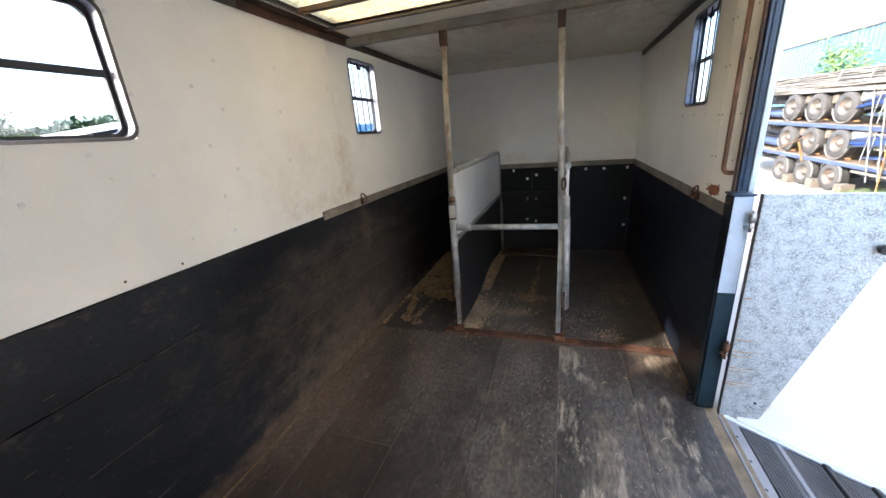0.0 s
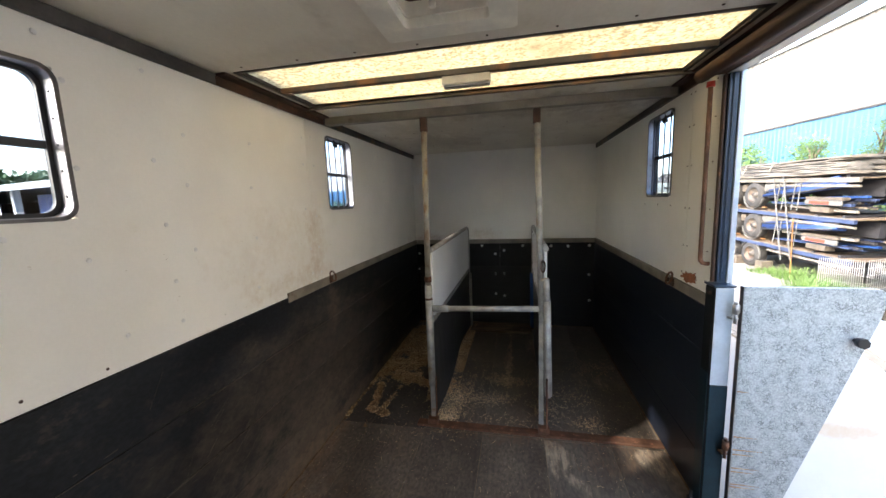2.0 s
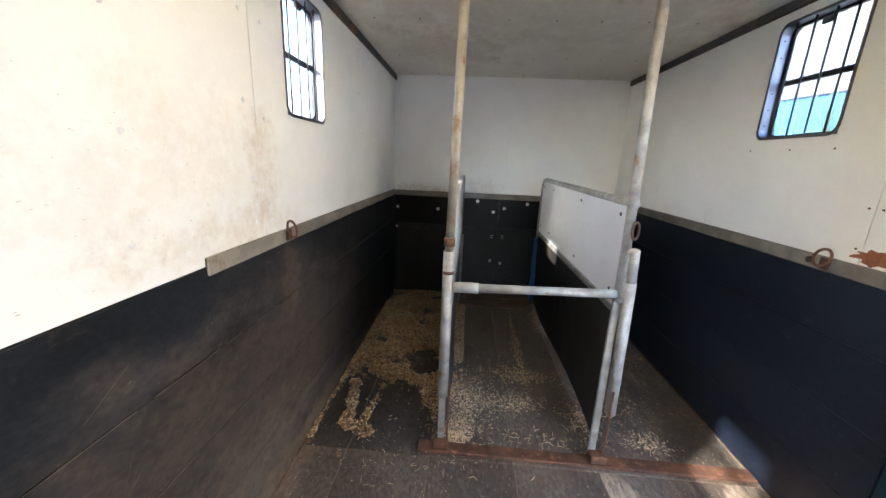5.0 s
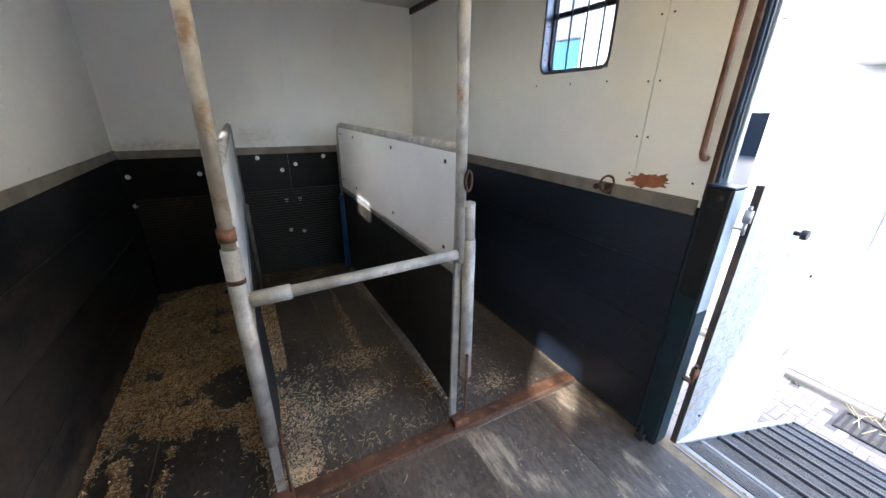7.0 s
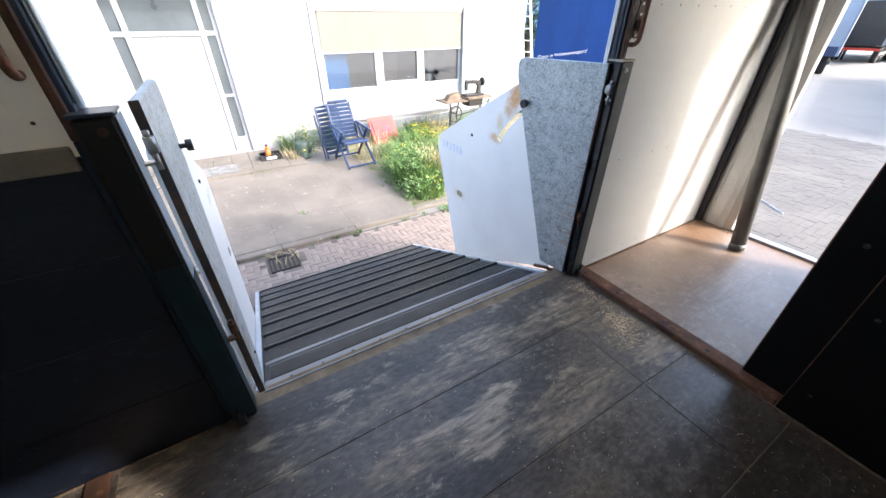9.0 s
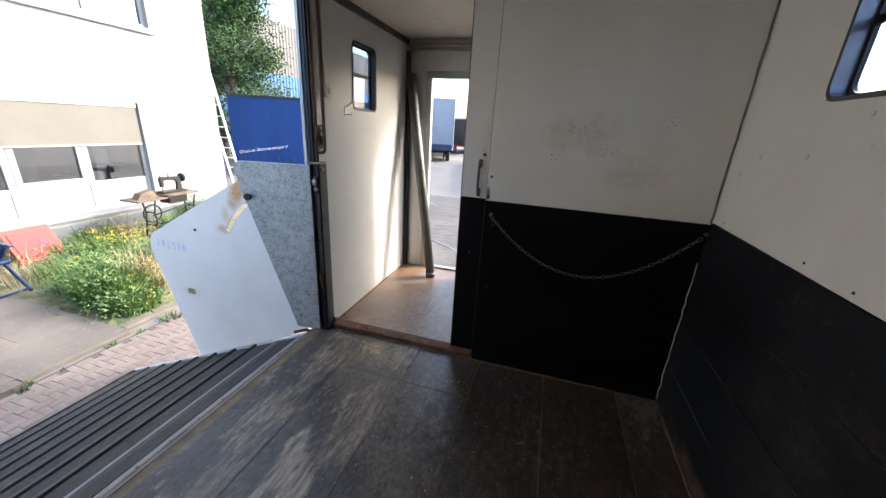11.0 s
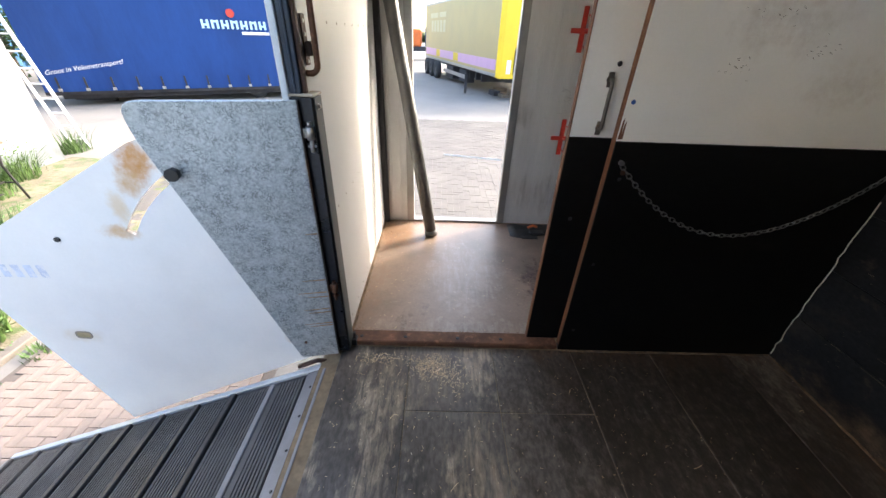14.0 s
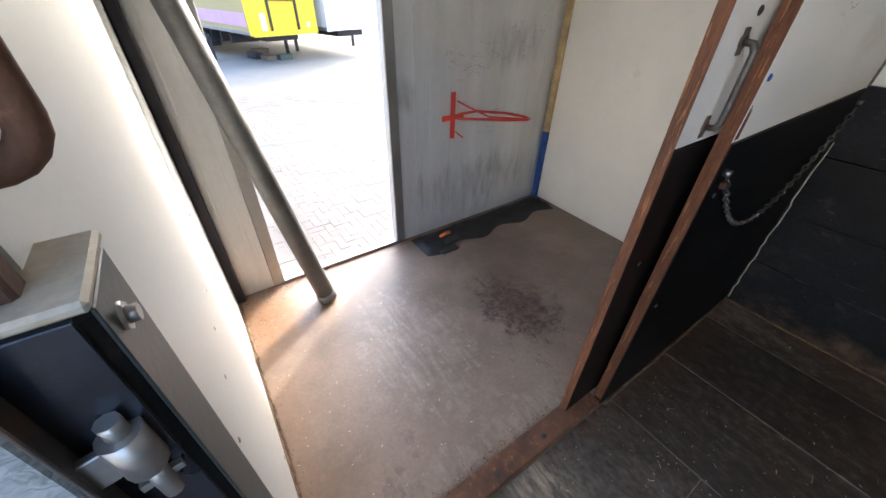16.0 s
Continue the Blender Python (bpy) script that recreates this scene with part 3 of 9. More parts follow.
def studs(parent, pts, axis, r, material, depth=0.004, name="screws"):
    """Small domed screw heads, joined, standing on a face whose outward side is the sign of depth."""
    vs, fs = [], []
    for p in pts:
        k = len(vs)
        for rr, d in ((r, 0.0), (r * 0.8, depth * 0.7)):
            for i in range(7):
                a = 2 * math.pi * i / 7
                u, v = rr * math.cos(a), rr * math.sin(a)
                vs.append({"x": (p[0] + d, p[1] + u, p[2] + v), "y": (p[0] + u, p[1] + d, p[2] + v), "z": (p[0] + u, p[1] + v, p[2] + d)}[axis])
        vs.append({"x": (p[0] + depth, p[1], p[2]), "y": (p[0], p[1] + depth, p[2]), "z": (p[0], p[1], p[2] + depth)}[axis])
        for i in range(7):
            j = (i + 1) % 7
            fs.append((k + i, k + j, k + 7 + j, k + 7 + i))
            fs.append((k + 7 + i, k + 7 + j, k + 14))
    return soup(name, vs, fs, material, parent, "small round screw heads")

# ---- the horse box: shell, floor, walls, ceiling ----
XL, XR, YF, YB, ZC = -1.18, 1.18, 4.80, -1.57, 2.34
PY = -0.033
DOOR0, DOOR1, DOORTOP = 0.0, 2.03, 2.26
GROUND = -0.95
WIN_L = (0.50, 0.91, 1.70, 2.16)
WIN_S = (2.50, 2.91, 1.68, 2.22)
WIN_R = (2.59, 3.03, 1.69, 2.24)
WIN_B = (-0.87, -0.50, 1.64, 2.11)

# outer shell
wall_left = solo("wall_left", slab(B(), "x", XL - 0.06, XL - 0.012, YB - 0.05, YF + 0.06, -0.12, ZC + 0.08, [WIN_L, WIN_S]), ALUSHEET, "white lined side wall of the horse box", "wall", kind="structure")
wall_right = solo("wall_right", slab(B(), "x", XR + 0.012, XR + 0.06, YB - 0.05, YF + 0.06, -0.12, ZC + 0.08, [WIN_R, WIN_B, (DOOR0, DOOR1, -0.005, DOORTOP)]), ALUSHEET, "side wall of the horse box with the ramp opening", "wall", kind="structure")
wall_front = solo("wall_front", slab(B(), "y", YF + 0.012, YF + 0.06, XL - 0.012, XR + 0.012, -0.12, ZC + 0.08), ALUSHEET, "head wall of the horse box, white above black", "wall", kind="structure")

# upper white lining panels, lower black boards
def panel_x(parent, x, side, y0, y1, z0, z1, holes, material=CREAM):
    return part("panel", slab(B(), "x", x, x - side * 0.011, y0, y1, z0, z1, holes), material, parent)

for y0, y1 in ((PY + 0.001, 2.248), (2.252, YF)):
    panel_x(wall_left, XL, 1, y0, y1, 1.155, ZC, [WIN_L, WIN_S])
panel_x(wall_left, XL, 1, YB, -0.12, 0.0, ZC, [])
for y0, y1 in ((2.052, 2.348), (2.352, YF)):
    panel_x(wall_right, XR, -1, y0, y1, 1.155, ZC, [WIN_R])
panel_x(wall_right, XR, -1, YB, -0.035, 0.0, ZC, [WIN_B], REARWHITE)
for x0, x1 in ((XL, 0.0213), (0.0227, XR)):
    part("panel", slab(B(), "y", YF, YF + 0.011, x0, x1, 1.155, ZC), CREAM, wall_front)

BH = 0.288
for k in range(4):
    z0, z1 = 0.0012 + k * BH, (k + 1) * BH - 0.0012
    for side, w, ys in ((-1, wall_left, (PY + 0.001, YF)), (1, wall_right, (2.053, YF))):
        for y0, y1 in zip(ys, ys[1:]):
            b = B()
            x = XL if side < 0 else XR
            box(b, min(x + side * 0.011, x - side * 0.006), y0 + 0.001, z0, max(x + side * 0.011, x - side * 0.006), y1 - 0.001, z1, 0.002)
            part("board", b, BLACK if side < 0 else BLACKR, w)
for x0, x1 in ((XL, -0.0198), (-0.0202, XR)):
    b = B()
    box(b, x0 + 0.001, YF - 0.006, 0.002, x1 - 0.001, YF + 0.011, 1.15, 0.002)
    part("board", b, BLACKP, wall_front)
# ribbed rubber kick mat on the head wall
b = B()
for i in range(34):
    z = 0.02 + i * 0.0235
    box(b, -1.14, YF - 0.018, z, 0.40, YF - 0.006, z + 0.015)
part("kick_mat", b, RUBBER, wall_front, "ribbed black rubber kick mat")
studs(wall_front, [(x, YF - 0.006, z) for x, z in ((-0.08, 0.98), (0.035, 1.025), (0.28, 1.085), (-0.08, 0.71), (0.035, 0.71), (-1.14, 0.99), (-1.145, 0.77), (-0.69, 0.985), (0.64, 1.08), (0.85, 1.075), (1.11, 1.08), (1.11, 0.70), (1.12, 0.36), (-0.26, 1.09))], "y", 0.019, ZINC, -0.012, "bolt_heads")
studs(wall_front, [(x, YF - 0.018, z) for x, z in ((-0.08, 0.43), (0.035, 0.405))], "y", 0.019, ZINC, -0.012, "bolt_heads")

# dust caught on the board joints and scratches left by hooves
rnd = random.Random(23)
vs, fs = [], []
def fleck(x, y, z, ln, th, tilt):
    k = len(vs)
    vs.extend([(x, y, z), (x, y + ln, z + tilt), (x, y + ln, z + tilt + th), (x, y, z + th)])
    fs.append((k, k + 1, k + 2, k + 3))
for k in range(1, 4):
    for i in range(26):
        y = rnd.uniform(0.05, 4.5)
        fleck(XL + 0.0068, y, k * BH - 0.0035, rnd.uniform(0.03, 0.22), rnd.uniform(0.0015, 0.0035), 0)
for i in range(420):
    y, z = rnd.uniform(0.05, 4.6), rnd.betavariate(1.4, 2.2) * 1.1
    fleck(XL + 0.0068, y, z, rnd.uniform(0.002, 0.012) * (5 if i % 12 == 0 else 1), rnd.uniform(0.0008, 0.0016), rnd.uniform(-0.002, 0.003))
for i in range(46):
    y, z = rnd.gauss(1.9, 0.7), rnd.uniform(0.25, 1.0)
    if 0.1 < y < 3.4:
        fleck(XL + 0.0068, y, z, rnd.uniform(0.03, 0.13), rnd.uniform(0.001, 0.0016), rnd.uniform(0.03, 0.12))
soup("scuffs", vs, fs, mat("dusty_scuff", (0.15, 0.12, 0.09), 0.8, var=0.4, scale=20, fine=60, bump=0.0), wall_left, "pale scuffs and dust lines on the black boards")
vs, fs = [], []
for i in range(90):
    y, z = rnd.uniform(2.1, 4.6), rnd.betavariate(1.4, 2.0) * 1.1
    fleck(XR - 0.0068, y, z, rnd.uniform(0.002, 0.012) * (5 if i % 12 == 0 else 1), rnd.uniform(0.0008, 0.0016), rnd.uniform(-0.002, 0.003))
soup("scuffs", vs, fs, bpy.data.materials["dusty_scuff"], wall_right, "pale scuffs on the black boards")
vs, fs = [], []
for i in range(90):
    y, z = rnd.gauss(1.75, 0.45), rnd.gauss(1.42, 0.12)
    if 0.1 < y < 2.9 and 1.19 < z < 1.66:
        fleck(XL + 0.0006, y, z, rnd.uniform(0.002, 0.008), rnd.uniform(0.0008, 0.0016), rnd.uniform(-0.003, 0.003))
soup("scuffs", vs, fs, mat("faint_scuff", (0.50, 0.44, 0.35), 0.7, var=0.2), wall_left, "brown scuffs on the white lining")

# rail strips along the joint of white and black
def strip(parent, p, q, depth):
    b = B()
    box(b, min(p[0], q[0]), min(p[1], q[1]), p[2], max(p[0], q[0]), max(p[1], q[1]), q[2], 0.003)
    return part("rail_strip", b, STRIP, parent)

strip(wall_left, (XL + 0.0005, 1.905, 1.125), (XL + 0.014, YF - 0.014, 1.185), 0)
strip(wall_right, (XR - 0.014, 2.06, 1.12), (XR - 0.0005, YF - 0.014, 1.182), 0)
strip(wall_front, (XL + 0.014, YF - 0.014, 1.12), (XR - 0.014, YF - 0.0005, 1.178), 0)

# tether rings on the rail strips
def tether_ring(x, y, z, side):
    t = thing("tether_ring", (x, y, z), "rusty steel tether ring bolted to the rail strip", "ring", "tether rings")
    b = B()
    box(b, min(x, x - side * 0.012), y - 0.02, z - 0.05, max(x, x - side * 0.012), y + 0.02, z + 0.0, 0.003)
    part("staple", b, RUSTDARK, t)
    b = B()
    tube(b, [(x - side * (0.012 + 0.022 * (0.5 - 0.5 * math.sin(a))), y + 0.036 * math.cos(a), z + 0.0 + 0.036 * math.sin(a)) for a in (2 * math.pi * i / 20 for i in range(21))], 0.0055, 8, False)
    part("loop", b, RUST, t)

tether_ring(XL + 0.014, 2.405, 1.185, -1)
tether_ring(XR - 0.014, 2.455, 1.18, 1)
b = B()
tube(b, [(XR - 0.014, 2.52, 1.155), (XR - 0.03, 2.52, 1.155)], 0.014, 10)
solo("wall_bolt", b, RUSTDARK, "rusty bolt head beside the tether ring", "bolt")

# screws of the lining
rnd = random.Random(4)
pl = []
for y in (0.1, 1.2, 2.19, 2.31, 3.54, 3.66):
    for z in (1.22, 1.45, 1.68, 1.95, 2.2):
        if not (0.02 < y < 0.96 and 1.66 < z < 2.2):
            pl.append((XL, y + rnd.uniform(-0.02, 0.02), z + rnd.uniform(-0.05, 0.05)))
pl += [(XL, y, z) for y, z in ((0.92, 1.56), (0.73, 1.65), (1.32, 1.82), (1.32, 1.54), (1.33, 2.03), (0.93, 2.13), (0.93, 1.86), (0.88, 2.25), (1.70, 1.55), (1.70, 1.82), (1.72, 2.05), (1.0, 1.27), (1.68, 1.28), (0.52, 1.52), (0.22, 1.50))]
studs(wall_left, pl, "x", 0.0095, PANELWHITE, 0.005)
studs(wall_left, [(XL, y, z) for y, z in ((0.70, 1.19), (0.92, 1.18))], "x", 0.0055, RUSTDARK, 0.003)
pr = [(XR, y, z) for y in (2.10, 2.325, 2.375) for z in (1.24, 1.40, 1.62, 1.86, 2.08, 2.26)] + [(XR, y, 1.63) for y in (2.58, 2.8, 3.05)]
studs(wall_right, pr, "x", 0.0048, RUSTDARK, -0.003)
studs(wall_right, [(XR, -0.05 - 0.16 * i, z) for i in range(9) for z in (0.06, 0.75, 1.5)] + [(XR, -1.48, 0.15 + 0.3 * i) for i in range(7)], "x", 0.006, ALU, -0.003)

# torn paint with bare wood on the wall by the ramp
b = B()
rnd = random.Random(11)
outl = []
for i in range(34):
    a = 2 * math.pi * i / 34
    r = 1 + rnd.uniform(-0.22, 0.16) + (rnd.uniform(0.15, 0.5) * abs(math.cos(a)) if i % 3 == 0 else 0)
    outl.append((2.275 + 0.085 * math.cos(a) * r, 1.222 + 0.03 * math.sin(a) * r - 0.10 * (0.085 * math.cos(a) * r)))
prism(b, outl, "x", XR - 0.0025, XR - 0.0005)
part("bare_patch", b, mat("bare_red_wood", (0.30, 0.105, 0.04), 0.75, var=0.35, scale=20, fine=120, bump=0.5, second=(0.12, 0.05, 0.03), second_at=0.58, second_scale=40), wall_right, "torn patch of bare reddish wood")

# windows of the horse box
def side_window(name, wall_x, side, w, bars, label, mid, trim=CHROME):
    y0, y1, z0, z1 = w
    t = thing(name, (wall_x, (y0 + y1) / 2, z0), label, "window", kind="structure")
    o, i1, i2 = rrect(y0 - 0.006, z0 - 0.006, y1 + 0.006, z1 + 0.006, 0.05), rrect(y0 + 0.004, z0 + 0.004, y1 - 0.004, z1 - 0.004, 0.045), rrect(y0 + 0.020, z0 + 0.020, y1 - 0.020, z1 - 0.020, 0.04)
    b = B()
    ring(b, o, i1, "x", wall_x - side * 0.005, wall_x - side * 0.001)
    part("window_trim", b, TRIMDARK if trim is CHROME else trim, t, "tarnished metal trim")
    b = B()
    ring(b, rrect(y0 + 0.001, z0 + 0.001, y1 - 0.001, z1 - 0.001, 0.045), rrect(y0 + 0.007, z0 + 0.007, y1 - 0.007, z1 - 0.007, 0.042), "x", wall_x - side * 0.004, wall_x + side * 0.0435)
    part("window_frame", b, trim, t, "bright dented metal window trim" if trim is CHROME else "black rubber window trim")
    b = B()
    ring(b, i1, i2, "x", wall_x + side * 0.044, wall_x + side * 0.0585)
    zm = z0 + (z1 - z0) * mid
    box(b, min(wall_x + side * 0.040, wall_x + side * 0.058), y0 + 0.018, zm - 0.013, max(wall_x + side * 0.040, wall_x + side * 0.058), y1 - 0.02, zm + 0.013, 0.003)
    part("rubber_seal", b, BLACKPL, t, "black rubber seal with a middle bar")
    for za, zb in ((z0 + 0.025, zm - 0.01), (zm + 0.01, z1 - 0.025)):
        b = B()
        box(b, wall_x + side * 0.050 - 0.0015, y0 + 0.016, za, wall_x + side * 0.050 + 0.0015, y1 - 0.016, zb)
        pane = part("pane", b, GLASS, t)
        pane.visible_shadow = False
    for k in range(bars):
        y = y0 + (y1 - y0) * (k + 0.75) / (bars + 0.5)
        b = B()
        tube(b, [(wall_x + side * 0.010, y, z0 + 0.004), (wall_x + side * 0.010, y, z1 - 0.004)], 0.0045, 8)
        part("bar", b, DARKSTEEL, t)
    if bars:
        b = B()
        box(b, min(wall_x + side * 0.02, wall_x + side * 0.035), (y0 + y1) / 2 - 0.03, z1 - 0.055, max(wall_x + side * 0.02, wall_x + side * 0.035), (y0 + y1) / 2 + 0.03, z1 - 0.03, 0.004)
        part("catch", b, BLACKPL, t)
    studs(t, [(wall_x + side * 0.018, y1 - 0.0072, z) for z in (z0 + 0.07, z0 + 0.15, z0 + 0.23, z1 - 0.15, z1 - 0.07)], "y", 0.0045, BLACKPL, -0.003).matrix_parent_inverse = t.matrix_basis.inverted()
    return t

side_window("window_1", XL, -1, WIN_L, 0, "large side window with rounded metal trim", 0.5)
side_window("window_2", XL, -1, WIN_S, 4, "small barred side window", 0.5)
side_window("window_3", XR, 1, WIN_R, 4, "small barred window beside the ramp opening", 0.5)
side_window("window_4", XR, 1, WIN_B, 0, "small window of the rear compartment", 0.55, BLACKPL)

# ceiling, roof light and hatch
SKY = (-1.06, 1.06, 1.56, 2.20)
HATCH = (-0.17, 0.13, 0.90, 1.30)
ceiling = solo("ceiling", slab(B(), "z", ZC, ZC + 0.012, XL, XR, YB, YF, [SKY, HATCH]), CEIL, "dull white ply ceiling with a roof light", "ceiling", kind="structure")
roof = solo("roof", slab(B(), "z", ZC + 0.06, ZC + 0.08, XL - 0.012, XR + 0.012, YB, YF + 0.012, [(-1.08, 1.08, 1.54, 2.22), (-0.19, 0.15, 0.88, 1.32)]), ALUSHEET, "outer roof skin of the horse box", "roof", kind="structure")
b = B()
n = 44
for i in range(n):
    x0, x1 = -1.075 + 2.15 * i / n, -1.075 + 2.15 * (i + 1) / n
    quad(b, [(x0, 1.545, ZC + 0.017), (x1, 1.545, ZC + 0.017), (x1, 2.215, ZC + 0.017), (x0, 2.215, ZC + 0.017)])
bmesh.ops.remove_doubles(b, verts=b.verts[:], dist=1e-4)
solo("roof_light", b, GRP, "yellowed translucent roof sheet with mossy dirt", "skylight", kind="structure")
b = B()
ring(b, [(-1.08, 1.54), (1.08, 1.54), (1.08, 2.22), (-1.08, 2.22)], [(-1.06, 1.56), (1.06, 1.56), (1.06, 2.20), (-1.06, 2.20)], "z", ZC - 0.004, ZC + 0.016)
solo("trim_roof_light", b, STEELTRIM, "dark steel upstand round the roof light", "trim", kind="structure")
b = B()
box(b, -1.06, 1.85, ZC - 0.014, 1.06, 1.885, ZC + 0.015, 0.003)
box(b, -1.14, 2.20, ZC - 0.016, 1.13, 2.225, ZC - 0.0005, 0.003)
solo("trim_roof_bar", b, STEELTRIM, "steel roof bars across the roof light", "trim", kind="structure")
b = B()
box(b, XL + 0.03, 2.47, ZC - 0.055, XR - 0.03, 2.53, ZC - 0.0005, 0.004)
roof_beam = solo("trim_roof_beam", b, STRIP, "grey steel beam under the ceiling carrying the posts", "beam", kind="structure")
# angle trims at the joint of wall and ceiling
b = B()
for x0, x1, y0, y1 in ((XL + 0.0005, XL + 0.02, 0.01, YF - 0.001), (XR - 0.02, XR - 0.0005, 2.06, YF - 0.001), (XR - 0.02, XR - 0.0005, YB + 0.01, 0.06)):
    box(b, x0, y0, ZC - 0.05, x1, y1, ZC - 0.001, 0.003)
solo("trim_ceiling", b, STEELTRIM, "blackened and rusty steel angle along the ceiling", "trim", kind="structure")
b = B()
for x0, x1 in ((XL + 0.0205, XL + 0.075), (XR - 0.075, XR - 0.0205)):
    box(b, x0, 1.52, ZC - 0.012, x1, 2.46, ZC - 0.001, 0.003)
    box(b, x0 - 0.002 if x0 < 0 else x1 - 0.004, 1.52, ZC - 0.054, x0 + 0.004 if x0 < 0 else x1 + 0.002, 2.46, ZC - 0.0125, 0.001)
solo("trim_ceiling_rust", b, RUSTDARK, "rusty angle beside the roof light", "trim", kind="structure")
studs(ceiling, [(x, y, ZC) for y in (0.25, 1.50, 2.72, 3.3, 4.1, 4.7, -0.3, -1.2) for x in (-1.0, -0.72, -0.45, -0.18, 0.1, 0.36, 0.63, 0.9)], "z", 0.006, RUSTDARK, -0.003)

hatch = thing("roof_hatch", (-0.02, 1.10, ZC), "square roof hatch with a cream plastic surround and rusty lid", "hatch")
b = B()
ring(b, rrect(-0.255, 0.815, 0.215, 1.385, 0.02), rrect(-0.165, 0.905, 0.125, 1.295, 0.02), "z", ZC - 0.034, ZC - 0.001)
part("surround", b, HATCHW, hatch)
b = B()
ring(b, rrect(-0.168, 0.902, 0.128, 1.298, 0.02), rrect(-0.158, 0.912, 0.118, 1.288, 0.02), "z", ZC - 0.0005, ZC + 0.048)
part("upstand", b, HATCHW, hatch)
b = B()
box(b, -0.186, 0.884, ZC + 0.049, 0.146, 1.316, ZC + 0.066, 0.004)
part("lid", b, WOODEDGE, hatch, "brown stained hatch lid")
b = B()
tube(b, [(-0.045, 1.19, ZC - 0.012), (-0.045, 1.19, ZC + 0.014), (0.0, 1.20, ZC + 0.016), (0.0, 1.20, ZC + 0.049)], 0.008, 8)
tube(b, [(-0.045, 1.19, ZC - 0.03), (-0.045, 1.19, ZC - 0.012)], 0.011, 8)
part("handle", b, LAMPW, hatch)

lamp = thing("ceiling_lamp", (-0.035, 1.89, ZC - 0.012), "small white box lamp on the roof bar", "lamp")
b = B()
box(b, -0.155, 1.855, ZC - 0.055, 0.085, 1.915, ZC - 0.012, 0.004)
part("housing", b, LAMPW, lamp)
b = B()
box(b, -0.15, 1.860, ZC - 0.064, 0.08, 1.910, ZC - 0.0551, 0.003)
part("diffuser", b, HFRAME, lamp)

# floor of boards in both compartments
floor = solo("floor", box(B(), XL - 0.01, -0.125, -0.12, XR + 0.10, YF + 0.01, -0.003), JOINTDUST, "dark worn plywood deck with dust and straw", "floor", kind="structure")
xs = [XL, -0.93, -0.49, -0.05, 0.385, 0.825, 1.195]
joints = ([-0.028, 2.43, 3.9, YF], [-0.028, 1.25, 2.43, 4.2, YF], [-0.028, 2.43, 3.6, YF], [-0.028, 0.36, 2.43, 4.4, YF], [-0.028, 0.36, 2.43, 3.7, YF], [-0.028, 2.43, 4.1, YF])
for i in range(6):
    for y0, y1 in zip(joints[i], joints[i][1:]):
        b = B()
        x1 = xs[i + 1]
        x1 = XR if (i == 5 and y0 >= 2.4) else x1
        box(b, xs[i] + 0.0015, y0 + 0.0015, -0.026, x1 - 0.0015, y1 - 0.0015, 0.0, 0.002)
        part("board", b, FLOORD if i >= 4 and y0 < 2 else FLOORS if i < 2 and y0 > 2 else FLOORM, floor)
rear_floor = solo("floor_rear", box(B(), XL - 0.01, YB - 0.01, -0.12, XR + 0.01, -0.127, -0.002), REARFL, "brown worn rubber floor of the rear compartment", "floor", kind="structure")

# rusty sill between the compartments
sill = solo("door_sill", box(B(), 0.022, -0.118, -0.001, XR - 0.002, -0.029, 0.035, 0.006), RUST, "rusty brown steel sill between the compartments", "sill", kind="structure")
studs(sill, [(x, -0.065, 0.035) for x in (0.33, 0.57, 0.86, 1.1)], "z", 0.011, DARKSTEEL, 0.004, "bolt_heads")

# ---- partition with its sliding panel ----
partition = thing("wall_partition", (-0.5, -0.02, 0), "partition of white over black board with bare plywood edges", "wall", kind="structure")
part("upper_board", box(B(), XL + 0.001, -0.03, 1.142, 0.016, 0.0, ZC - 0.001, 0.0015), CREAM, partition)
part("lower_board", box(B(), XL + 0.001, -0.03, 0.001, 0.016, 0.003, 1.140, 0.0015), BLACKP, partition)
part("edge_stile", box(B(), 0.0162, -0.034, 0.036, 0.0185, -0.0005, ZC - 0.001, 0.001), WOODEDGE, partition, "bare reddish plywood edge")
part("sliding_panel_upper", box(B(), -0.95, -0.078, 1.142, 0.1825, -0.052, ZC - 0.002, 0.0015), CREAM, partition)
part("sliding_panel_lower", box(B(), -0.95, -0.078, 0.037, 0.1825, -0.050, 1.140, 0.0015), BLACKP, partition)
part("sliding_panel_edge", box(B(), 0.1827, -0.080, 0.037, 0.187, -0.0505, ZC - 0.002, 0.001), WOODEDGE, partition, "bare plywood edge")
studs(partition, [(-0.04, 0.003, 0.15 + 0.42 * i) for i in range(3)], "y", 0.008, DARKSTEEL, 0.005, "bolt_heads").matrix_parent_inverse = partition.matrix_basis.inverted()
studs(partition, [(-0.008, 0.0, 1.285)], "y", 0.009, BLUEPAINT, 0.005, "bolt_heads").matrix_parent_inverse = partition.matrix_basis.inverted()
studs(partition, [(0.10, -0.050, 0.78), (0.055, -0.052, 1.405)], "y", 0.010, DARKSTEEL, 0.005, "bolt_heads").matrix_parent_inverse = partition.matrix_basis.inverted()
b = B()
rnd = random.Random(22)
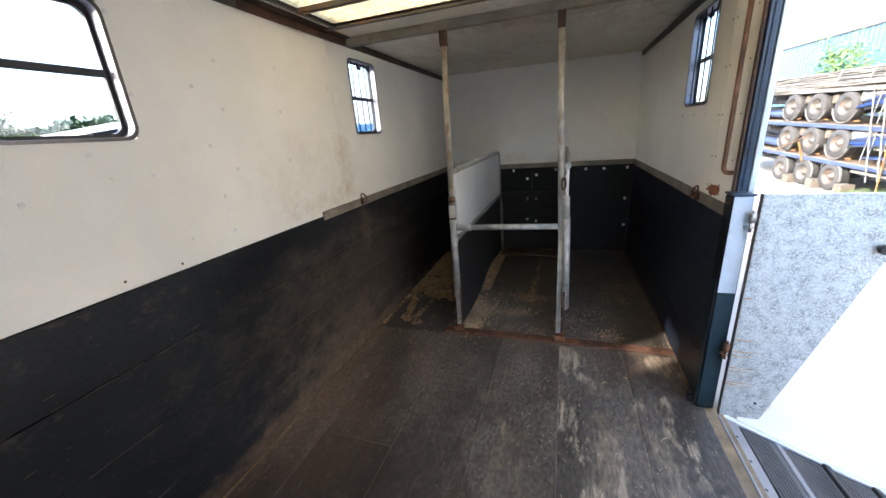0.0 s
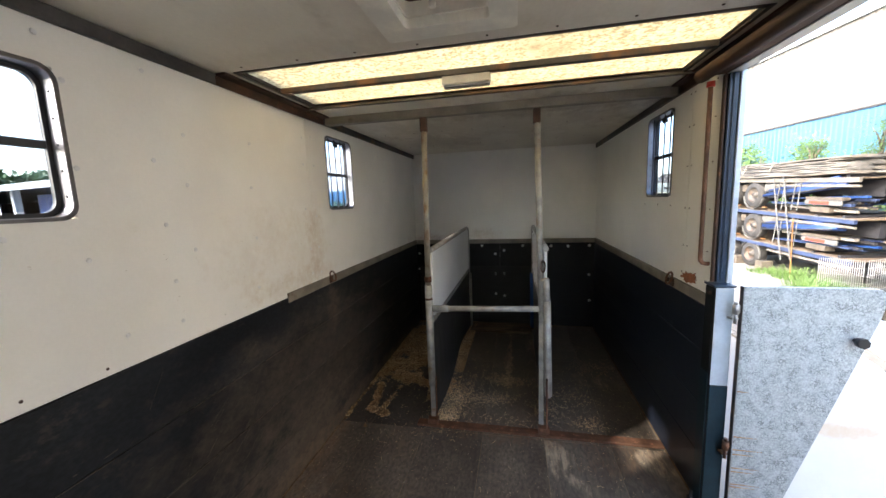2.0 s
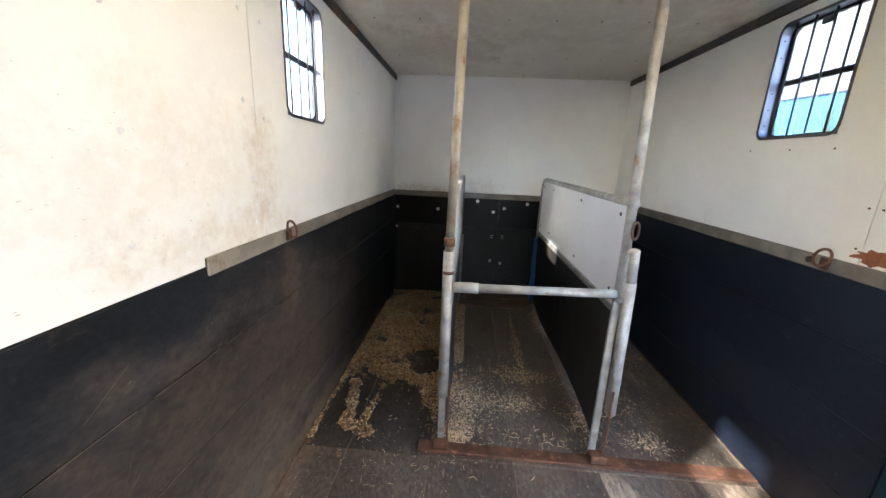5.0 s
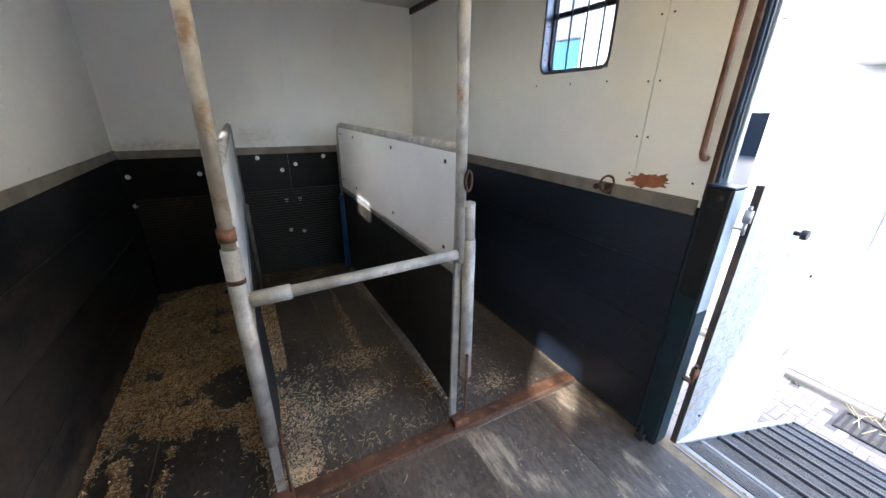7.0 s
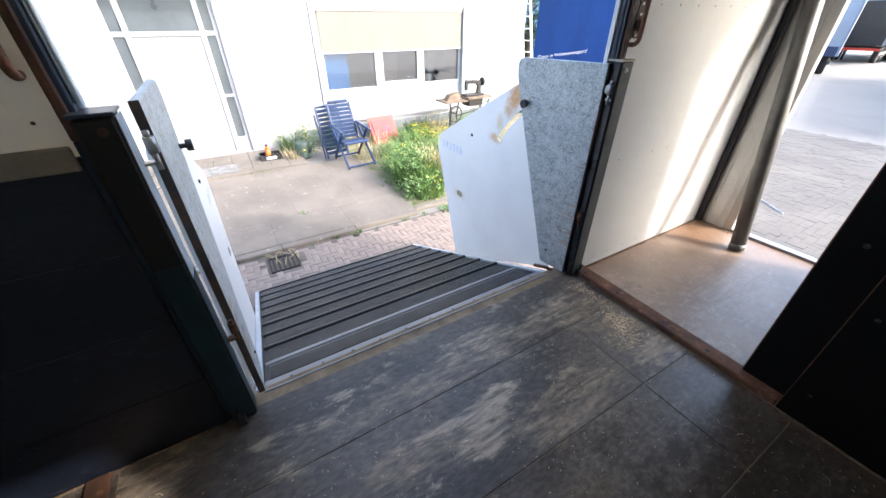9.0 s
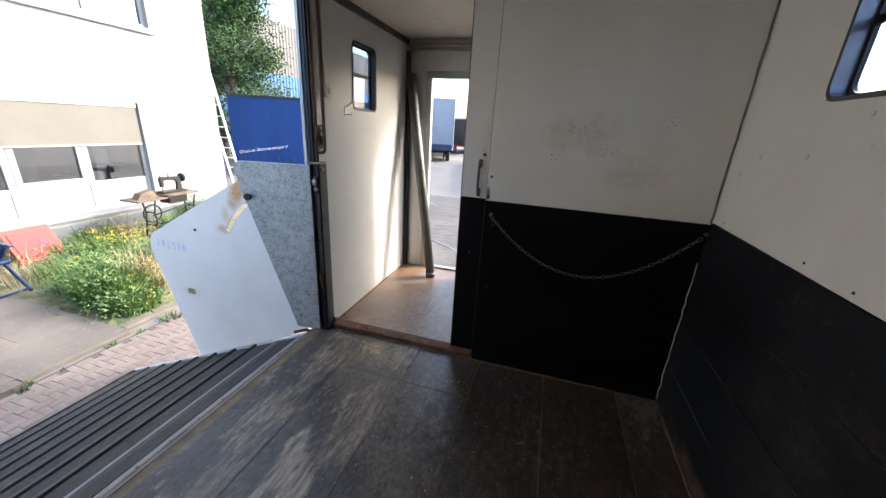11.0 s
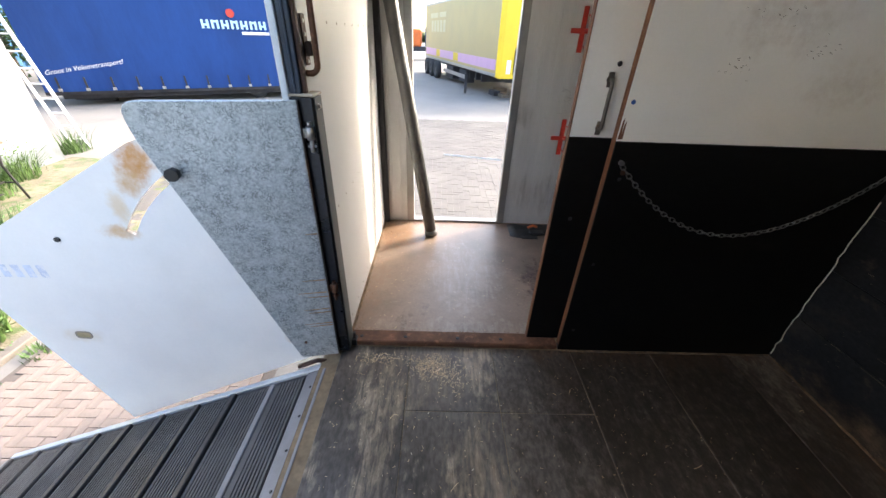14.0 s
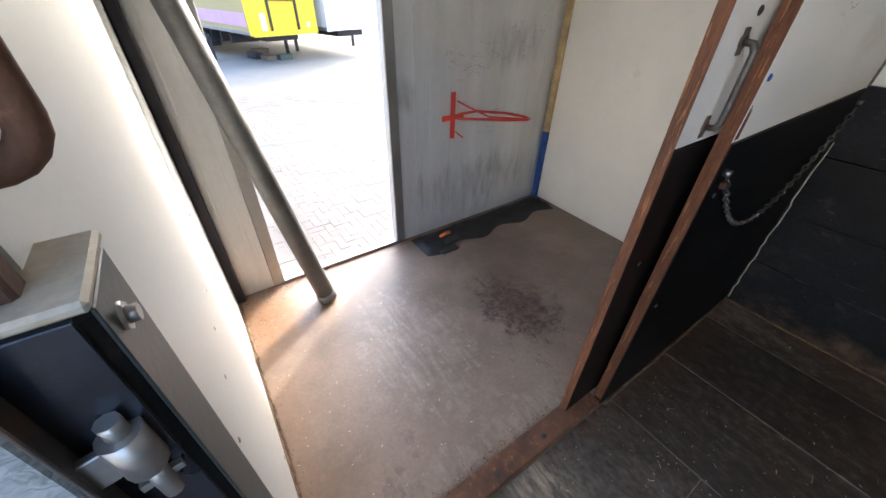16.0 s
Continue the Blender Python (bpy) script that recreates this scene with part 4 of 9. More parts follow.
for i in range(60):
    cx, cz, wd = ((-0.42, 1.57, 0.06), (-0.62, 1.47, 0.035), (-0.33, 1.40, 0.03), (-0.85, 1.62, 0.04))[i % 4]
    x, z = cx + rnd.gauss(0, wd), cz + rnd.gauss(0, 0.015)
    ang = rnd.gauss(0.1, 0.45)
    ln, th = rnd.uniform(0.003, 0.012), rnd.uniform(0.0008, 0.0028)
    dx, dz = math.cos(ang) * ln, math.sin(ang) * ln
    quad(b, [(x, 0.0006, z), (x + dx, 0.0006, z + dz), (x + dx, 0.0006, z + dz + th), (x, 0.0006, z + th)])
part("scuff_marks", b, STRIP, partition, "brown scuff marks")
# faint streaks rubbed into the black boards
rnd = random.Random(33)
vs, fs = [], []
for i in range(70):
    slide = i % 3 == 0
    x, z = (rnd.uniform(0.03, 0.16), rnd.uniform(0.1, 1.05)) if slide else (rnd.uniform(-1.1, -0.05), rnd.uniform(0.1, 1.1))
    ln, th = rnd.uniform(0.01, 0.10) * (0.4 if slide else 1), rnd.uniform(0.0006, 0.003)
    y, dz = PY + (-0.0497 if slide else 0.0034), rnd.uniform(-0.006, 0.006)
    k = len(vs)
    vs += [(x, y, z), (min(x + ln, 0.18 if slide else 0.012), y, z + dz), (min(x + ln, 0.18 if slide else 0.012), y, z + dz + th), (x, y, z + th)]
    fs.append((k, k + 1, k + 2, k + 3))
sm_ = soup("rub_marks", vs, fs, mat("grey_rub_mark", (0.030, 0.029, 0.028), 0.5, var=0.4, scale=20, fine=60, bump=0.0), partition, "faint grey rub marks")
sm_.matrix_parent_inverse = partition.matrix_basis.inverted()
# pull handle on the sliding panel
h = thing("pull_handle", (0.105, -0.052, 1.36), "worn steel pull handle on the sliding panel", "handle")
b = B()
for z, r in ((1.178, 0.013), (1.352, 0.015)):
    tube(b, [(0.075, -0.052, z), (0.075, -0.047, z)], r, 12)
    box(b, 0.064, -0.052, z - 0.026, 0.086, -0.0485, z + 0.026, 0.002)
tube(b, [(0.075, -0.049, 1.352), (0.075, -0.030, 1.350), (0.077, -0.022, 1.335), (0.078, -0.021, 1.30), (0.078, -0.021, 1.23), (0.077, -0.022, 1.195), (0.075, -0.030, 1.180), (0.075, -0.049, 1.178)], 0.0075, 10)
part("grip", b, mat("tarnished_handle_steel", (0.14, 0.125, 0.11), 0.4, metal=0.6, var=0.3, scale=20, fine=120, bump=0.2, stain=(0.13, 0.07, 0.04), stain_at=0.58, stain_scale=18), h)
# splintered paint on the bare edge
rnd = random.Random(14)
for k in range(2):
    b = B()
    x = -0.006 + 0.009 * k
    prism(b, [(x, 1.15), (x + 0.010, 1.15), (x + 0.007, 1.20 + rnd.uniform(0, 0.03)), (x + 0.002, 1.19 + rnd.uniform(0, 0.04))], "y", -0.0005, 0.0015)
    part("torn_edge", b, WOODEDGE, partition)
# chain across the partition
chain = thing("chain", (-0.57, 0.02, 1.06), "galvanised chain hung slack across the partition", "chain")
p0, p1, low = Vector((-0.025, 0.014, 1.055)), Vector((-1.165, 0.014, 1.085)), 0.75
cp = []
for i in range(61):
    t = i / 60
    p = p0.lerp(p1, t)
    p.z += (4 * t * (t - 1)) * (1.07 - low)
    cp.append(p)
link_len = 0.026
acc, pts = 0.0, [cp[0]]
for a, c in zip(cp, cp[1:]):
    d = (c - a).length
    while acc + d >= link_len:
        a = a.lerp(c, (link_len - acc) / d)
        d = (c - a).length
        acc = 0.0
        pts.append(a.copy())
    acc += d
for i, (a, c) in enumerate(zip(pts, pts[1:])):
    b = B()
    d = (c - a).normalized()
    s = Vector((0, 1, 0)) if i % 2 else d.cross(Vector((0, 1, 0))).normalized()
    mid = (a + c) / 2
    tube(b, [mid + d * 0.0165 * math.cos(u) + s * 0.0085 * math.sin(u) for u in (2 * math.pi * k / 10 for k in range(11))], 0.0024, 5, False)
    part("link", b, CHAINM, chain)
for x, z, r in ((-0.025, 1.06, 0.010), (-1.165, 1.09, 0.009)):
    part("bolt", tube(B(), [(x, 0.002, z), (x, 0.02, z)], r, 10), CHROME, chain)
b = B()
box(b, -0.050, 0.004, 1.012, -0.034, 0.018, 1.032, 0.003)
part("clip", b, RUST, chain)
# bead of sealant down the corner
rnd = random.Random(3)
b = B()
tube(b, [(XL + 0.014 + rnd.uniform(-0.004, 0.005), 0.012 + rnd.uniform(-0.004, 0.004), z * 0.035 + 0.02) for z in range(27)], 0.0027, 6)
solo("sealant_bead", b, ROPE, "ragged pale bead of sealant in the corner", "sealant")
b = B()
tube(b, [(XL + 0.008 + rnd.uniform(-0.002, 0.002), 0.006, 1.15 + z * 0.06) for z in range(20)], 0.004, 6)
solo("sealant_bead", b, STRIP, "brown line of old sealant in the corner", "sealant")

for ob in (partition, h, chain, *[o for o in scene.objects if o.name.startswith("sealant_bead")]):
    ob.matrix_basis = Matrix.Translation((0, PY, 0)) @ ob.matrix_basis

# ---- rear wall with the back door opening ----
rear_wall = solo("wall_rear", slab(B(), "y", YB - 0.045, YB, XL - 0.012, XR + 0.012, -0.12, ZC + 0.08, [(0.16, 0.915, 0.0, 2.0)]), ALUSHEET, "ribbed bare aluminium rear wall with a door opening", "wall", kind="structure")
b = B()
for x in (-1.05, -0.93, -0.80, -0.66, -0.52, -0.40, -0.26, -0.13, -0.02, 1.02, 1.10):
    box(b, x, YB + 0.0003, 0.002, x + 0.012, YB + 0.003, 2.3, 0.001)
part("sheet_ribs", b, ALUSHEET, rear_wall)
b = B()
for x0, x1 in ((0.10, 0.16), (0.915, 0.975)):
    box(b, x0, YB + 0.0005, 0.0, x1, YB + 0.012, 2.06, 0.003)
box(b, 0.10, YB + 0.0008, 2.0, 0.975, YB + 0.0125, 2.06, 0.003)
box(b, 0.161, YB - 0.05, -0.002, 0.914, YB + 0.014, 0.018, 0.003)
part("door_frame", b, ALU, rear_wall, "dull aluminium door frame")
b = B()
box(b, XL + 0.01, YB + 0.001, 2.235, XR - 0.03, YB + 0.055, 2.285, 0.006)
rnd = random.Random(6)
tube(b, [(XL + 0.05 + 0.1 * i, YB + 0.075 + rnd.uniform(-0.006, 0.006), 2.27 + rnd.uniform(-0.006, 0.008)) for i in range(23)], 0.014, 8)
solo("cable_duct", b, STRIP, "dirty cable duct above the back door", "duct")
# dark strip added for the seam and the shade in this corner
b = B()
box(b, XR - 0.045, YB + 0.014, 0.0, XR - 0.001, YB + 0.055, 2.234, 0.006)
solo("trim_corner", b, DARKSTEEL, "black strip for the seam and shade in the rear corner", "trim", kind="structure")
b = B()
box(b, XL + 0.001, YB + 0.004, 0.55, XL + 0.03, YB + 0.05, 2.3, 0.003)
solo("trim_corner_wood", b, YELLOWTRIM, "yellowed wooden corner strip", "trim", kind="structure")
b = B()
box(b, XL + 0.001, YB + 0.004, 0.0, XL + 0.032, YB + 0.052, 0.548, 0.003)
solo("trim_corner_blue", b, BLUEPAINT, "blue painted foot of the corner strip", "trim", kind="structure")

# dark rubbed scratches on the aluminium
rnd = random.Random(52)
vs, fs = [], []
for i in range(110):
    cx, cz, sx_, sz_ = ((-0.62, 1.12, 0.10, 0.05), (-0.85, 1.20, 0.07, 0.08), (-0.48, 1.05, 0.05, 0.04), (-0.66, 0.72, 0.05, 0.06), (-0.30, 1.10, 0.05, 0.05))[i % 5]
    x, z = rnd.gauss(cx, sx_), rnd.gauss(cz, sz_)
    ln, th, dz = rnd.uniform(0.008, 0.05), rnd.uniform(0.0006, 0.0016), rnd.uniform(-0.012, 0.02)
    k = len(vs)
    vs += [(x, YB + 0.0036, z), (x + ln, YB + 0.0036, z + dz), (x + ln, YB + 0.0036, z + dz + th), (x, YB + 0.0036, z + th)]
    fs.append((k, k + 1, k + 2, k + 3))
soup("scratches", vs, fs, mat("dark_scratch", (0.16, 0.155, 0.15), 0.6, var=0.3, scale=20, fine=60, bump=0.0), rear_wall, "dark scratches rubbed into the sheet")

# leaning tube in the rear compartment
stube = thing("support_tube", (0.755, -1.295, 0.0), "grey steel tube leaning from floor to wall", "tube")
b = B()
tube(b, [(0.755, -1.295, 0.03), (1.115, -1.49, 2.02)], 0.048, 16)
part("tube", b, TUBEGREY, stube)
b = B()
tube(b, [(0.752, -1.293, 0.004), (0.760, -1.298, 0.05)], 0.051, 16)
part("foot_sleeve", b, TUBEGREY, stube)

# saddle racks
def saddle_rack(z):
    t = thing("saddle_rack", (-0.28, YB + 0.004, z), "red steel saddle rack screwed to the aluminium wall", "saddle rack", "saddle racks")
    b = B()
    box(b, -0.298, YB + 0.004, z - 0.14, -0.262, YB + 0.010, z + 0.14, 0.002)
    box(b, -0.36, YB + 0.010, z - 0.022, -0.195, YB + 0.017, z + 0.010, 0.002)
    part("bracket", b, REDPAINT, t)
    D = Vector((-0.37, 0.27, 0)).normalized()
    S = Vector((-D.y, D.x, 0))
    o = Vector((-0.30, YB + 0.02, z))
    for s in (-1, 1):
        b = B()
        pts = [(0.0, 0.045, 0.0), (0.12, 0.085, 0.012), (0.30, 0.075, 0.008), (0.42, 0.03, 0.0), (0.445, 0.0, -0.004)]
        tube(b, [o + D * u + S * (s * v) + Vector((0, max(0, 0.01), w)) for u, v, w in pts], 0.0085, 8)
        part("arm", b, REDPAINT, t)
    b = B()
    tube(b, [o + Vector((0, 0, 0.09)), o + D * 0.06 + Vector((0, 0, 0.06)), o + D * 0.2 + Vector((0, 0, 0.0)), o + D * 0.445 + Vector((0, 0.01, -0.004))], 0.0055, 8)
    part("strut", b, REDPAINT, t)
    b = B()
    tube(b, [(-0.30, YB + 0.014, z - 0.10), (-0.32, YB + 0.07, z - 0.125)], 0.005, 8)
    part("bridle_hook", b, REDPAINT, t)

saddle_rack(0.79)
saddle_rack(1.53)


# folded black straps and sheet on the rear floor
t = thing("folded_sheet", (-0.55, -1.40, 0), "crumpled dark tarp strip with an orange strap on the floor", "tarp")
rnd = random.Random(9)
nx, ny = 40, 8
b = B()
g = []
for i in range(nx + 1):
    row = []
    for j in range(ny + 1):
        x = 0.07 - 1.2 * i / nx
        y = YB + 0.035 + (0.22 + 0.03 * math.sin(i * 0.5)) * j / ny
        z = 0.004 + 0.035 * abs(math.sin(j * 1.3 + i * 0.25)) * math.sin(math.pi * j / ny) ** 0.6 + rnd.uniform(0, 0.008)
        row.append(b.verts.new((x, y, z if 0 < j < ny and 0 < i < nx else 0.0)))
    g.append(row)
for i in range(nx):
    for j in range(ny):
        b.faces.new((g[i][j], g[i + 1][j], g[i + 1][j + 1], g[i][j + 1])).smooth = True
part("sheet", b, RUBBER, t)
b = B()
box(b, -0.16, -1.36, 0.0, -0.02, -1.27, 0.012, 0.004)
box(b, -0.22, -1.40, 0.01, -0.10, -1.33, 0.03, 0.006)
part("flap", b, BLACKPL, t)
b = B()
tube(b, [(-0.10, -1.42, 0.035), (-0.13, -1.39, 0.07), (-0.17, -1.41, 0.05)], 0.012, 8)
part("strap", b, ORANGEM, t, "orange strap end")

# switch, hook and conduits on the wall of the rear compartment
t = thing("light_switch", (XR, -0.135, 1.73), "white surface switch box with its conduit", "switch")
part("housing", box(B(), XR - 0.034, -0.165, 1.695, XR - 0.0005, -0.105, 1.77, 0.006), LAMPW, t)
part("rocker", box(B(), XR - 0.039, -0.152, 1.712, XR - 0.0345, -0.118, 1.752, 0.003), HFRAME, t)
b = B()
tube(b, [(XR - 0.010, -0.12, 1.77), (XR - 0.010, -0.12, 2.28)], 0.009, 8)
part("conduit", b, LAMPW, t)
t = thing("wall_hook", (XR, -0.38, 1.63), "bent wire hook on the white wall", "hook")
b = B()
box(b, XR - 0.006, -0.395, 1.585, XR - 0.0005, -0.365, 1.655, 0.002)
tube(b, [(XR - 0.006, -0.38, 1.60), (XR - 0.05, -0.38, 1.595), (XR - 0.055, -0.38, 1.615)], 0.004, 8)
tube(b, [(XR - 0.006, -0.395, 1.65), (XR - 0.03, -0.48, 1.71)], 0.004, 8)
part("wire", b, ALU, t)

# ---- the ramp opening: jambs, latch rods, breast flaps ----
def jamb(name, ya, s):
    """s: +1 for the jamb whose inside faces +y, -1 for the other."""
    t = thing(name, (1.22, ya, 0.0), "dark blue steel channel jamb with a pale outer frame", "door jamb", kind="structure")
    def bx(x0, u0, z0, x1, u1, z1, bev=0.003):
        y0, y1 = sorted((ya + s * u0, ya + s * u1))
        return box(B(), x0, y0, z0, x1, y1, z1, bev)
    part("rusty_trim", bx(XR - 0.004, -0.022, 1.19, XR + 0.010, 0.0, DOORTOP), RUSTDARK, t)
    part("dark_trim", bx(XR - 0.002, -0.022, 0.0, XR + 0.010, 0.0, 1.189), NAVY, t)
    part("channel", bx(XR + 0.0105, -0.02, 0.0, XR + 0.052, 0.012, DOORTOP), NAVY, t)
    part("channel_lip", bx(XR + 0.024, 0.0125, 1.27, XR + 0.034, 0.018, DOORTOP), NAVY, t)
    part("outer_frame", bx(XR + 0.0525, -0.03, -0.06, XR + 0.078, 0.022, DOORTOP + 0.04), PALEFRAME, t)
    return t

jamb("door_jamb", 2.03, -1)
jamb("door_jamb", 0.0, 1)

header = thing("door_header", (1.15, 1.05, 2.27), "rusty steel header and roller over the ramp opening", "beam", kind="structure")
part("header_box", box(B(), XR - 0.055, 0.0, DOORTOP + 0.004, XR + 0.075, 2.06, ZC - 0.001, 0.004), RUSTDARK, header)
b = B()
tube(b, [(XR - 0.075, 0.04, 2.275), (XR - 0.075, 2.10, 2.275)], 0.032, 14)
part("roller", b, RUSTDARK, header)

def latch_rod(y, s):
    t = thing("latch_rod", (XR - 0.02, y, 1.32), "rusty bent latch rod beside the ramp opening", "rod", "latch rods")
    b = B()
    x = XR - 0.042
    tube(b, [(x, y, 2.24), (x, y, 1.368)] + [(x + 0.028 * (1 - math.cos(a)), y, 1.368 - 0.028 * math.sin(a)) for a in (0.35, 0.7, 1.05, 1.4, 1.57)] + [(x + 0.082, y, 1.342)], 0.0105, 12)
    part("rod", b, RUST, t)
    if s > 0:
        b = B()
        ya, yb = sorted((y - s * 0.040, y + s * 0.002))
        box(b, XR - 0.006, ya, 1.365, XR - 0.0005, yb, 1.52, 0.002)
        part("keeper_plate", b, RUSTDARK, t)
        b = B()
        box(b, XR - 0.028, ya + 0.004, 1.395, XR - 0.0062, yb - 0.004, 1.44, 0.004)
        part("keeper", b, RUSTDARK, t)
        for z in (1.377, 1.46, 1.50):
            part("screw", tube(B(), [(XR - 0.006, (ya + yb) / 2, z), (XR - 0.009, (ya + yb) / 2, z)], 0.006, 8), ALU, t)
    return t

rod = latch_rod(2.075, -1)
part("end_cap", tube(B(), [(XR - 0.042, 2.075, 2.215), (XR - 0.042, 2.075, 2.24)], 0.018, 10), REDPAINT, rod, "red end cap")
latch_rod(-0.045, 1)

def flap_side(y, s, x0, tip, swing, post_y, flap_y, top):
    """Breast flap with its post, hinges, knob and the white ramp side board. s: the side of the opening its inner face looks to."""
    post = thing("flap_post", (1.2, post_y, 0.0), "steel post for the breast flap, blue below and bare above", "post", "flap posts")
    def bx(x0, u0, z0, x1, u1, z1, bev=0.004):
        y0, y1 = sorted((post_y + s * u0, post_y + s * u1))
        return box(B(), x0, y0, z0, x1, y1, z1, bev)
    part("body", bx(1.150, -0.082, 0.0, 1.240, 0.006, top - 0.010, 0.008), POSTBLACK, post)
    part("lower_face", bx(1.156, 0.0065, 0.02, 1.236, 0.0095, 0.735, 0.001), TEAL if s < 0 else POSTGLOSS, post, "petrol blue lower face" if s < 0 else "")
    part("inner_face", bx(1.1465, -0.076, 0.02, 1.1495, 0.001, 0.80 if s < 0 else top - 0.012, 0.001), TEAL if s < 0 else TEALWORN, post)
    part("cap", bx(1.145, -0.085, top - 0.0095, 1.245, 0.010, top, 0.003), GALVR if s > 0 else NAVY, post, "worn steel cap plate")
    part("face_plate", bx(1.156, 0.0065, 0.74, 1.234, 0.0095, top - 0.012, 0.001), PALEFRAME if s < 0 else POSTGLOSS, post)
    b = B()
    tube(b, [(1.151, post_y - s * 0.028, top - 0.045), (1.144, post_y - s * 0.028, top - 0.045)], 0.012, 6)
    tube(b, [(1.145, post_y - s * 0.028, top - 0.045), (1.137, post_y - s * 0.028, top - 0.045)], 0.007, 8)
    part("bolt", b, ALU if s > 0 else RUSTDARK, post)
    b = B()
    box(b, 1.120, min(post_y - s * 0.075, post_y - s * 0.035), 0.0005, 1.1495, max(post_y - s * 0.075, post_y - s * 0.035), 0.045, 0.003)
    tube(b, [(1.133, post_y - s * 0.055, 0.04), (1.133, post_y - s * 0.055, 0.085)], 0.008, 8)
    part("floor_catch", b, DARKSTEEL, post)
    f = thing("breast_flap", (1.5, flap_y, 0.0), "galvanised sheet breast flap with a slanting edge", "flap", "breast flaps")
    fp = fillet([(x0, 1.262), (tip, 1.258), (tip - 0.015, 1.14), (x0 + 0.183, 0.012), (x0, 0.012)], [0.006, 0.06, 0.04, 0.01, 0.004])
    ya, yb = sorted((flap_y + s * 0.022, flap_y + s * 0.046))
    part("sheet", prism(B(), fp, "y", ya, yb, 0.003), SPANGLE, f)
    rim = B()
    box(rim, x0 - 0.0035, ya - 0.001, 0.012, x0 - 0.0005, yb + 0.001, 1.262, 0.001)
    part("edge_strip", rim, STEELTRIM, f, "dark steel edge strip")
    for z in (1.13, 0.42):
        b = B()
        xh, yh = x0 - (0.022 if s < 0 else 0.030), flap_y + s * 0.034
        tube(b, [(xh, yh, z - 0.052), (xh, yh, z - 0.004)], 0.0075, 10)
        tube(b, [(xh, yh, z - 0.004), (xh, yh, z + 0.042)], 0.0145, 12)
        tube(b, [(xh, yh, z + 0.042), (xh, yh, z + 0.058)], 0.008, 8)
        box(b, xh, yh - 0.004, z + 0.002, x0 - 0.001, yh + 0.004, z + 0.036, 0.001)
        obox(b, (xh, yh, z - 0.030), (min(xh, 1.225), post_y + s * 0.004, z - 0.030), 0.030, 0.008)
        part("hinge", b, RUST if z < 1 else ALU, f)
    b = B()
    tube(b, [(tip - 0.11, flap_y + s * 0.046, 1.02), (tip - 0.11, flap_y + s * 0.070, 1.02)], 0.010, 10)
    tube(b, [(tip - 0.11, flap_y + s * 0.070, 1.02), (tip - 0.11, flap_y + s * 0.093, 1.02)], 0.024, 7)
    part("knob", b, BLACKPL, f, "black plastic star knob")
    for zz, ln in ((0.74, 0.05), (0.50, 0.10), (0.43, 0.13), (0.405, 0.09), (0.33, 0.12), (0.31, 0.10), (0.24, 0.13), (0.225, 0.11)):
        b = B()
        yq = flap_y + s * 0.0466
        prism(b, [(x0 + 0.004, zz), (x0 + 0.004 + ln, zz - 0.004), (x0 + 0.004 + ln, zz - 0.0055), (x0 + 0.004, zz - 0.006)], "y", yq, yq + s * 0.0006)
        part("rust_streak", b, RUSTSTAIN, f)
    part("bolt", tube(B(), [(x0 + 0.148, flap_y + s * 0.044, 0.12), (x0 + 0.148, flap_y + s * 0.052, 0.12)], 0.007, 8), RUSTDARK, f)
    pivot = Matrix.Translation((x0, flap_y + s * 0.03, 0))
    f.matrix_basis = pivot @ pose(0, 0, 0, 0, 0, s * swing) @ pivot.inverted() @ f.matrix_basis
    # white board along the ramp side, with a curved guide slot cut through it
    w = thing("ramp_side_board", (2.0, y, -0.4), "white plastic board along the side of the ramp with rust stains", "board", "ramp side boards")
    y1, y2 = sorted((y, y - s * 0.012))
    op = fillet([(1.36, -0.06), (1.38, 1.10), (1.86, 1.10), (2.915, 0.53), (2.935, 0.40), (2.575, -0.655)], [0.01, 0.05, 0.05, 0.07, 0.03, 0.01])
    arcs = [(1.325 + R * math.cos(radians(q)), 0.24 + R * math.sin(radians(q))) for R, qs in ((0.862, (32, 38, 44, 50, 56, 61)), (0.822, (61, 56, 50, 44, 38, 32))) for q in qs]
    keyed = op[:-1] + [op[-1], *arcs, arcs[0], op[-1]]
    part("sheet", prism(B(), keyed, "y", y1, y2), WHITEBOARD, w)
    ys = y
    b = B()
    ringp = rrect(2.50, 0.035, 2.585, 0.085, 0.02)
    ring(b, ringp, rrect(2.508, 0.043, 2.577, 0.077, 0.014), "y", *sorted((ys + s * 0.0004, ys + s * 0.003)))
    part("slot_rim", b, STRIP, w, "grubby hand slot")
    part("slot", prism(B(), rrect(2.508, 0.043, 2.577, 0.077, 0.014), "y", *sorted((ys + s * 0.0003, ys + s * 0.0008))), GRASSY, w)
    part("bolt", tube(B(), [(2.375, ys - s * 0.001, 0.645), (2.375, ys + s * 0.008, 0.645)], 0.012, 8), DARKSTEEL, w)
    # faded ghost of a name, as plain bars
    for k in range(6):
        b = B()
        x = 2.52 + 0.058 * k
        prism(b, [(x, 0.43), (x + 0.036, 0.43), (x + 0.036, 0.50), (x, 0.50)], "y", *sorted((ys + s * 0.0003, ys + s * 0.0006)))
        part("faded_mark", b, GHOST, w)
    return w

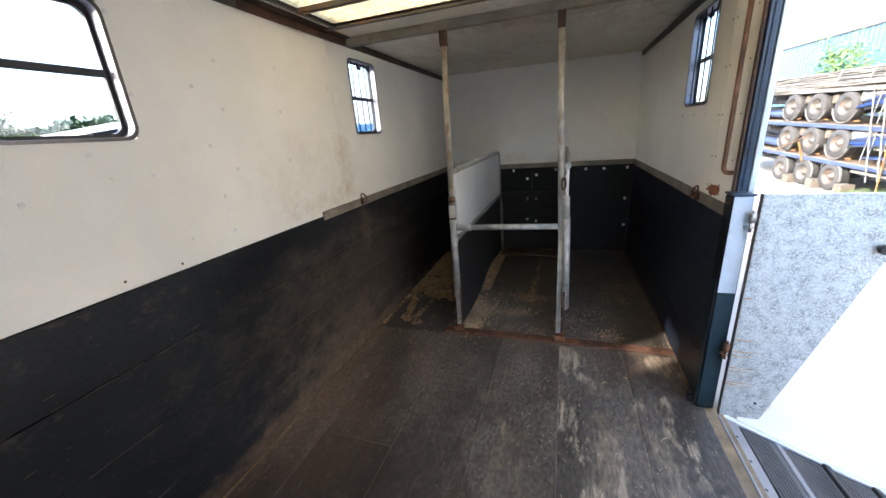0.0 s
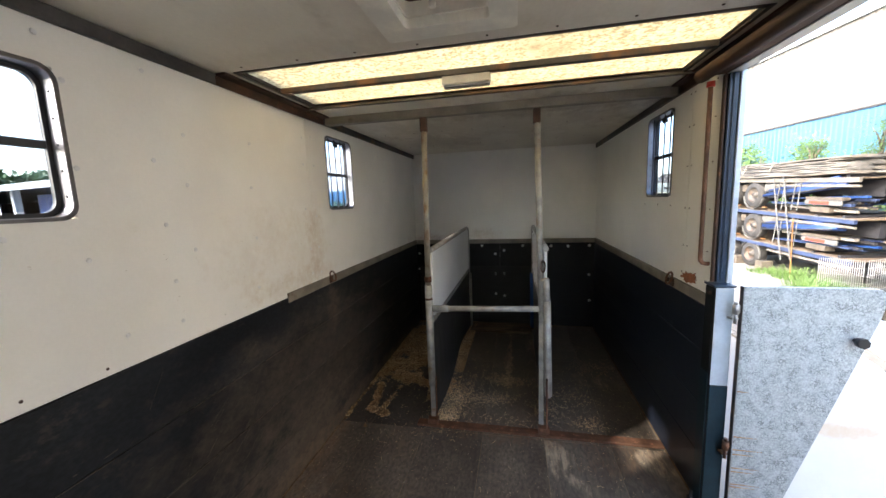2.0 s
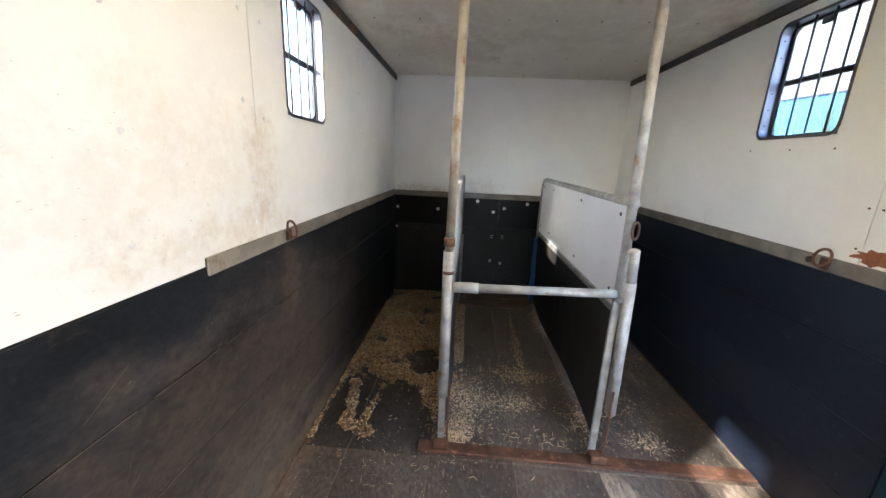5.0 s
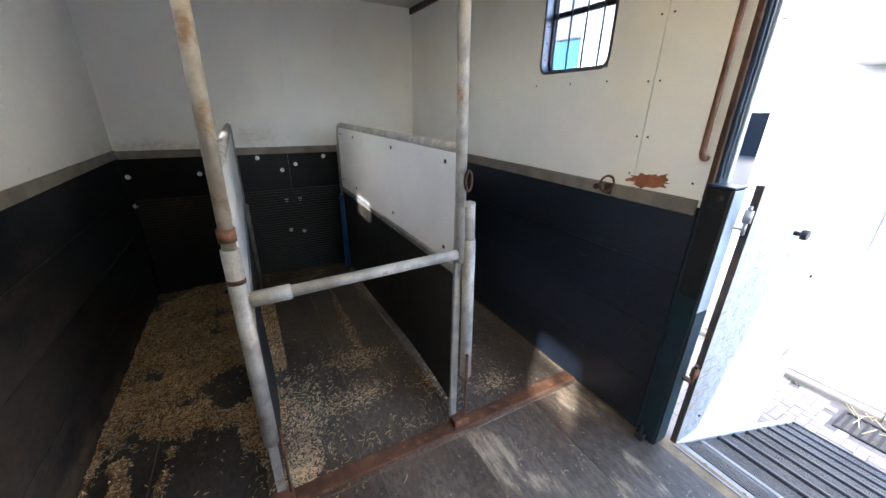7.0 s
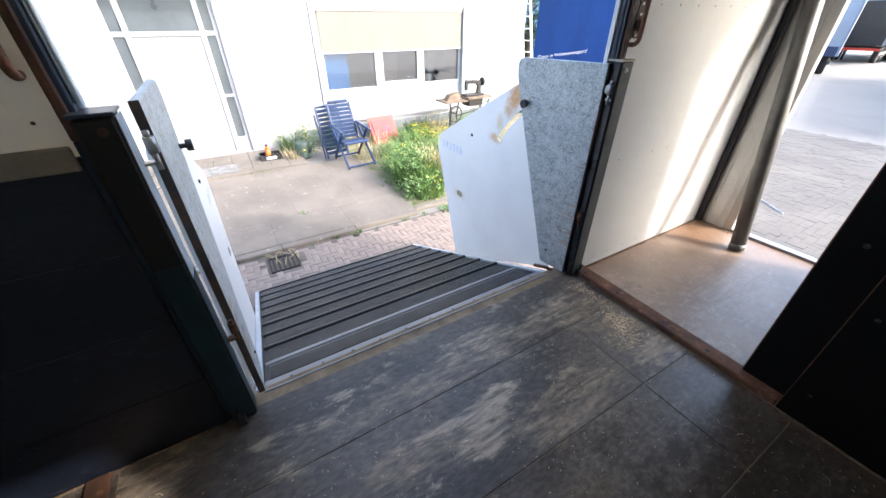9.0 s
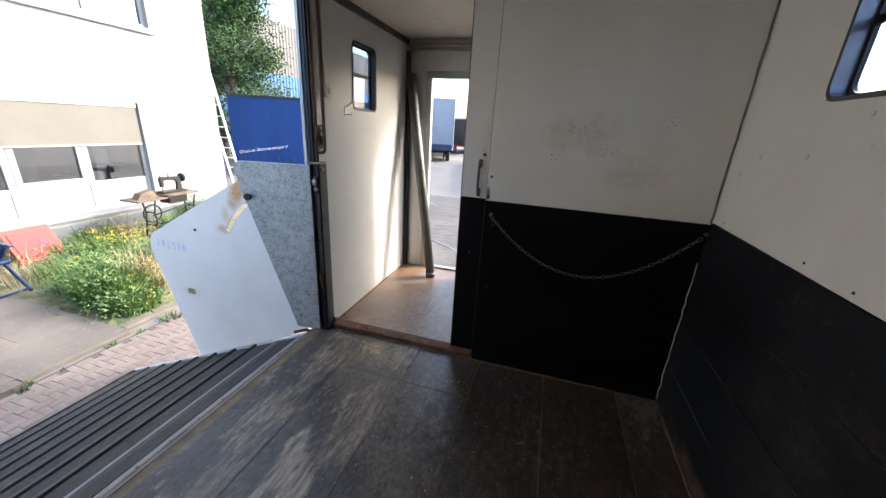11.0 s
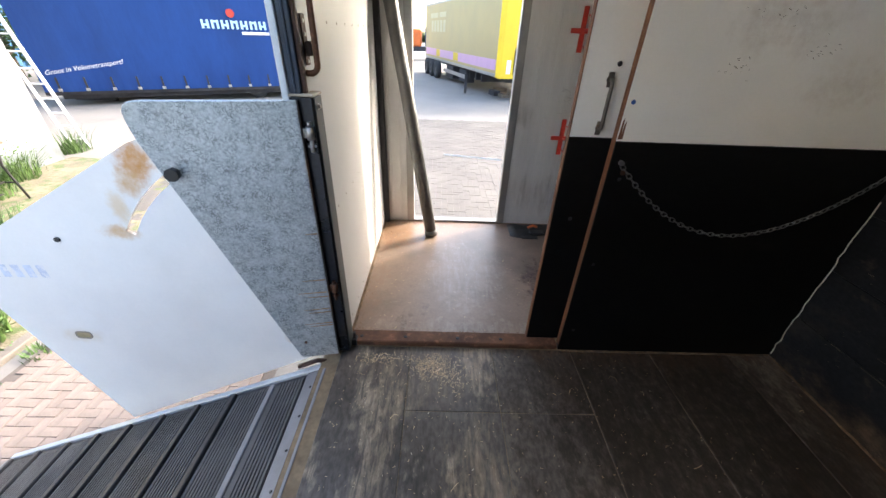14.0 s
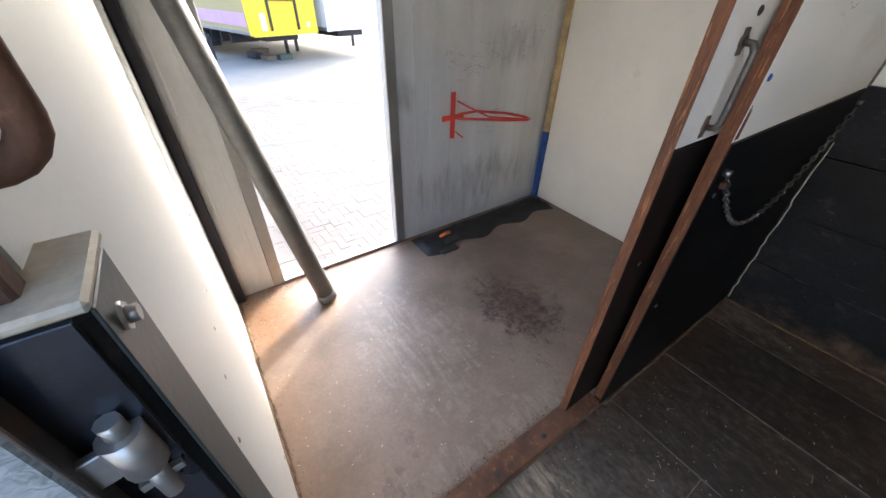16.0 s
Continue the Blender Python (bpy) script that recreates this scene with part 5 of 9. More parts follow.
GHOST = mat("faded_blue_print", (0.62, 0.68, 0.78), 0.5, var=0.15, scale=14, fine=40, bump=0.0, second=(0.80, 0.80, 0.80), second_at=0.5, second_scale=20)
SPANGLE = bpy.data.materials.new("galvanised_spangle")
SPANGLE.use_nodes = True
sn, sl = SPANGLE.node_tree.nodes, SPANGLE.node_tree.links
tc, vo, vo2, nz = sn.new("ShaderNodeTexCoord"), sn.new("ShaderNodeTexVoronoi"), sn.new("ShaderNodeTexVoronoi"), sn.new("ShaderNodeTexNoise")
vo.inputs["Scale"].default_value, vo2.inputs["Scale"].default_value, nz.inputs["Scale"].default_value = 105, 260, 2.5
dn = sn.new("ShaderNodeTexNoise"); dn.inputs["Scale"].default_value, dn.inputs["Detail"].default_value = 120, 4
sl.new(tc.outputs["Object"], vo.inputs[0]); sl.new(tc.outputs["Object"], vo2.inputs[0]); sl.new(tc.outputs["Object"], nz.inputs[0]); sl.new(tc.outputs["Object"], dn.inputs[0])
sp = sn.new("ShaderNodeSeparateColor"); sl.new(vo.outputs["Color"], sp.inputs[0])
m1 = sn.new("ShaderNodeMix"); m1.data_type = "RGBA"; m1.inputs[6].default_value, m1.inputs[7].default_value = (0.40, 0.445, 0.455, 1), (0.66, 0.71, 0.72, 1)
a1 = sn.new("ShaderNodeMath"); a1.operation = "MULTIPLY_ADD"; a1.inputs[1].default_value = 0.45
sl.new(sp.outputs[0], a1.inputs[0]); 
a0 = sn.new("ShaderNodeMapRange"); a0.inputs[1].default_value, a0.inputs[2].default_value, a0.inputs[3].default_value, a0.inputs[4].default_value = 0.35, 0.65, -0.05, 0.6
sl.new(dn.outputs[0], a0.inputs[0]); sl.new(a0.outputs[0], a1.inputs[2]); sl.new(a1.outputs[0], m1.inputs[0])
m2 = sn.new("ShaderNodeMix"); m2.data_type = "RGBA"; m2.blend_type = "MULTIPLY"; m2.inputs[0].default_value = 0.35
sl.new(m1.outputs[2], m2.inputs[6]); sl.new(nz.outputs[0], m2.inputs[7])
# thin dark curls between the zinc flowers
cn, cm = sn.new("ShaderNodeTexNoise"), sn.new("ShaderNodeTexNoise")
cn.inputs["Scale"].default_value, cn.inputs["Detail"].default_value, cn.inputs["Distortion"].default_value = 70, 2.5, 0.8
cm.inputs["Scale"].default_value, cm.inputs["Detail"].default_value = 20, 5
sl.new(tc.outputs["Object"], cn.inputs[0]); sl.new(tc.outputs["Object"], cm.inputs[0])
c0 = sn.new("ShaderNodeMath"); c0.operation = "SUBTRACT"; c0.inputs[1].default_value = 0.5
c1 = sn.new("ShaderNodeMath"); c1.operation = "ABSOLUTE"
c2 = sn.new("ShaderNodeMapRange"); c2.inputs[1].default_value, c2.inputs[2].default_value, c2.inputs[3].default_value, c2.inputs[4].default_value = 0.0, 0.075, 0.95, 0.0
c3 = sn.new("ShaderNodeMapRange"); c3.inputs[1].default_value, c3.inputs[2].default_value = 0.40, 0.60
c4 = sn.new("ShaderNodeMath"); c4.operation = "MULTIPLY"
sl.new(cn.outputs[0], c0.inputs[0]); sl.new(c0.outputs[0], c1.inputs[0]); sl.new(c1.outputs[0], c2.inputs[0])
sl.new(cm.outputs[0], c3.inputs[0]); sl.new(c2.outputs[0], c4.inputs[0]); sl.new(c3.outputs[0], c4.inputs[1])
m3 = sn.new("ShaderNodeMix"); m3.data_type = "RGBA"; m3.inputs[7].default_value = (0.15, 0.165, 0.17, 1)
sl.new(c4.outputs[0], m3.inputs[0]); sl.new(m2.outputs[2], m3.inputs[6])
pb = sn["Principled BSDF"]; sl.new(m3.outputs[2], pb.inputs["Base Color"])
pb.inputs["Metallic"].default_value, pb.inputs["Roughness"].default_value = 0.35, 0.5

flap_side(1.945, -1, 1.250, 1.81, 0.0, 1.951, 1.944, 1.255)
flap_side(0.0, 1, 1.205, 1.765, 9.5, 0.012, 0.0, 1.280)

# ---- ramp ----
LEN, ANG = 2.29, 23.6
ramp = thing("ramp", (0, 0, 0), "lowered loading ramp with ribbed rubber and cross cleats", "ramp", m=pose(1.275, 1.02, -0.012, 0, ANG, 0))
YA, YZ = -0.89, 0.885
part("deck", box(B(), 0.02, YA, -0.06, LEN, YZ, -0.004, 0.004), DARKSTEEL, ramp, local=True)
part("hinge_plate", box(B(), -0.03, YA, -0.0035, 0.075, YZ, 0.003, 0.002), RAMPALU, ramp, local=True)
us = [0.08, 0.30] + [0.30 + 0.245 * i for i in range(1, 9)]
for i, (u0, u1) in enumerate(zip(us, us[1:])):
    b = B()
    outline = [(u0 + 0.002, -0.0035), (u1 - 0.04, -0.0035), (u1 - 0.04, 0.002)]
    for k in reversed(range(int((u1 - u0 - 0.045) / 0.0195))):
        x = u0 + 0.004 + k * 0.0195
        outline += [(x + 0.010, 0.002), (x + 0.010, 0.0065), (x, 0.0065), (x, 0.002)]
    prism(b, outline + [(u0 + 0.002, 0.002)], "y", YA + 0.03, YZ - 0.03)
    part("rubber_mat", b, RAMPMAT, ramp, local=True)
    b = B()
    box(b, u1 - 0.036, YA + 0.012, -0.0035, u1 - 0.002, YZ - 0.012, 0.020 if i else 0.010, 0.004)
    part("cleat", b, RAMPALU if i == 0 else BLACKPL, ramp, local=True)
for ya, yb in ((YA - 0.035, YA - 0.001), (YZ + 0.001, YZ + 0.035)):
    part("side_rail", box(B(), 0.0, ya, -0.07, LEN, yb, 0.008, 0.004), PALEFRAME, ramp, local=True)
part("end_lip", box(B(), LEN - 0.002, YA, -0.03, LEN + 0.03, YZ, 0.004, 0.003), RAMPALU, ramp, local=True)
studs(ramp, [(0.025, YA + 0.1 + 0.155 * i, 0.003) for i in range(11)], "z", 0.007, DARKSTEEL, 0.003)
b = B()
tube(b, [(1.25, 0.07, -0.02), (1.30, 0.085, 0.005), (1.40, 0.10, -0.03)], 0.012, 8)
solo("ramp_hinge_pin", b, RUSTDARK, "dark steel hinge arm at the corner of the ramp", "hinge")
part("threshold", box(B(), XR + 0.012, 0.06, -0.118, 1.285, 1.90, -0.0065, 0.003), RUSTDARK, floor)

# ---- stall posts, crossbar and partitions ----
beam = solo("floor_rail", box(B(), -0.56, 2.447, 0.0005, XR - 0.012, 2.522, 0.020, 0.004), RUST, "rusty flat steel rail across the floor", "rail")
p1 = thing("stall_post", (-0.437, 2.49, 0.02), "tall galvanised tube post with a rusty foot and sleeve", "post", "stall posts")
b = B(); tube(b, [(-0.438, 2.505, 0.32), (-0.438, 2.505, 1.10)], 0.027, 14); part("lower_tube", b, GALV, p1)
b = B(); tube(b, [(-0.438, 2.505, 1.09), (-0.420, 2.50, 2.285)], 0.0205, 14); part("upper_tube", b, GALVR, p1)
b = B(); tube(b, [(-0.438, 2.505, 0.99), (-0.438, 2.505, 1.005)], 0.0285, 14); part("collar", b, RUST, p1)
b = B(); tube(b, [(-0.438, 2.505, 1.125), (-0.438, 2.505, 1.165)], 0.026, 14); part("collar", b, RUST, p1)
b = B(); box(b, -0.455, 2.497, 0.021, -0.421, 2.513, 0.34, 0.003); part("foot_bar", b, GALV, p1)
b = B(); tube(b, [(-0.405, 2.480, 0.06), (-0.403, 2.484, 0.40)], 0.006, 8); box(b, -0.475, 2.455, 0.0205, -0.395, 2.51, 0.06, 0.004); part("foot_bracket", b, RUST, p1)
b = B(); box(b, -0.444, 2.478, 2.19, -0.397, 2.523, 2.286, 0.004); part("head_bracket", b, RUSTDARK, p1)
p2 = thing("stall_post", (0.385, 2.49, 0.02), "galvanised tube post with a side sleeve and locking ring", "post", "stall posts")
b = B(); tube(b, [(0.370, 2.515, 0.9), (0.338, 2.50, 2.285)], 0.0215, 14); part("upper_tube", b, GALV, p2)
b = B(); box(b, 0.352, 2.52, 0.03, 0.388, 2.54, 1.14, 0.004); part("lower_bar", b, GALV, p2)
b = B(); tube(b, [(0.418, 2.50, 0.30), (0.405, 2.50, 1.0)], 0.0265, 14); tube(b, [(0.418, 2.50, 0.285), (0.418, 2.50, 0.30)], 0.016, 8); part("sleeve", b, GALV, p2)
b = B(); tube(b, [(0.405, 2.50, 1.0), (0.400, 2.50, 1.155)], 0.0225, 14); part("sleeve_core", b, GALV, p2)
b = B(); box(b, 0.36, 2.488, 1.138, 0.42, 2.522, 1.160, 0.005); part("clamp", b, GALVR, p2)
b = B(); tube(b, [(0.378 + 0.013 * math.cos(a), 2.482, 1.245 + 0.038 * math.sin(a)) for a in (2 * math.pi * i / 18 for i in range(19))], 0.006, 8, False); part("locking_ring", b, RUSTDARK, p2)
b = B(); tube(b, [(0.405, 2.470, 0.05), (0.405, 2.472, 0.44)], 0.006, 8); box(b, 0.345, 2.455, 0.0205, 0.425, 2.51, 0.065, 0.004); part("foot_bracket", b, RUST, p2)
b = B(); box(b, 0.315, 2.478, 2.19, 0.362, 2.523, 2.286, 0.004); part("head_bracket", b, RUSTDARK, p2)
cb = thing("crossbar", (0, 2.485, 0.93), "galvanised crossbar between the two stall posts", "bar")
b = B(); tube(b, [(-0.412, 2.505, 0.922), (0.352, 2.51, 0.938)], 0.0205, 14); part("tube", b, GALV, cb)
b = B(); tube(b, [(-0.410, 2.505, 0.922), (-0.29, 2.506, 0.924)], 0.026, 14); part("sleeve", b, GALV, cb)

def stall_panel(x, y0, y1, blue, name_label):
    t = thing("stall_divider", (x, (y0 + y1) / 2, 0.0), name_label, "stall divider", "stall dividers")
    b = B()
    fo = fillet([(y0, 0.845), (y1, 0.825), (y1, 1.345), (y0, 1.34)], [0.03, 0.03, 0.09, 0.02])
    prism(b, fo, "x", x - 0.009, x + 0.009)
    part("board", b, PANELWHITE, t)
    b = B()
    pts = [(x, y0 - 0.02, 1.352), (x, y1 - 0.10, 1.358)] + [(x, y1 - 0.10 + 0.10 * math.sin(a), 1.258 + 0.10 * math.cos(a)) for a in (0.4, 0.8, 1.2, 1.57)] + [(x, y1, 0.80)]
    tube(b, pts, 0.021, 10)
    part("top_tube", b, GALV, t)
    b = B()
    obox(b, (x, y0 - 0.02, 0.82), (x, y1, 0.80), 0.03, 0.035, 0.004)
    part("bottom_rail", b, GALV, t)
    b = B()
    nseg = 14
    vs = []
    for i in range(nseg + 1):
        f = i / nseg
        y = y0 + (y1 - y0) * f
        zb = 0.035 + 0.05 * math.sin(math.pi * f) ** 2
        bow = 0.02 * math.sin(f * 7 + x)
        vs.append([b.verts.new((x - 0.006, y, 0.81)), b.verts.new((x + 0.006, y, 0.81)), b.verts.new((x + bow + 0.006, y, zb)), b.verts.new((x + bow - 0.006, y, zb))])
    for p, q in zip(vs, vs[1:]):
        for k in range(4):
            b.faces.new((p[k], q[k], q[(k + 1) % 4], p[(k + 1) % 4]))
    b.faces.new(vs[0][::-1]); b.faces.new(vs[-1])
    bmesh.ops.recalc_face_normals(b, faces=b.faces[:])
    part("rubber_flap", b, RUBBER, t, "hanging black rubber flap")
    studs(t, [(x + s * 0.009, y, z) for s in (-1,) for y in (y0 + 0.1, y0 + 0.75, y1 - 0.5, y1 - 0.1) for z in (0.90, 1.29)], "x", 0.011, DARKSTEEL, -0.005, "bolt_heads").matrix_parent_inverse = t.matrix_basis.inverted()
    b = B(); tube(b, [(x, y1 + 0.03, 0.003), (x, y1 + 0.03, 0.74)], 0.037, 14); part("end_post", b, BLUEPAINT if blue else GALV, t, "blue painted end post" if blue else "")
    b = B(); tube(b, [(x, y1 + 0.03, 0.74), (x, y1 + 0.03, 1.20)], 0.019, 12); part("end_post_core", b, GALV, t)
    b = B(); box(b, x - 0.05, y1 - 0.02, 0.0005, x + 0.05, y1 + 0.09, 0.012, 0.003); part("foot", b, RUSTDARK, t)

stall_panel(-0.425, 2.56, 4.60, False, "white stall divider board in a tube frame with rubber flap")
stall_panel(0.405, 2.60, 4.66, True, "white stall divider board with a blue end post")
b = B()
box(b, -0.40, 4.45, 0.0005, 0.38, 4.78, 0.028, 0.006)
solo("kick_board", b, CAKED, "mud-brown board at the foot of the head wall", "board")

# ---- straw and shavings ----
def bed_depth(x, y):
    """How thickly the bedding lies at a spot of the stall: below 0 the deck is bare."""
    rag = noise.fractal(Vector((x * 5.0, y * 4.0, 1.7)), 0.8, 2.0, 5)
    fine_rag = noise.noise(Vector((x * 17.0, y * 15.0, 6.1)))
    front = 3.02 + 0.10 * noise.noise(Vector((x * 4.0, 0.4, 2.2)))
    f = min(1.0, (y - front) / 0.10) * 0.9 - 0.05
    # bare notch trodden beside the divider
    u = (x + 0.56) / 0.30 + (y - 3.32) * 0.8
    v = (y - 3.30) / 0.22
    f -= 1.5 * max(0.0, 1.0 - (u * u + v * v) * 0.75)
    # dark trodden places further in
    for cx, cy, r in ((-0.80, 4.28, 0.20), (-1.02, 3.62, 0.10), (-0.72, 3.98, 0.09), (-1.10, 4.62, 0.16), (-1.06, 3.22, 0.07), (-0.62, 4.62, 0.10)):
        f -= 0.9 * math.exp(-((x - cx) ** 2 + (y - cy) ** 2) / (r * r))
    # patch under the front of the divider
    f = max(f, 0.9 - 1.2 * (((x + 0.49) / 0.11) ** 2 + ((y - 2.95) / 0.24) ** 2))
    # two lumpy trails drawn towards the rail
    for x0, y0, x1, y1, w in ((-1.06, 2.98, -0.99, 2.60, 0.045), (-0.865, 2.98, -0.90, 2.66, 0.036), (-1.0, 2.60, -0.85, 2.55, 0.055), (-0.98, 2.43, -0.95, 2.36, 0.03), (-1.165, 2.45, -1.165, 3.1, 0.03)):
        t = max(0.0, min(1.0, ((x - x0) * (x1 - x0) + (y - y0) * (y1 - y0)) / ((x1 - x0) ** 2 + (y1 - y0) ** 2)))
        d = math.hypot(x - x0 - t * (x1 - x0), y - y0 - t * (y1 - y0))
        f = max(f, 0.6 - 0.75 * (d / w) ** 2)
    return f + 0.75 * rag + 0.45 * fine_rag

def damp_bed():
    rnd = random.Random(5)
    nx, ny = 74, 230
    x0, x1, y0, y1 = XL + 0.012, -0.33, 2.30, 4.78
    hs = {}
    for i in range(nx + 1):
        for j in range(ny + 1):
            hs[i, j] = bed_depth(x0 + (x1 - x0) * i / nx, y0 + (y1 - y0) * j / ny)
    vs, fs, idx = [], [], {}
    for i in range(nx):
        for j in range(ny):
            if min(hs[i, j], hs[i + 1, j], hs[i, j + 1], hs[i + 1, j + 1]) < 0.10:
                continue
            q = []
            for a, c in ((i, j), (i + 1, j), (i + 1, j + 1), (i, j + 1)):
                if (a, c) not in idx:
                    idx[a, c] = len(vs)
                    x, y = x0 + (x1 - x0) * a / nx, y0 + (y1 - y0) * c / ny
                    vs.append((x + rnd.uniform(-0.004, 0.004), y + rnd.uniform(-0.004, 0.004), 0.001 + 0.020 * min(1, max(0, hs[a, c])) + rnd.uniform(0, 0.006)))
                q.append(idx[a, c])
            fs.append(q)
    soup("damp_bedding", vs, fs, SHAVINGD, label="trodden damp bedding on the stall floor", category="bedding")

def flakes(name, n, sampler, size, material, seed, label, up=0.006):
    rnd = random.Random(seed)
    vs, fs = [], []
    for _ in range(n):
        x, y, z = sampler(rnd)
        a, tl = rnd.uniform(0, 6.283), rnd.uniform(-0.45, 0.45)
        ln, wd = rnd.uniform(*size), rnd.uniform(0.25, 0.7) * size[0]
        u = Vector((math.cos(a), math.sin(a), math.sin(tl) * 0.5)) * ln
        v = Vector((-math.sin(a), math.cos(a), rnd.uniform(-0.5, 0.5))) * wd
        c = Vector((x, y, z + rnd.uniform(0.001, up)))
        k = len(vs)
        vs += [tuple(c - u - v), tuple(c + u - v), tuple(c + u + v), tuple(c - u + v)]
        vs[-4:] = [(p[0], p[1], max(0.0012, p[2])) for p in vs[-4:]]
        fs.append((k, k + 1, k + 2, k + 3))
    return soup(name, vs, fs, material, label=label, category="straw")

def strands(name, n, sampler, material, seed, label):
    rnd = random.Random(seed)
    vs, fs = [], []
    for _ in range(n):
        x, y, z = sampler(rnd)
        a, cur, ln = rnd.uniform(0, 6.283), rnd.uniform(-2.8, 2.8), rnd.uniform(0.010, 0.05)
        w, prev = rnd.uniform(0.0005, 0.0010), None
        px, py = x, y
        for s in range(5):
            nx_, ny_ = -math.sin(a), math.cos(a)
            zz = z + 0.002 + 0.004 * math.sin(s)
            k = len(vs)
            vs += [(px + nx_ * w, py + ny_ * w, zz), (px - nx_ * w, py - ny_ * w, zz + 0.001)]
            if s:
                fs.append((k - 2, k - 1, k + 1, k))
            px, py, a = px + math.cos(a) * ln / 4, py + math.sin(a) * ln / 4, a + cur / 4
    return soup(name, vs, fs, material, label=label, category="straw")

damp_bed()
def in_stall(rnd):
    while True:
        x, y = rnd.uniform(XL + 0.012, -0.33), rnd.uniform(2.32, 4.78)
        f = bed_depth(x, y)
        if y < 2.97 and x < -0.76 and rnd.random() < 0.85:
            continue
        if f > 0.06 + rnd.uniform(-0.22, 0.22) or rnd.random() < 0.012:
            return x, y, 0.020 * min(1, max(0, f))
def gauss_at(spots):
    def s(rnd):
        cx, cy, sx, sy = rnd.choice(spots)
        while True:
            x, y = cx + rnd.gauss(0, sx), cy + rnd.gauss(0, sy)
            if XL + 0.02 < x < XR - 0.03 and 0.02 < y < YF - 0.03:
                return x, y, 0.0
    return s
def in_drifts(rnd):
    while True:
        x, y = rnd.uniform(XL + 0.02, XR - 0.03), rnd.uniform(0.02, YF - 0.04)
        if 0.5 + 0.9 * noise.noise(Vector((x * 2.1, y * 2.1, 8.3))) + 0.25 * (x > 0.2) - 0.3 * (x < -0.2 and y < 1.6) > rnd.random():
            return x, y, 0.0
flakes("wood_shavings", 22000, in_stall, (0.003, 0.010), SHAVING, 31, "pale wood shavings strewn over the stall floor", 0.012)
flakes("brown_shavings", 12000, in_stall, (0.003, 0.010), mat("brown_wood_shavings", (0.42, 0.25, 0.115), 0.85, var=0.4, scale=7, fine=60, bump=0.1), 48, "browned wood shavings among the pale ones", 0.012)
flakes("wood_shavings", 5200, gauss_at([(-0.36, 2.62, 0.05, 0.06), (-0.34, 2.70, 0.06, 0.08), (-0.30, 2.85, 0.07, 0.14), (-0.28, 3.02, 0.08, 0.12), (-0.33, 2.95, 0.06, 0.14), (-0.36, 2.58, 0.05, 0.04), (-0.31, 2.8, 0.06, 0.16), (-0.02, 3.26, 0.10, 0.06), (0.12, 3.22, 0.10, 0.05), (-0.10, 2.90, 0.09, 0.06), (0.02, 2.92, 0.10, 0.05), (0.40, 4.02, 0.035, 0.07), (0.37, 4.2, 0.04, 0.15), (0.12, 3.9, 0.015, 0.3), (0.11, 3.4, 0.02, 0.2), (0.42, 2.82, 0.06, 0.08), (0.62, 3.0, 0.1, 0.12), (0.95, 3.6, 0.12, 0.1), (0.0, 4.62, 0.25, 0.03), (0.72, 2.66, 0.08, 0.05)]), (0.003, 0.009), SHAVING, 32, "pale shavings round the foot of the posts", 0.006)
strands("straw", 300, gauss_at([(0.0, 3.2, 0.16, 0.12), (-0.15, 2.85, 0.12, 0.12), (-0.33, 2.65, 0.06, 0.08), (0.1, 2.62, 0.2, 0.06), (0.42, 2.8, 0.07, 0.08), (-0.6, 2.4, 0.25, 0.12), (-0.3, 2.42, 0.15, 0.05)]), SHAVING, 49, "curled straws in the stalls")
flakes("pale_chips", 260, in_drifts, (0.002, 0.006), mat("pale_wood_chip", (0.74, 0.66, 0.52), 0.8, var=0.2, scale=20, fine=60, bump=0.0), 41, "pale chips scattered on the deck", 0.003)
flakes("wood_shavings", 2600, in_drifts, (0.0015, 0.005), SHAVING, 33, "scattered flecks of shavings on the deck", 0.003)
flakes("wood_shavings", 700, gauss_at([(0.70, 0.10, 0.05, 0.035), (0.72, 0.13, 0.09, 0.05), (0.70, 0.09, 0.04, 0.03), (0.60, 0.19, 0.04, 0.05), (0.98, 0.06, 0.08, 0.02)]), (0.002, 0.006), SHAVING, 34, "little heap of chaff by the sill", 0.010)
strands("straw", 100, in_drifts, SHAVING, 35, "loose straws on the deck")
strands("straw", 200, gauss_at([(0.70, 0.11, 0.07, 0.045), (0.71, 0.10, 0.05, 0.03), (-0.38, 2.6, 0.07, 0.08), (0.3, 2.6, 0.1, 0.05), (0.0, 2.6, 0.2, 0.06)]), SHAVING, 36, "loose straws by the sill and posts")
def rearfl(rnd):
    return rnd.uniform(0.0, XR - 0.03), rnd.uniform(YB + 0.05, -0.1), -0.002
flakes("wood_shavings", 160, rearfl, (0.002, 0.005), SHAVING, 37, "few flecks on the rear floor", 0.002)

def along(spots):
    def s(rnd):
        xa, ya, xb, yb, w = rnd.choice(spots)
        f = rnd.random()
        return min(XR - 0.01, max(XL + 0.01, xa + (xb - xa) * f + rnd.gauss(0, w))), ya + (yb - ya) * f + rnd.gauss(0, w), -0.001
    return s
CRUMB = mat("rust_and_dirt_crumbs", (0.17, 0.09, 0.045), 0.9, var=0.4, scale=30, fine=90, bump=0.0, second=(0.36, 0.24, 0.13), second_at=0.55, second_scale=45)
flakes("dirt_crumbs", 900, along([(1.165, -1.5, 1.165, -0.14, 0.02), (1.1, -1.5, 0.8, -1.54, 0.02), (1.1, -1.4, 1.15, -1.2, 0.05), (0.2, -0.14, 1.15, -0.14, 0.012)]), (0.002, 0.007), CRUMB, 38, "crumbs of rust and dirt along the foot of the wall", 0.006)
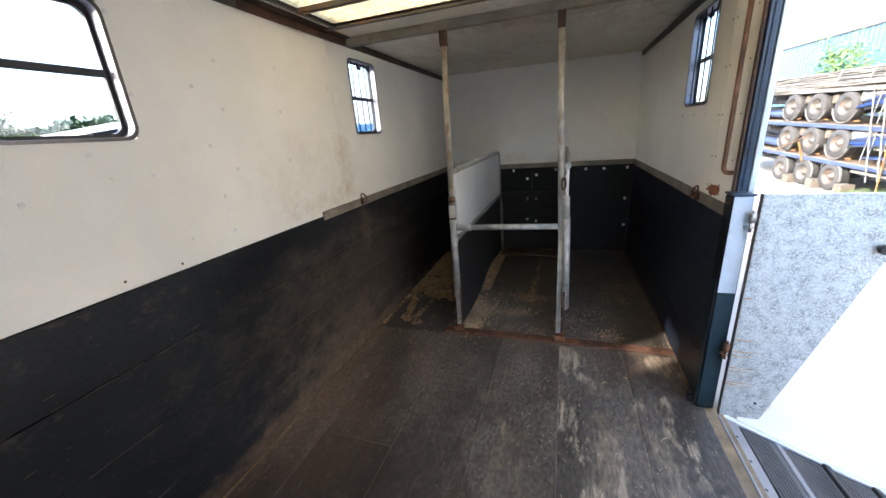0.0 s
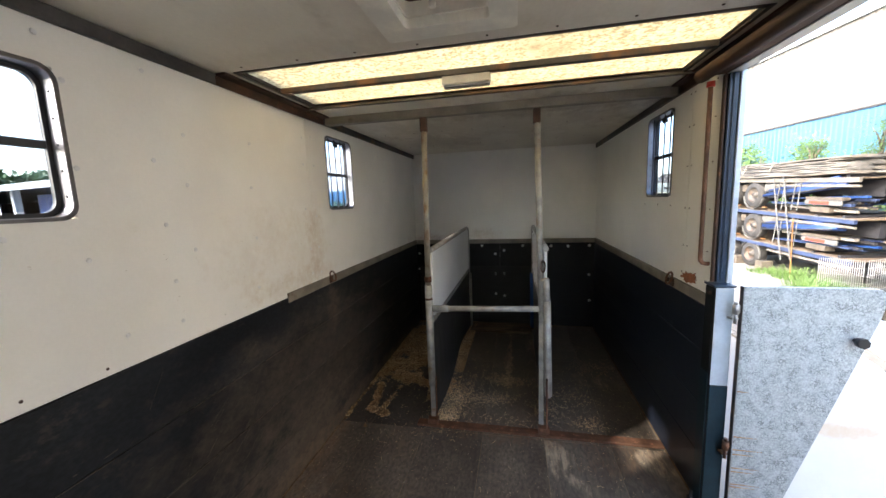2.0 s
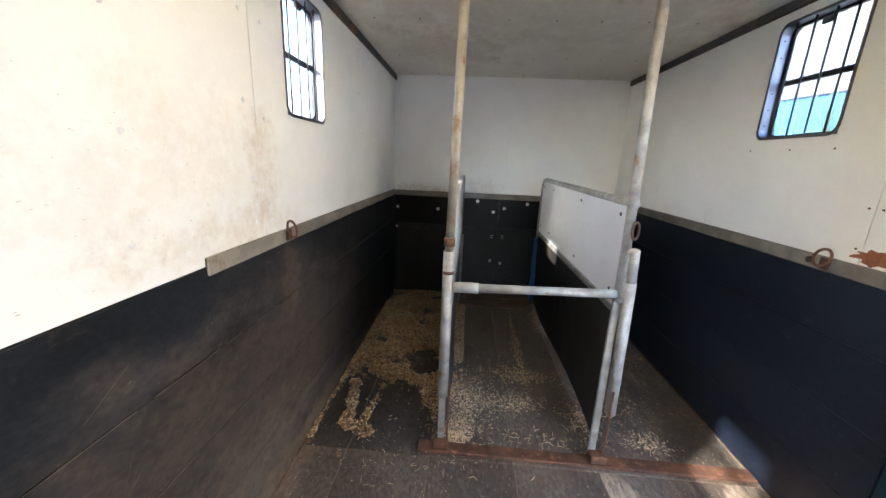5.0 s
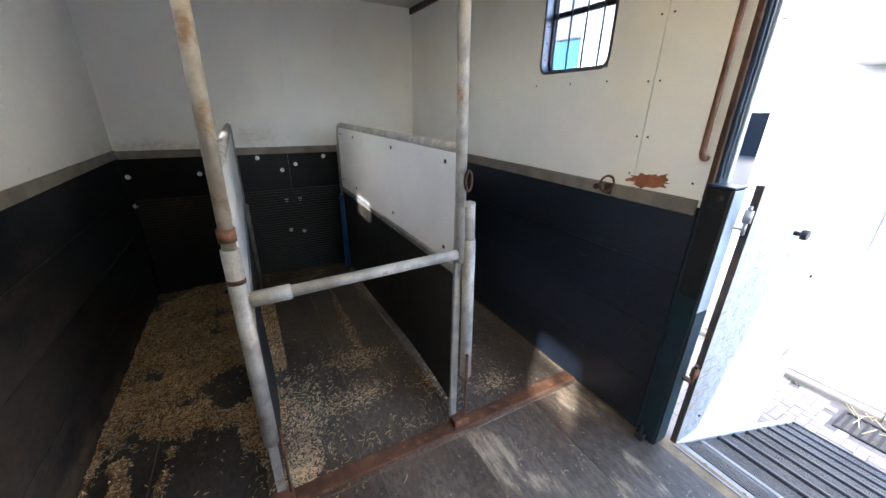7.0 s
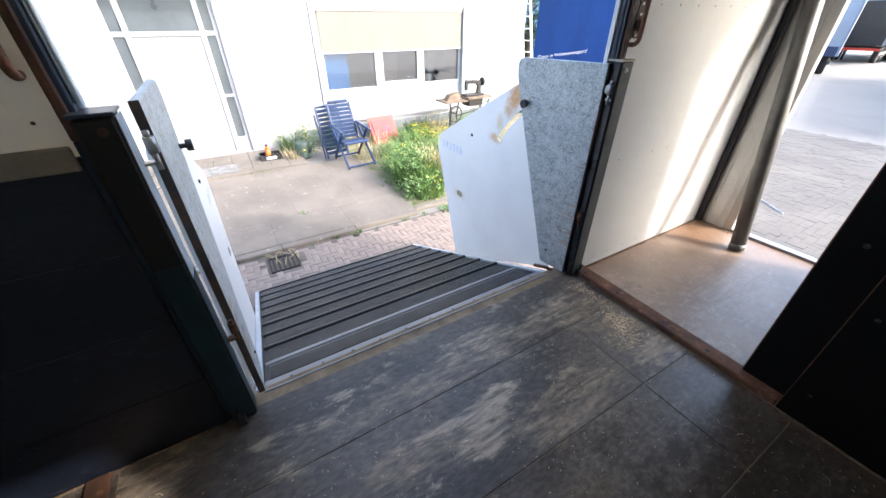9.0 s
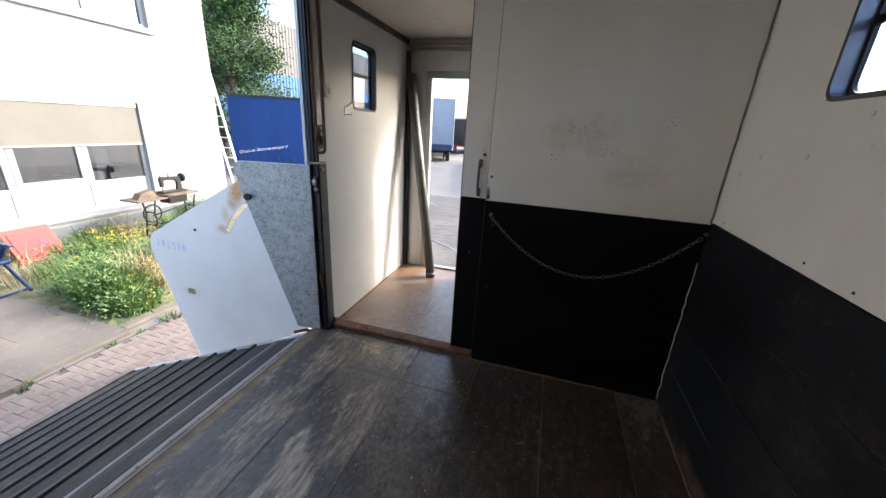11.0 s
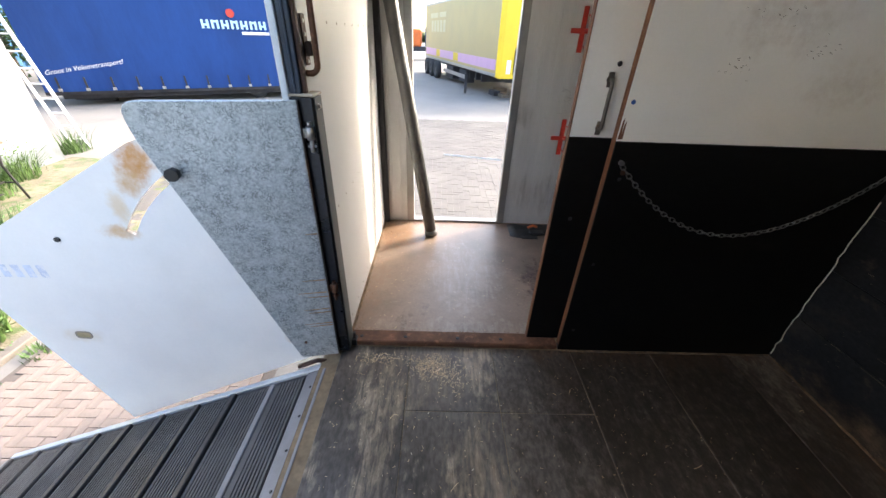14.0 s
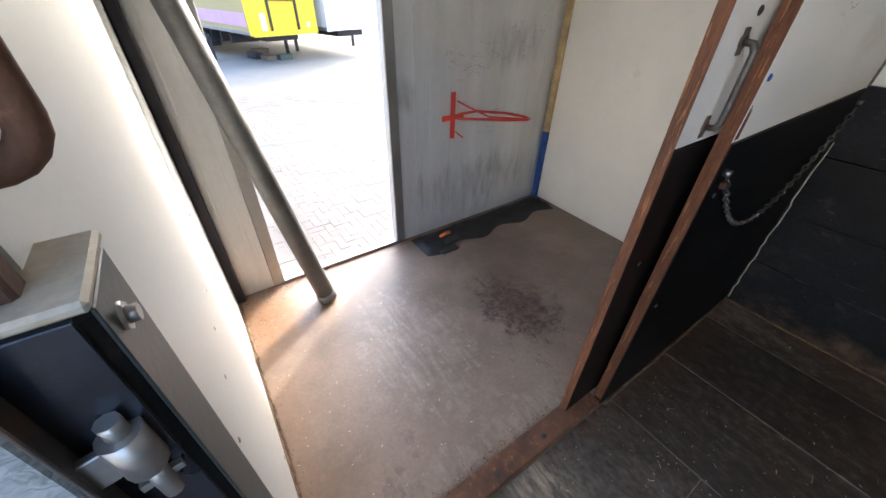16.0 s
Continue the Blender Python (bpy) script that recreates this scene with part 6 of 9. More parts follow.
flakes("dirt_crumbs", 900, along([(-1.165, 0.0, -1.165, 2.4, 0.015), (-1.15, -0.015, 0.0, -0.015, 0.012), (-0.5, 2.43, 1.1, 2.43, 0.015), (1.15, 2.55, 1.15, 4.7, 0.015)]), (0.002, 0.006), CRUMB, 39, "brown dirt along the edges of the deck", 0.005)

# ridges of swept dust along the foot of the walls
rnd = random.Random(47)
def ridge(p, q, n_):
    b = B()
    p, q = Vector(p), Vector(q)
    tube(b, [p.lerp(q, i / n_) + Vector((rnd.uniform(-0.003, 0.003), rnd.uniform(-0.003, 0.003), 0)) for i in range(n_ + 1)], 0.006, 6)
    return b
RIDGE = mat("swept_dust", (0.17, 0.11, 0.062), 0.95, var=0.45, scale=14, fine=80, grain=0.4, bump=0.8, bdist=0.004)
for p, q, n_ in (((XL + 0.010, 0.0, 0.001), (XL + 0.010, YF - 0.03, 0.001), 160), ((XR - 0.010, 2.1, 0.001), (XR - 0.010, YF - 0.03, 0.001), 90), ((XL + 0.02, -0.024, 0.001), (0.0, -0.024, 0.001), 40), ((XL + 0.02, YF - 0.022, 0.001), (XR - 0.02, YF - 0.022, 0.001), 70), ((XR - 0.012, YB + 0.06, -0.001), (XR - 0.012, -0.13, -0.001), 50)):
    solo("dust_ridge", ridge(p, q, n_), RIDGE, "swept brown dust along the foot of the wall", "dust", kind="stuff")

# ---- ground outside ----
G = GROUND
ground = solo("ground", slab(B(), "z", G - 0.5, G - 0.012, -400, 400, -400, 400), YARD, "sandy grey yard reaching to the horizon", "ground", kind="structure")

slab_ob = thing("pavement_slab", (5.5, 2.5, G), "worn concrete slab in front of the house", "pavement", kind="structure")
rnd = random.Random(61)
sx_ = (4.20, 4.92, 5.60, 6.31, 7.00)
for k, (x0, x1) in enumerate(zip(sx_, sx_[1:])):
    y0 = -0.35
    while y0 < 8.9:
        y1 = min(9.0, y0 + (0.62 if k % 2 and y0 < 0 else 0.95) + rnd.uniform(-0.04, 0.04))
        dz = rnd.uniform(-0.0012, 0.0012)
        part("slab", box(B(), x0 + 0.0008, y0 + 0.0008, G - 0.2, x1 - 0.0008, y1 - 0.0008, G + 0.043 + dz, 0.0025), CONC, slab_ob)
        y0 = y1
kerb = thing("kerb", (4.12, 2.5, G), "low concrete kerb along the slab", "kerb", kind="structure")
for k in range(11):
    y0 = -1.3 + 0.95 * k
    xo = 0.10 * max(0, 0.4 - y0 - 0.4) if y0 < 0 else 0
    part("kerb_stone", box(B(), 4.09 + xo, y0, G - 0.2, 4.195 + xo, y0 + 0.946, G + 0.040, 0.010), CONC, kerb)
step = thing("door_step", (7.7, 2.0, G), "paved step in front of the house door", "step", kind="structure")
part("step_body", box(B(), 7.02, 0.55, G - 0.2, 8.32, 3.4, G + 0.03), CONC, step)
for i in range(4):
    for j in range(9):
        part("tile", box(B(), 7.03 + 0.322 * i, 0.56 + 0.315 * j, G + 0.0305, 7.03 + 0.322 * i + 0.314, 0.56 + 0.315 * j + 0.307, G + 0.07, 0.004), CONC, step)

# door mat
b = B()
box(b, 7.15, 1.75, G + 0.0705, 7.60, 2.55, G + 0.085, 0.004)
solo("door_mat", b, mat("grey_bristle_mat", (0.20, 0.20, 0.19), 0.95, var=0.3, scale=8, fine=90, grain=0.4, bump=0.6), "worn grey door mat on the step", "mat")

# drain
dr = thing("drain_grate", (3.84, 1.58, G), "cast iron drain grate in the paving", "drain")
b = B()
ring(b, rrect(3.68, 1.42, 4.00, 1.74, 0.01), rrect(3.70, 1.44, 3.98, 1.72, 0.008), "z", G - 0.011, G + 0.006)
part("rim", b, IRON, dr)
for k in range(5):
    part("bar", box(B(), 3.705, 1.465 + 0.052 * k, G - 0.01, 3.975, 1.49 + 0.052 * k, G + 0.003, 0.002), IRON, dr)
b = B()
rnd = random.Random(2)
for k in range(14):
    a = rnd.uniform(-0.8, 0.8)
    x, y = 3.86 + rnd.uniform(-0.15, 0.2), 1.6 + rnd.uniform(-0.2, 0.15)
    tube(b, [(x, y, G + 0.012), (x + 0.16 * math.cos(a), y + 0.16 * math.sin(a), G + 0.02)], 0.004, 5)
solo("dry_twigs", b, GRASSY, "dry twigs lying on the drain", "twigs", kind="stuff")

# ---- house ----
HX, HY0, HY1, HTOP = 8.33, -5.75, 9.4, 6.4
WIN_H = (-3.80, -0.36, -0.42, 1.68)
WIN_U = (-4.35, -2.2, 3.2, 4.7)
DOOR_H = (1.36, 2.98, G + 0.07, 1.84)
house = thing("house", (HX, 2.0, G), "white painted brick house with a blind and a glazed door", "house")
part("wall", slab(B(), "x", HX, HX + 0.25, HY0, HY1, G - 0.1, HTOP, [WIN_H, WIN_U, DOOR_H, (4.6, 6.4, -0.1, 1.6), (0.6, 2.6, 3.2, 4.7), (4.6, 6.6, 3.2, 4.7)]), HWHITE, house)
part("wall", slab(B(), "y", HY0, HY0 + 0.25, HX + 0.2502, HX + 8, G - 0.1, HTOP), HWHITE, house)
part("wall", slab(B(), "y", HY1 - 0.25, HY1, HX + 0.2502, HX + 8, G - 0.1, HTOP), HWHITE, house)
part("wall", slab(B(), "x", HX + 7.75, HX + 8, HY0 + 0.2502, HY1 - 0.2502, G - 0.1, HTOP), HWHITE, house)
part("roof", box(B(), HX - 0.25, HY0 - 0.2, HTOP + 0.001, HX + 8.2, HY1 + 0.2, HTOP + 0.25, 0.02), HSTONE, house)
part("floor_slab", box(B(), HX + 0.2502, HY0 + 0.2502, 2.35, HX + 7.74, HY1 - 0.2502, 2.6), CONC, house)
b = B()
box(b, HX - 0.03, HY0 - 0.01, G - 0.05, HX - 0.0005, 0.5, G + 0.34, 0.01)
part("plinth", b, mat("grey_render", (0.15, 0.165, 0.165), 0.85, var=0.2, scale=3, fine=50, bump=0.3, bdist=0.006), house, "grey rendered plinth")
# courses of brick showing through the paint
rnd = random.Random(8)
b = B()
for k in range(2600):
    y, z = rnd.uniform(HY0 + 0.1, 1.2), G + 0.45 + 0.0675 * rnd.randrange(0, 85)
    if WIN_H[0] - 0.35 < y < WIN_H[1] + 0.2 and WIN_H[2] - 0.2 < z < WIN_H[3] + 0.2 or WIN_U[0] - 0.4 < y < WIN_U[1] + 0.2 and WIN_U[2] - 0.2 < z < WIN_U[3] + 0.2:
        continue
    if noise.noise(Vector((y * 0.7, z * 0.7, 3))) < -0.05:
        continue
    L = rnd.uniform(0.06, 0.2)
    quad(b, [(HX - 0.001, y, z), (HX - 0.003, y + L * 0.3, z - 0.005), (HX - 0.001, y + L, z), (HX - 0.004, y + L * 0.6, z + 0.007)])
tagged(part("brick_edges", b, mat("shaded_brick_joint", (0.10, 0.103, 0.107), 0.8, var=0.2, scale=4, fine=40, bump=0.1), house), kind="stuff")
# crack above the window
b = B()
pts = [(HX - 0.002, -0.2 - 0.16 * i, 1.95 + rnd.uniform(-0.05, 0.05) - 0.02 * math.sin(i)) for i in range(26)]
for p, q in zip(pts, pts[1:]):
    quad(b, [p, q, (q[0], q[1], q[2] + 0.012), (p[0], p[1], p[2] + 0.012)])
part("crack", b, mat("open_crack", (0.13, 0.13, 0.13), 0.9, var=0.3, scale=9, fine=40, bump=0.0), house, "jagged crack in the paint")

HSURR = mat("grey_window_surround", (0.24, 0.248, 0.252), 0.6, var=0.08, scale=3, fine=50, bump=0.1)
def house_window(w, mull, z_glass, panels, blind, depth=0.08):
    y0, y1, z0, z1 = w
    t = part("window", ring(B(), [(y0 - 0.12, z0 - 0.06), (y1 + 0.12, z0 - 0.06), (y1 + 0.12, z1 + 0.12), (y0 - 0.12, z1 + 0.12)], [(y0 + 0.001, z0), (y1 - 0.001, z0), (y1 - 0.001, z1), (y0 + 0.001, z1)], "x", HX - 0.03, HX - 0.0005), HSURR, house)
    x0, x1 = HX + depth, HX + depth + 0.07
    part("frame", ring(B(), [(y0, z0), (y1, z0), (y1, z1), (y0, z1)], [(y0 + 0.06, z0 + 0.06), (y1 - 0.06, z0 + 0.06), (y1 - 0.06, z1 - 0.06), (y0 + 0.06, z1 - 0.06)], "x", x0, x1), HFRAME, t)
    for m in mull:
        part("mullion", box(B(), x0 - 0.004, m - 0.05, z0 + 0.061, x1, m + 0.05, z1 - 0.061, 0.004), HFRAME, t)
    edges = [y0 + 0.06, *[v for m in mull for v in (m - 0.05, m + 0.05)], y1 - 0.06]
    if panels:
        for a, c in zip(edges[::2], edges[1::2]):
            part("panel", box(B(), x0 + 0.01, a + 0.001, z0 + 0.061, x0 + 0.05, c - 0.001, z_glass - 0.04, 0.004), HFRAME, t)
        part("transom", box(B(), x0 - 0.002, y0 + 0.061, z_glass - 0.04, x1 - 0.002, y1 - 0.061, z_glass + 0.02, 0.004), HFRAME, t)
    for a, c in zip(edges[::2], edges[1::2]):
        p = part("pane", box(B(), x0 + 0.03, a, z_glass + 0.02 if panels else z0 + 0.06, x0 + 0.036, c, z1 - 0.06), HGLASS, t)
        p.visible_shadow = False
    part("sill", box(B(), HX - 0.06, y0 - 0.1, z0 - 0.12, HX - 0.0305, y1 + 0.1, z0 - 0.061, 0.006), HSURR, t)
    if blind:
        b = B()
        box(b, HX + 0.02, y0 + 0.03, blind, HX + 0.028, y1 - 0.03, z1 - 0.10)
        part("blind", b, BLINDM, t, "lowered beige screen blind")
        b = B()
        box(b, HX + 0.012, y0 + 0.02, blind - 0.03, HX + 0.036, y1 - 0.02, blind, 0.004)
        box(b, HX + 0.0, y0 + 0.02, z1 - 0.10, HX + 0.075, y1 - 0.02, z1 - 0.002, 0.004)
        part("blind_rail", b, ALU, t)
    return t

PALESTONE = mat("pale_grey_surround", (0.42, 0.45, 0.47), 0.6, var=0.06, scale=3, fine=50, bump=0.1)
wh = house_window(WIN_H, (-2.72, -1.58), 0.12, True, 0.86)
part("sash", ring(B(), [(-2.67, 0.14), (-1.63, 0.14), (-1.63, 1.62), (-2.67, 1.62)], [(-2.58, 0.22), (-1.72, 0.22), (-1.72, 1.54), (-2.58, 1.54)], "x", HX + 0.066, HX + 0.105), HFRAME, wh)
house_window(WIN_U, (-3.3,), 0, False, 0)
house_window((0.6, 2.6, 3.2, 4.7), (1.6,), 0, False, 0)
house_window((4.6, 6.6, 3.2, 4.7), (5.6,), 0, False, 0)
house_window((4.6, 6.4, -0.1, 1.6), (5.5,), 0, False, 0)
# things behind the panes
b = B()
box(b, HX + 0.165, -0.93, 0.14, HX + 0.18, -0.44, 1.6, 0.003)
solo("blue_screen", b, mat("bright_blue_cloth", (0.03, 0.42, 0.92), 0.6, var=0.05), "bright blue board behind the house window", "board")
b = B()
box(b, HX + 0.6, -3.4, 0.1, HX + 0.66, -3.15, 1.6, 0.005)
solo("white_curtain", b, HFRAME, "white curtain strip behind the house window", "curtain")
for yc, zc in ((-3.7, 3.3), (-2.6, 3.3)):
    b = B()
    n = 24
    for i in range(n):
        ya, yb = yc - 0.45 + 0.9 * i / n, yc - 0.45 + 0.9 * (i + 1) / n
        xa, xb = HX + 0.30 + 0.03 * math.sin(i * 1.4), HX + 0.30 + 0.03 * math.sin((i + 1) * 1.4)
        quad(b, [(xa, ya, zc), (xb, yb, zc), (xb, yb, zc + 1.3), (xa, ya, zc + 1.3)])
    solo("net_curtain", b, HFRAME, "pale net curtain in the upper window", "curtain")

# door with side lights
# opaque panes: the grey reflection in the door glass is given as flat colour
GREYPANE = mat("grey_reflection_pane", (0.075, 0.088, 0.095), 0.3, var=0.12, scale=2, fine=60, bump=0.05)
y0, y1, z0, z1 = DOOR_H
hd = part("door", box(B(), HX + 0.10, 1.66, z0 + 0.02, HX + 0.15, 2.66, 1.20, 0.006), HFRAME, house, "white panelled house door")
b = B()
ring(b, [(y0, z0), (y1, z0), (y1, z1), (y0, z1)], [(y0 + 0.07, z0 + 0.02), (y1 - 0.07, z0 + 0.02), (y1 - 0.07, z1 - 0.07), (y0 + 0.07, z1 - 0.07)], "x", HX + 0.07, HX + 0.14)
for yy in (1.62, 2.70):
    box(b, HX + 0.068, yy - 0.04, z0 + 0.021, HX + 0.142, yy + 0.04, z1 - 0.071)
box(b, HX + 0.066, y0 + 0.071, 1.20, HX + 0.139, y1 - 0.071, 1.27)
for ya, yb in ((y0 + 0.071, 1.58), (2.74, y1 - 0.071)):
    box(b, HX + 0.069, ya, 0.18, HX + 0.138, yb, 0.23)
    box(b, HX + 0.069, ya, z0 + 0.021, HX + 0.138, yb, z0 + 0.30)
part("door_frame", b, HFRAME, hd)
b = B()
for zc in (-0.45, 0.02, 0.49, 0.88):
    ring(b, [(1.78, zc - 0.17), (2.54, zc - 0.17), (2.54, zc + 0.17), (1.78, zc + 0.17)], [(1.80, zc - 0.15), (2.52, zc - 0.15), (2.52, zc + 0.15), (1.80, zc + 0.15)], "x", HX + 0.094, HX + 0.10)
part("door_mouldings", b, HFRAME, hd)
for ya, yb, za, zb in ((1.43, 1.58, z0 + 0.3, 0.18), (1.43, 1.58, 0.23, 1.20), (2.74, 2.91, z0 + 0.3, 0.18), (2.74, 2.91, 0.23, 1.20), (1.43, 1.58, 1.27, 1.77), (1.66, 2.66, 1.27, 1.77), (2.74, 2.91, 1.27, 1.77)):
    part("pane", box(B(), HX + 0.10, ya, za, HX + 0.105, yb, zb), GREYPANE, hd, "opaque grey door pane with its reflection in the colour")
b = B()
tube(b, [(HX + 0.10, 1.74, 0.12), (HX + 0.05, 1.74, 0.12), (HX + 0.05, 1.85, 0.12)], 0.010, 8)
box(b, HX + 0.092, 1.72, 0.0, HX + 0.0999, 1.76, 0.22, 0.002)
part("handle", b, ALU, hd)
part("canopy", box(B(), HX - 0.75, 0.75, 2.24, HX - 0.0005, 3.65, 2.42, 0.01), HWHITE, house, "flat white canopy over the door")
wl = thing("wall_lamp", (HX, 2.20, 2.1), "small wall lamp above the house door", "lamp")
part("bracket", box(B(), HX - 0.04, 2.12, 2.06, HX - 0.0005, 2.28, 2.14, 0.006), ALU, wl)
part("lens", box(B(), HX - 0.10, 2.13, 2.045, HX - 0.0405, 2.27, 2.11, 0.012), HFRAME, wl)

# ---- things in front of the house ----
def garden_chair(m, label):
    t = thing("garden_chair", (0, 0, 0), label, "chair", "garden chairs", m=m)
    for k in range(9):
        f = (k + 0.3) / 8.6
        z0_, x0_ = 0.42 + 0.56 * f, 0.205 + 0.25 * f - 0.03 * math.sin(math.pi * f)
        b = B(); obox(b, (x0_, -0.205, z0_), (x0_, 0.205, z0_), 0.022, 0.062, 0.008); part("back_slat", b, CHAIRBLUE, t, local=True)
    b = B()
    for s in (-1, 1):
        obox(b, (0.19, s * 0.225, 0.36), (0.47, s * 0.215, 1.01), 0.042, 0.05, 0.012)
    obox(b, (0.472, -0.20, 1.025), (0.472, 0.20, 1.025), 0.045, 0.06, 0.018)
    part("back_frame", b, CHAIRBLUE, t, local=True)
    for k in range(7):
        b = B(); obox(b, (-0.24 + 0.072 * k, -0.215, 0.435 - 0.012 * k), (-0.24 + 0.072 * k, 0.215, 0.435 - 0.012 * k), 0.064, 0.024, 0.007); part("seat_slat", b, CHAIRBLUE, t, local=True)
    b = B()
    for s in (-1, 1):
        obox(b, (-0.28, s * 0.225, 0.435), (0.22, s * 0.225, 0.355), 0.035, 0.05, 0.01)
    obox(b, (-0.285, -0.22, 0.43), (-0.285, 0.22, 0.43), 0.04, 0.045, 0.014)
    part("seat_frame", b, CHAIRBLUE, t, local=True)
    for s in (-1, 1):
        b = B(); obox(b, (-0.42, s * 0.262, 0.0), (0.06, s * 0.262, 0.46), 0.034, 0.055, 0.010); obox(b, (0.06, s * 0.262, 0.46), (0.27, s * 0.262, 0.64), 0.034, 0.05, 0.010); part("leg", b, CHAIRBLUE, t, local=True)
        b = B(); obox(b, (0.36, s * 0.242, 0.0), (-0.22, s * 0.242, 0.62), 0.034, 0.055, 0.010); part("leg", b, CHAIRBLUE, t, local=True)
        b = B(); obox(b, (-0.32, s * 0.262, 0.635), (0.34, s * 0.262, 0.665), 0.07, 0.034, 0.014); part("armrest", b, CHAIRBLUE, t, local=True)
    for x_, z_ in ((-0.395, 0.035), (0.335, 0.04)):
        b = B(); obox(b, (x_, -0.25, z_), (x_, 0.25, z_), 0.035, 0.03, 0.006); part("stretcher", b, CHAIRBLUE, t, local=True)
    return t

garden_chair(pose(6.72, -0.26, G + 0.045, 0, 0, 4), "blue slatted plastic garden chair on the slab")
def folded_chair(m, label):
    t = thing("garden_chair", (0, 0, 0), label, "chair", "garden chairs", m=m)
    for k in range(11):
        f = k / 10
        b = B(); obox(b, (0.415 + 0.20 * f, -0.20, 0.10 + 0.76 * f), (0.415 + 0.20 * f, 0.20, 0.10 + 0.76 * f), 0.018, 0.062, 0.006); part("slat", b, CHAIRBLUE, t, local=True)
    for s in (-1, 1):
        b = B(); obox(b, (0.39, s * 0.216, 0.0), (0.635, s * 0.216, 0.93), 0.03, 0.03, 0.006); part("frame_rail", b, CHAIRBLUE, t, local=True)
        b = B(); obox(b, (0.43, s * 0.25, 0.0), (0.655, s * 0.25, 0.80), 0.03, 0.035, 0.006); part("leg", b, CHAIRBLUE, t, local=True)
    b = B(); obox(b, (0.635, -0.21, 0.93), (0.635, 0.21, 0.93), 0.03, 0.04, 0.008); part("top_rail", b, CHAIRBLUE, t, local=True)
    return t
folded_chair(pose(6.74, -0.14, G + 0.045, 0, 0, 10), "blue garden chair folded flat and leaning behind another")

sg = thing("red_sign", (7.85, -1.35, G), "tilted red sign with a blue shape leaning among weeds", "sign")
b = B()
obox(b, (7.65, -1.38, G + 0.0), (8.05, -1.38, G + 0.50), 0.62, 0.025, 0.004)
part("board", b, mat("faded_red_board", (0.36, 0.045, 0.03), 0.5, var=0.2, scale=8, fine=40), sg)
b = B()
obox(b, (7.70, -1.38, G + 0.085), (7.985, -1.38, G + 0.44), 0.50, 0.030, 0.002)
part("print", b, mat("faded_red_print", (0.33, 0.032, 0.028), 0.5, var=0.15, scale=8, fine=40), sg)
b = B()
m_ = Vector((0.40, 0, 0.50)).normalized()
nrm = Vector((-m_.z, 0, m_.x))
for k, (ya, yb) in enumerate(((0.05, 0.03), (0.09, 0.06), (0.08, 0.10), (0.10, 0.08), (0.07, 0.09), (0.03, 0.10), (0.02, 0.05))):
    c = Vector((7.77, -1.47, G + 0.16)) + m_ * (0.03 * k) + nrm * 0.018
    obox(b, c - Vector((0, ya, 0)), c + Vector((0, yb, 0)), 0.026, 0.003)
part("blue_shape", b, BLUEPAINT, sg)

wc = thing("watering_can", (7.55, 0.52, G), "dark green watering can standing in weeds", "watering can")
b = B()
tube(b, [(7.55, 0.52, G + 0.03), (7.55, 0.52, G + 0.06), (7.55, 0.52, G + 0.28), (7.55, 0.52, G + 0.33)], 0.155, 18, True, 0.13)
part("body", b, GREENPL, wc)
b = B(); tube(b, arc((7.55, 0.52, G + 0.32), 0.11, 0, 180, 10, "yz"), 0.014, 8); part("handle", b, GREENPL, wc)
b = B(); tube(b, [(7.45, 0.42, G + 0.12), (7.33, 0.30, G + 0.36)], 0.022, 8, True, 0.014); part("spout", b, GREENPL, wc)
tr = thing("black_tray", (7.62, 1.12, G + 0.07), "black plastic tray with a pale label on the step", "tray")
b = B()
ring(b, rrect(7.50, 0.93, 7.78, 1.33, 0.02), rrect(7.515, 0.945, 7.765, 1.315, 0.015), "z", G + 0.071, G + 0.17)
box(b, 7.512, 0.942, G + 0.0705, 7.768, 1.318, G + 0.085)
part("body", b, BLACKPL, tr)
part("label", box(B(), 7.497, 1.04, G + 0.095, 7.4995, 1.22, G + 0.145), WHITEPAINT, tr)
rb = thing("red_bottle", (7.64, 1.16, G + 0.085), "orange-red bottle with a dark cap in the tray", "bottle")
b = B(); tube(b, [(7.64, 1.16, G + 0.086), (7.64, 1.16, G + 0.26)], 0.05, 14); tube(b, [(7.64, 1.16, G + 0.26), (7.64, 1.16, G + 0.31)], 0.05, 14, True, 0.022); part("body", b, ORANGEM, rb)
b = B(); tube(b, [(7.64, 1.16, G + 0.31), (7.64, 1.16, G + 0.35)], 0.024, 10); part("cap", b, BLACKPL, rb)

# treadle sewing machine
sm = thing("sewing_machine", (7.4, -3.15, G), "old black treadle sewing machine with a wooden flap table", "sewing machine")
SX, SY, TT = 7.35, -3.1, G + 0.74
b = B(); box(b, SX - 0.22, SY - 0.48, TT - 0.03, SX + 0.22, SY + 0.10, TT, 0.005); part("tabletop", b, WOODW, sm)
b = B(); box(b, SX - 0.22, SY + 0.105, TT - 0.06, SX + 0.20, SY + 0.60, TT - 0.035, 0.005); part("side_flap", b, WOODW, sm)
b = B()
prism(b, [(SY + 0.2, TT - 0.034), (SY + 0.52, TT - 0.034), (SY + 0.45, TT + 0.06), (SY + 0.25, TT + 0.10)], "x", SX - 0.1, SX + 0.05)
part("wooden_wedge", b, WOODW, sm)
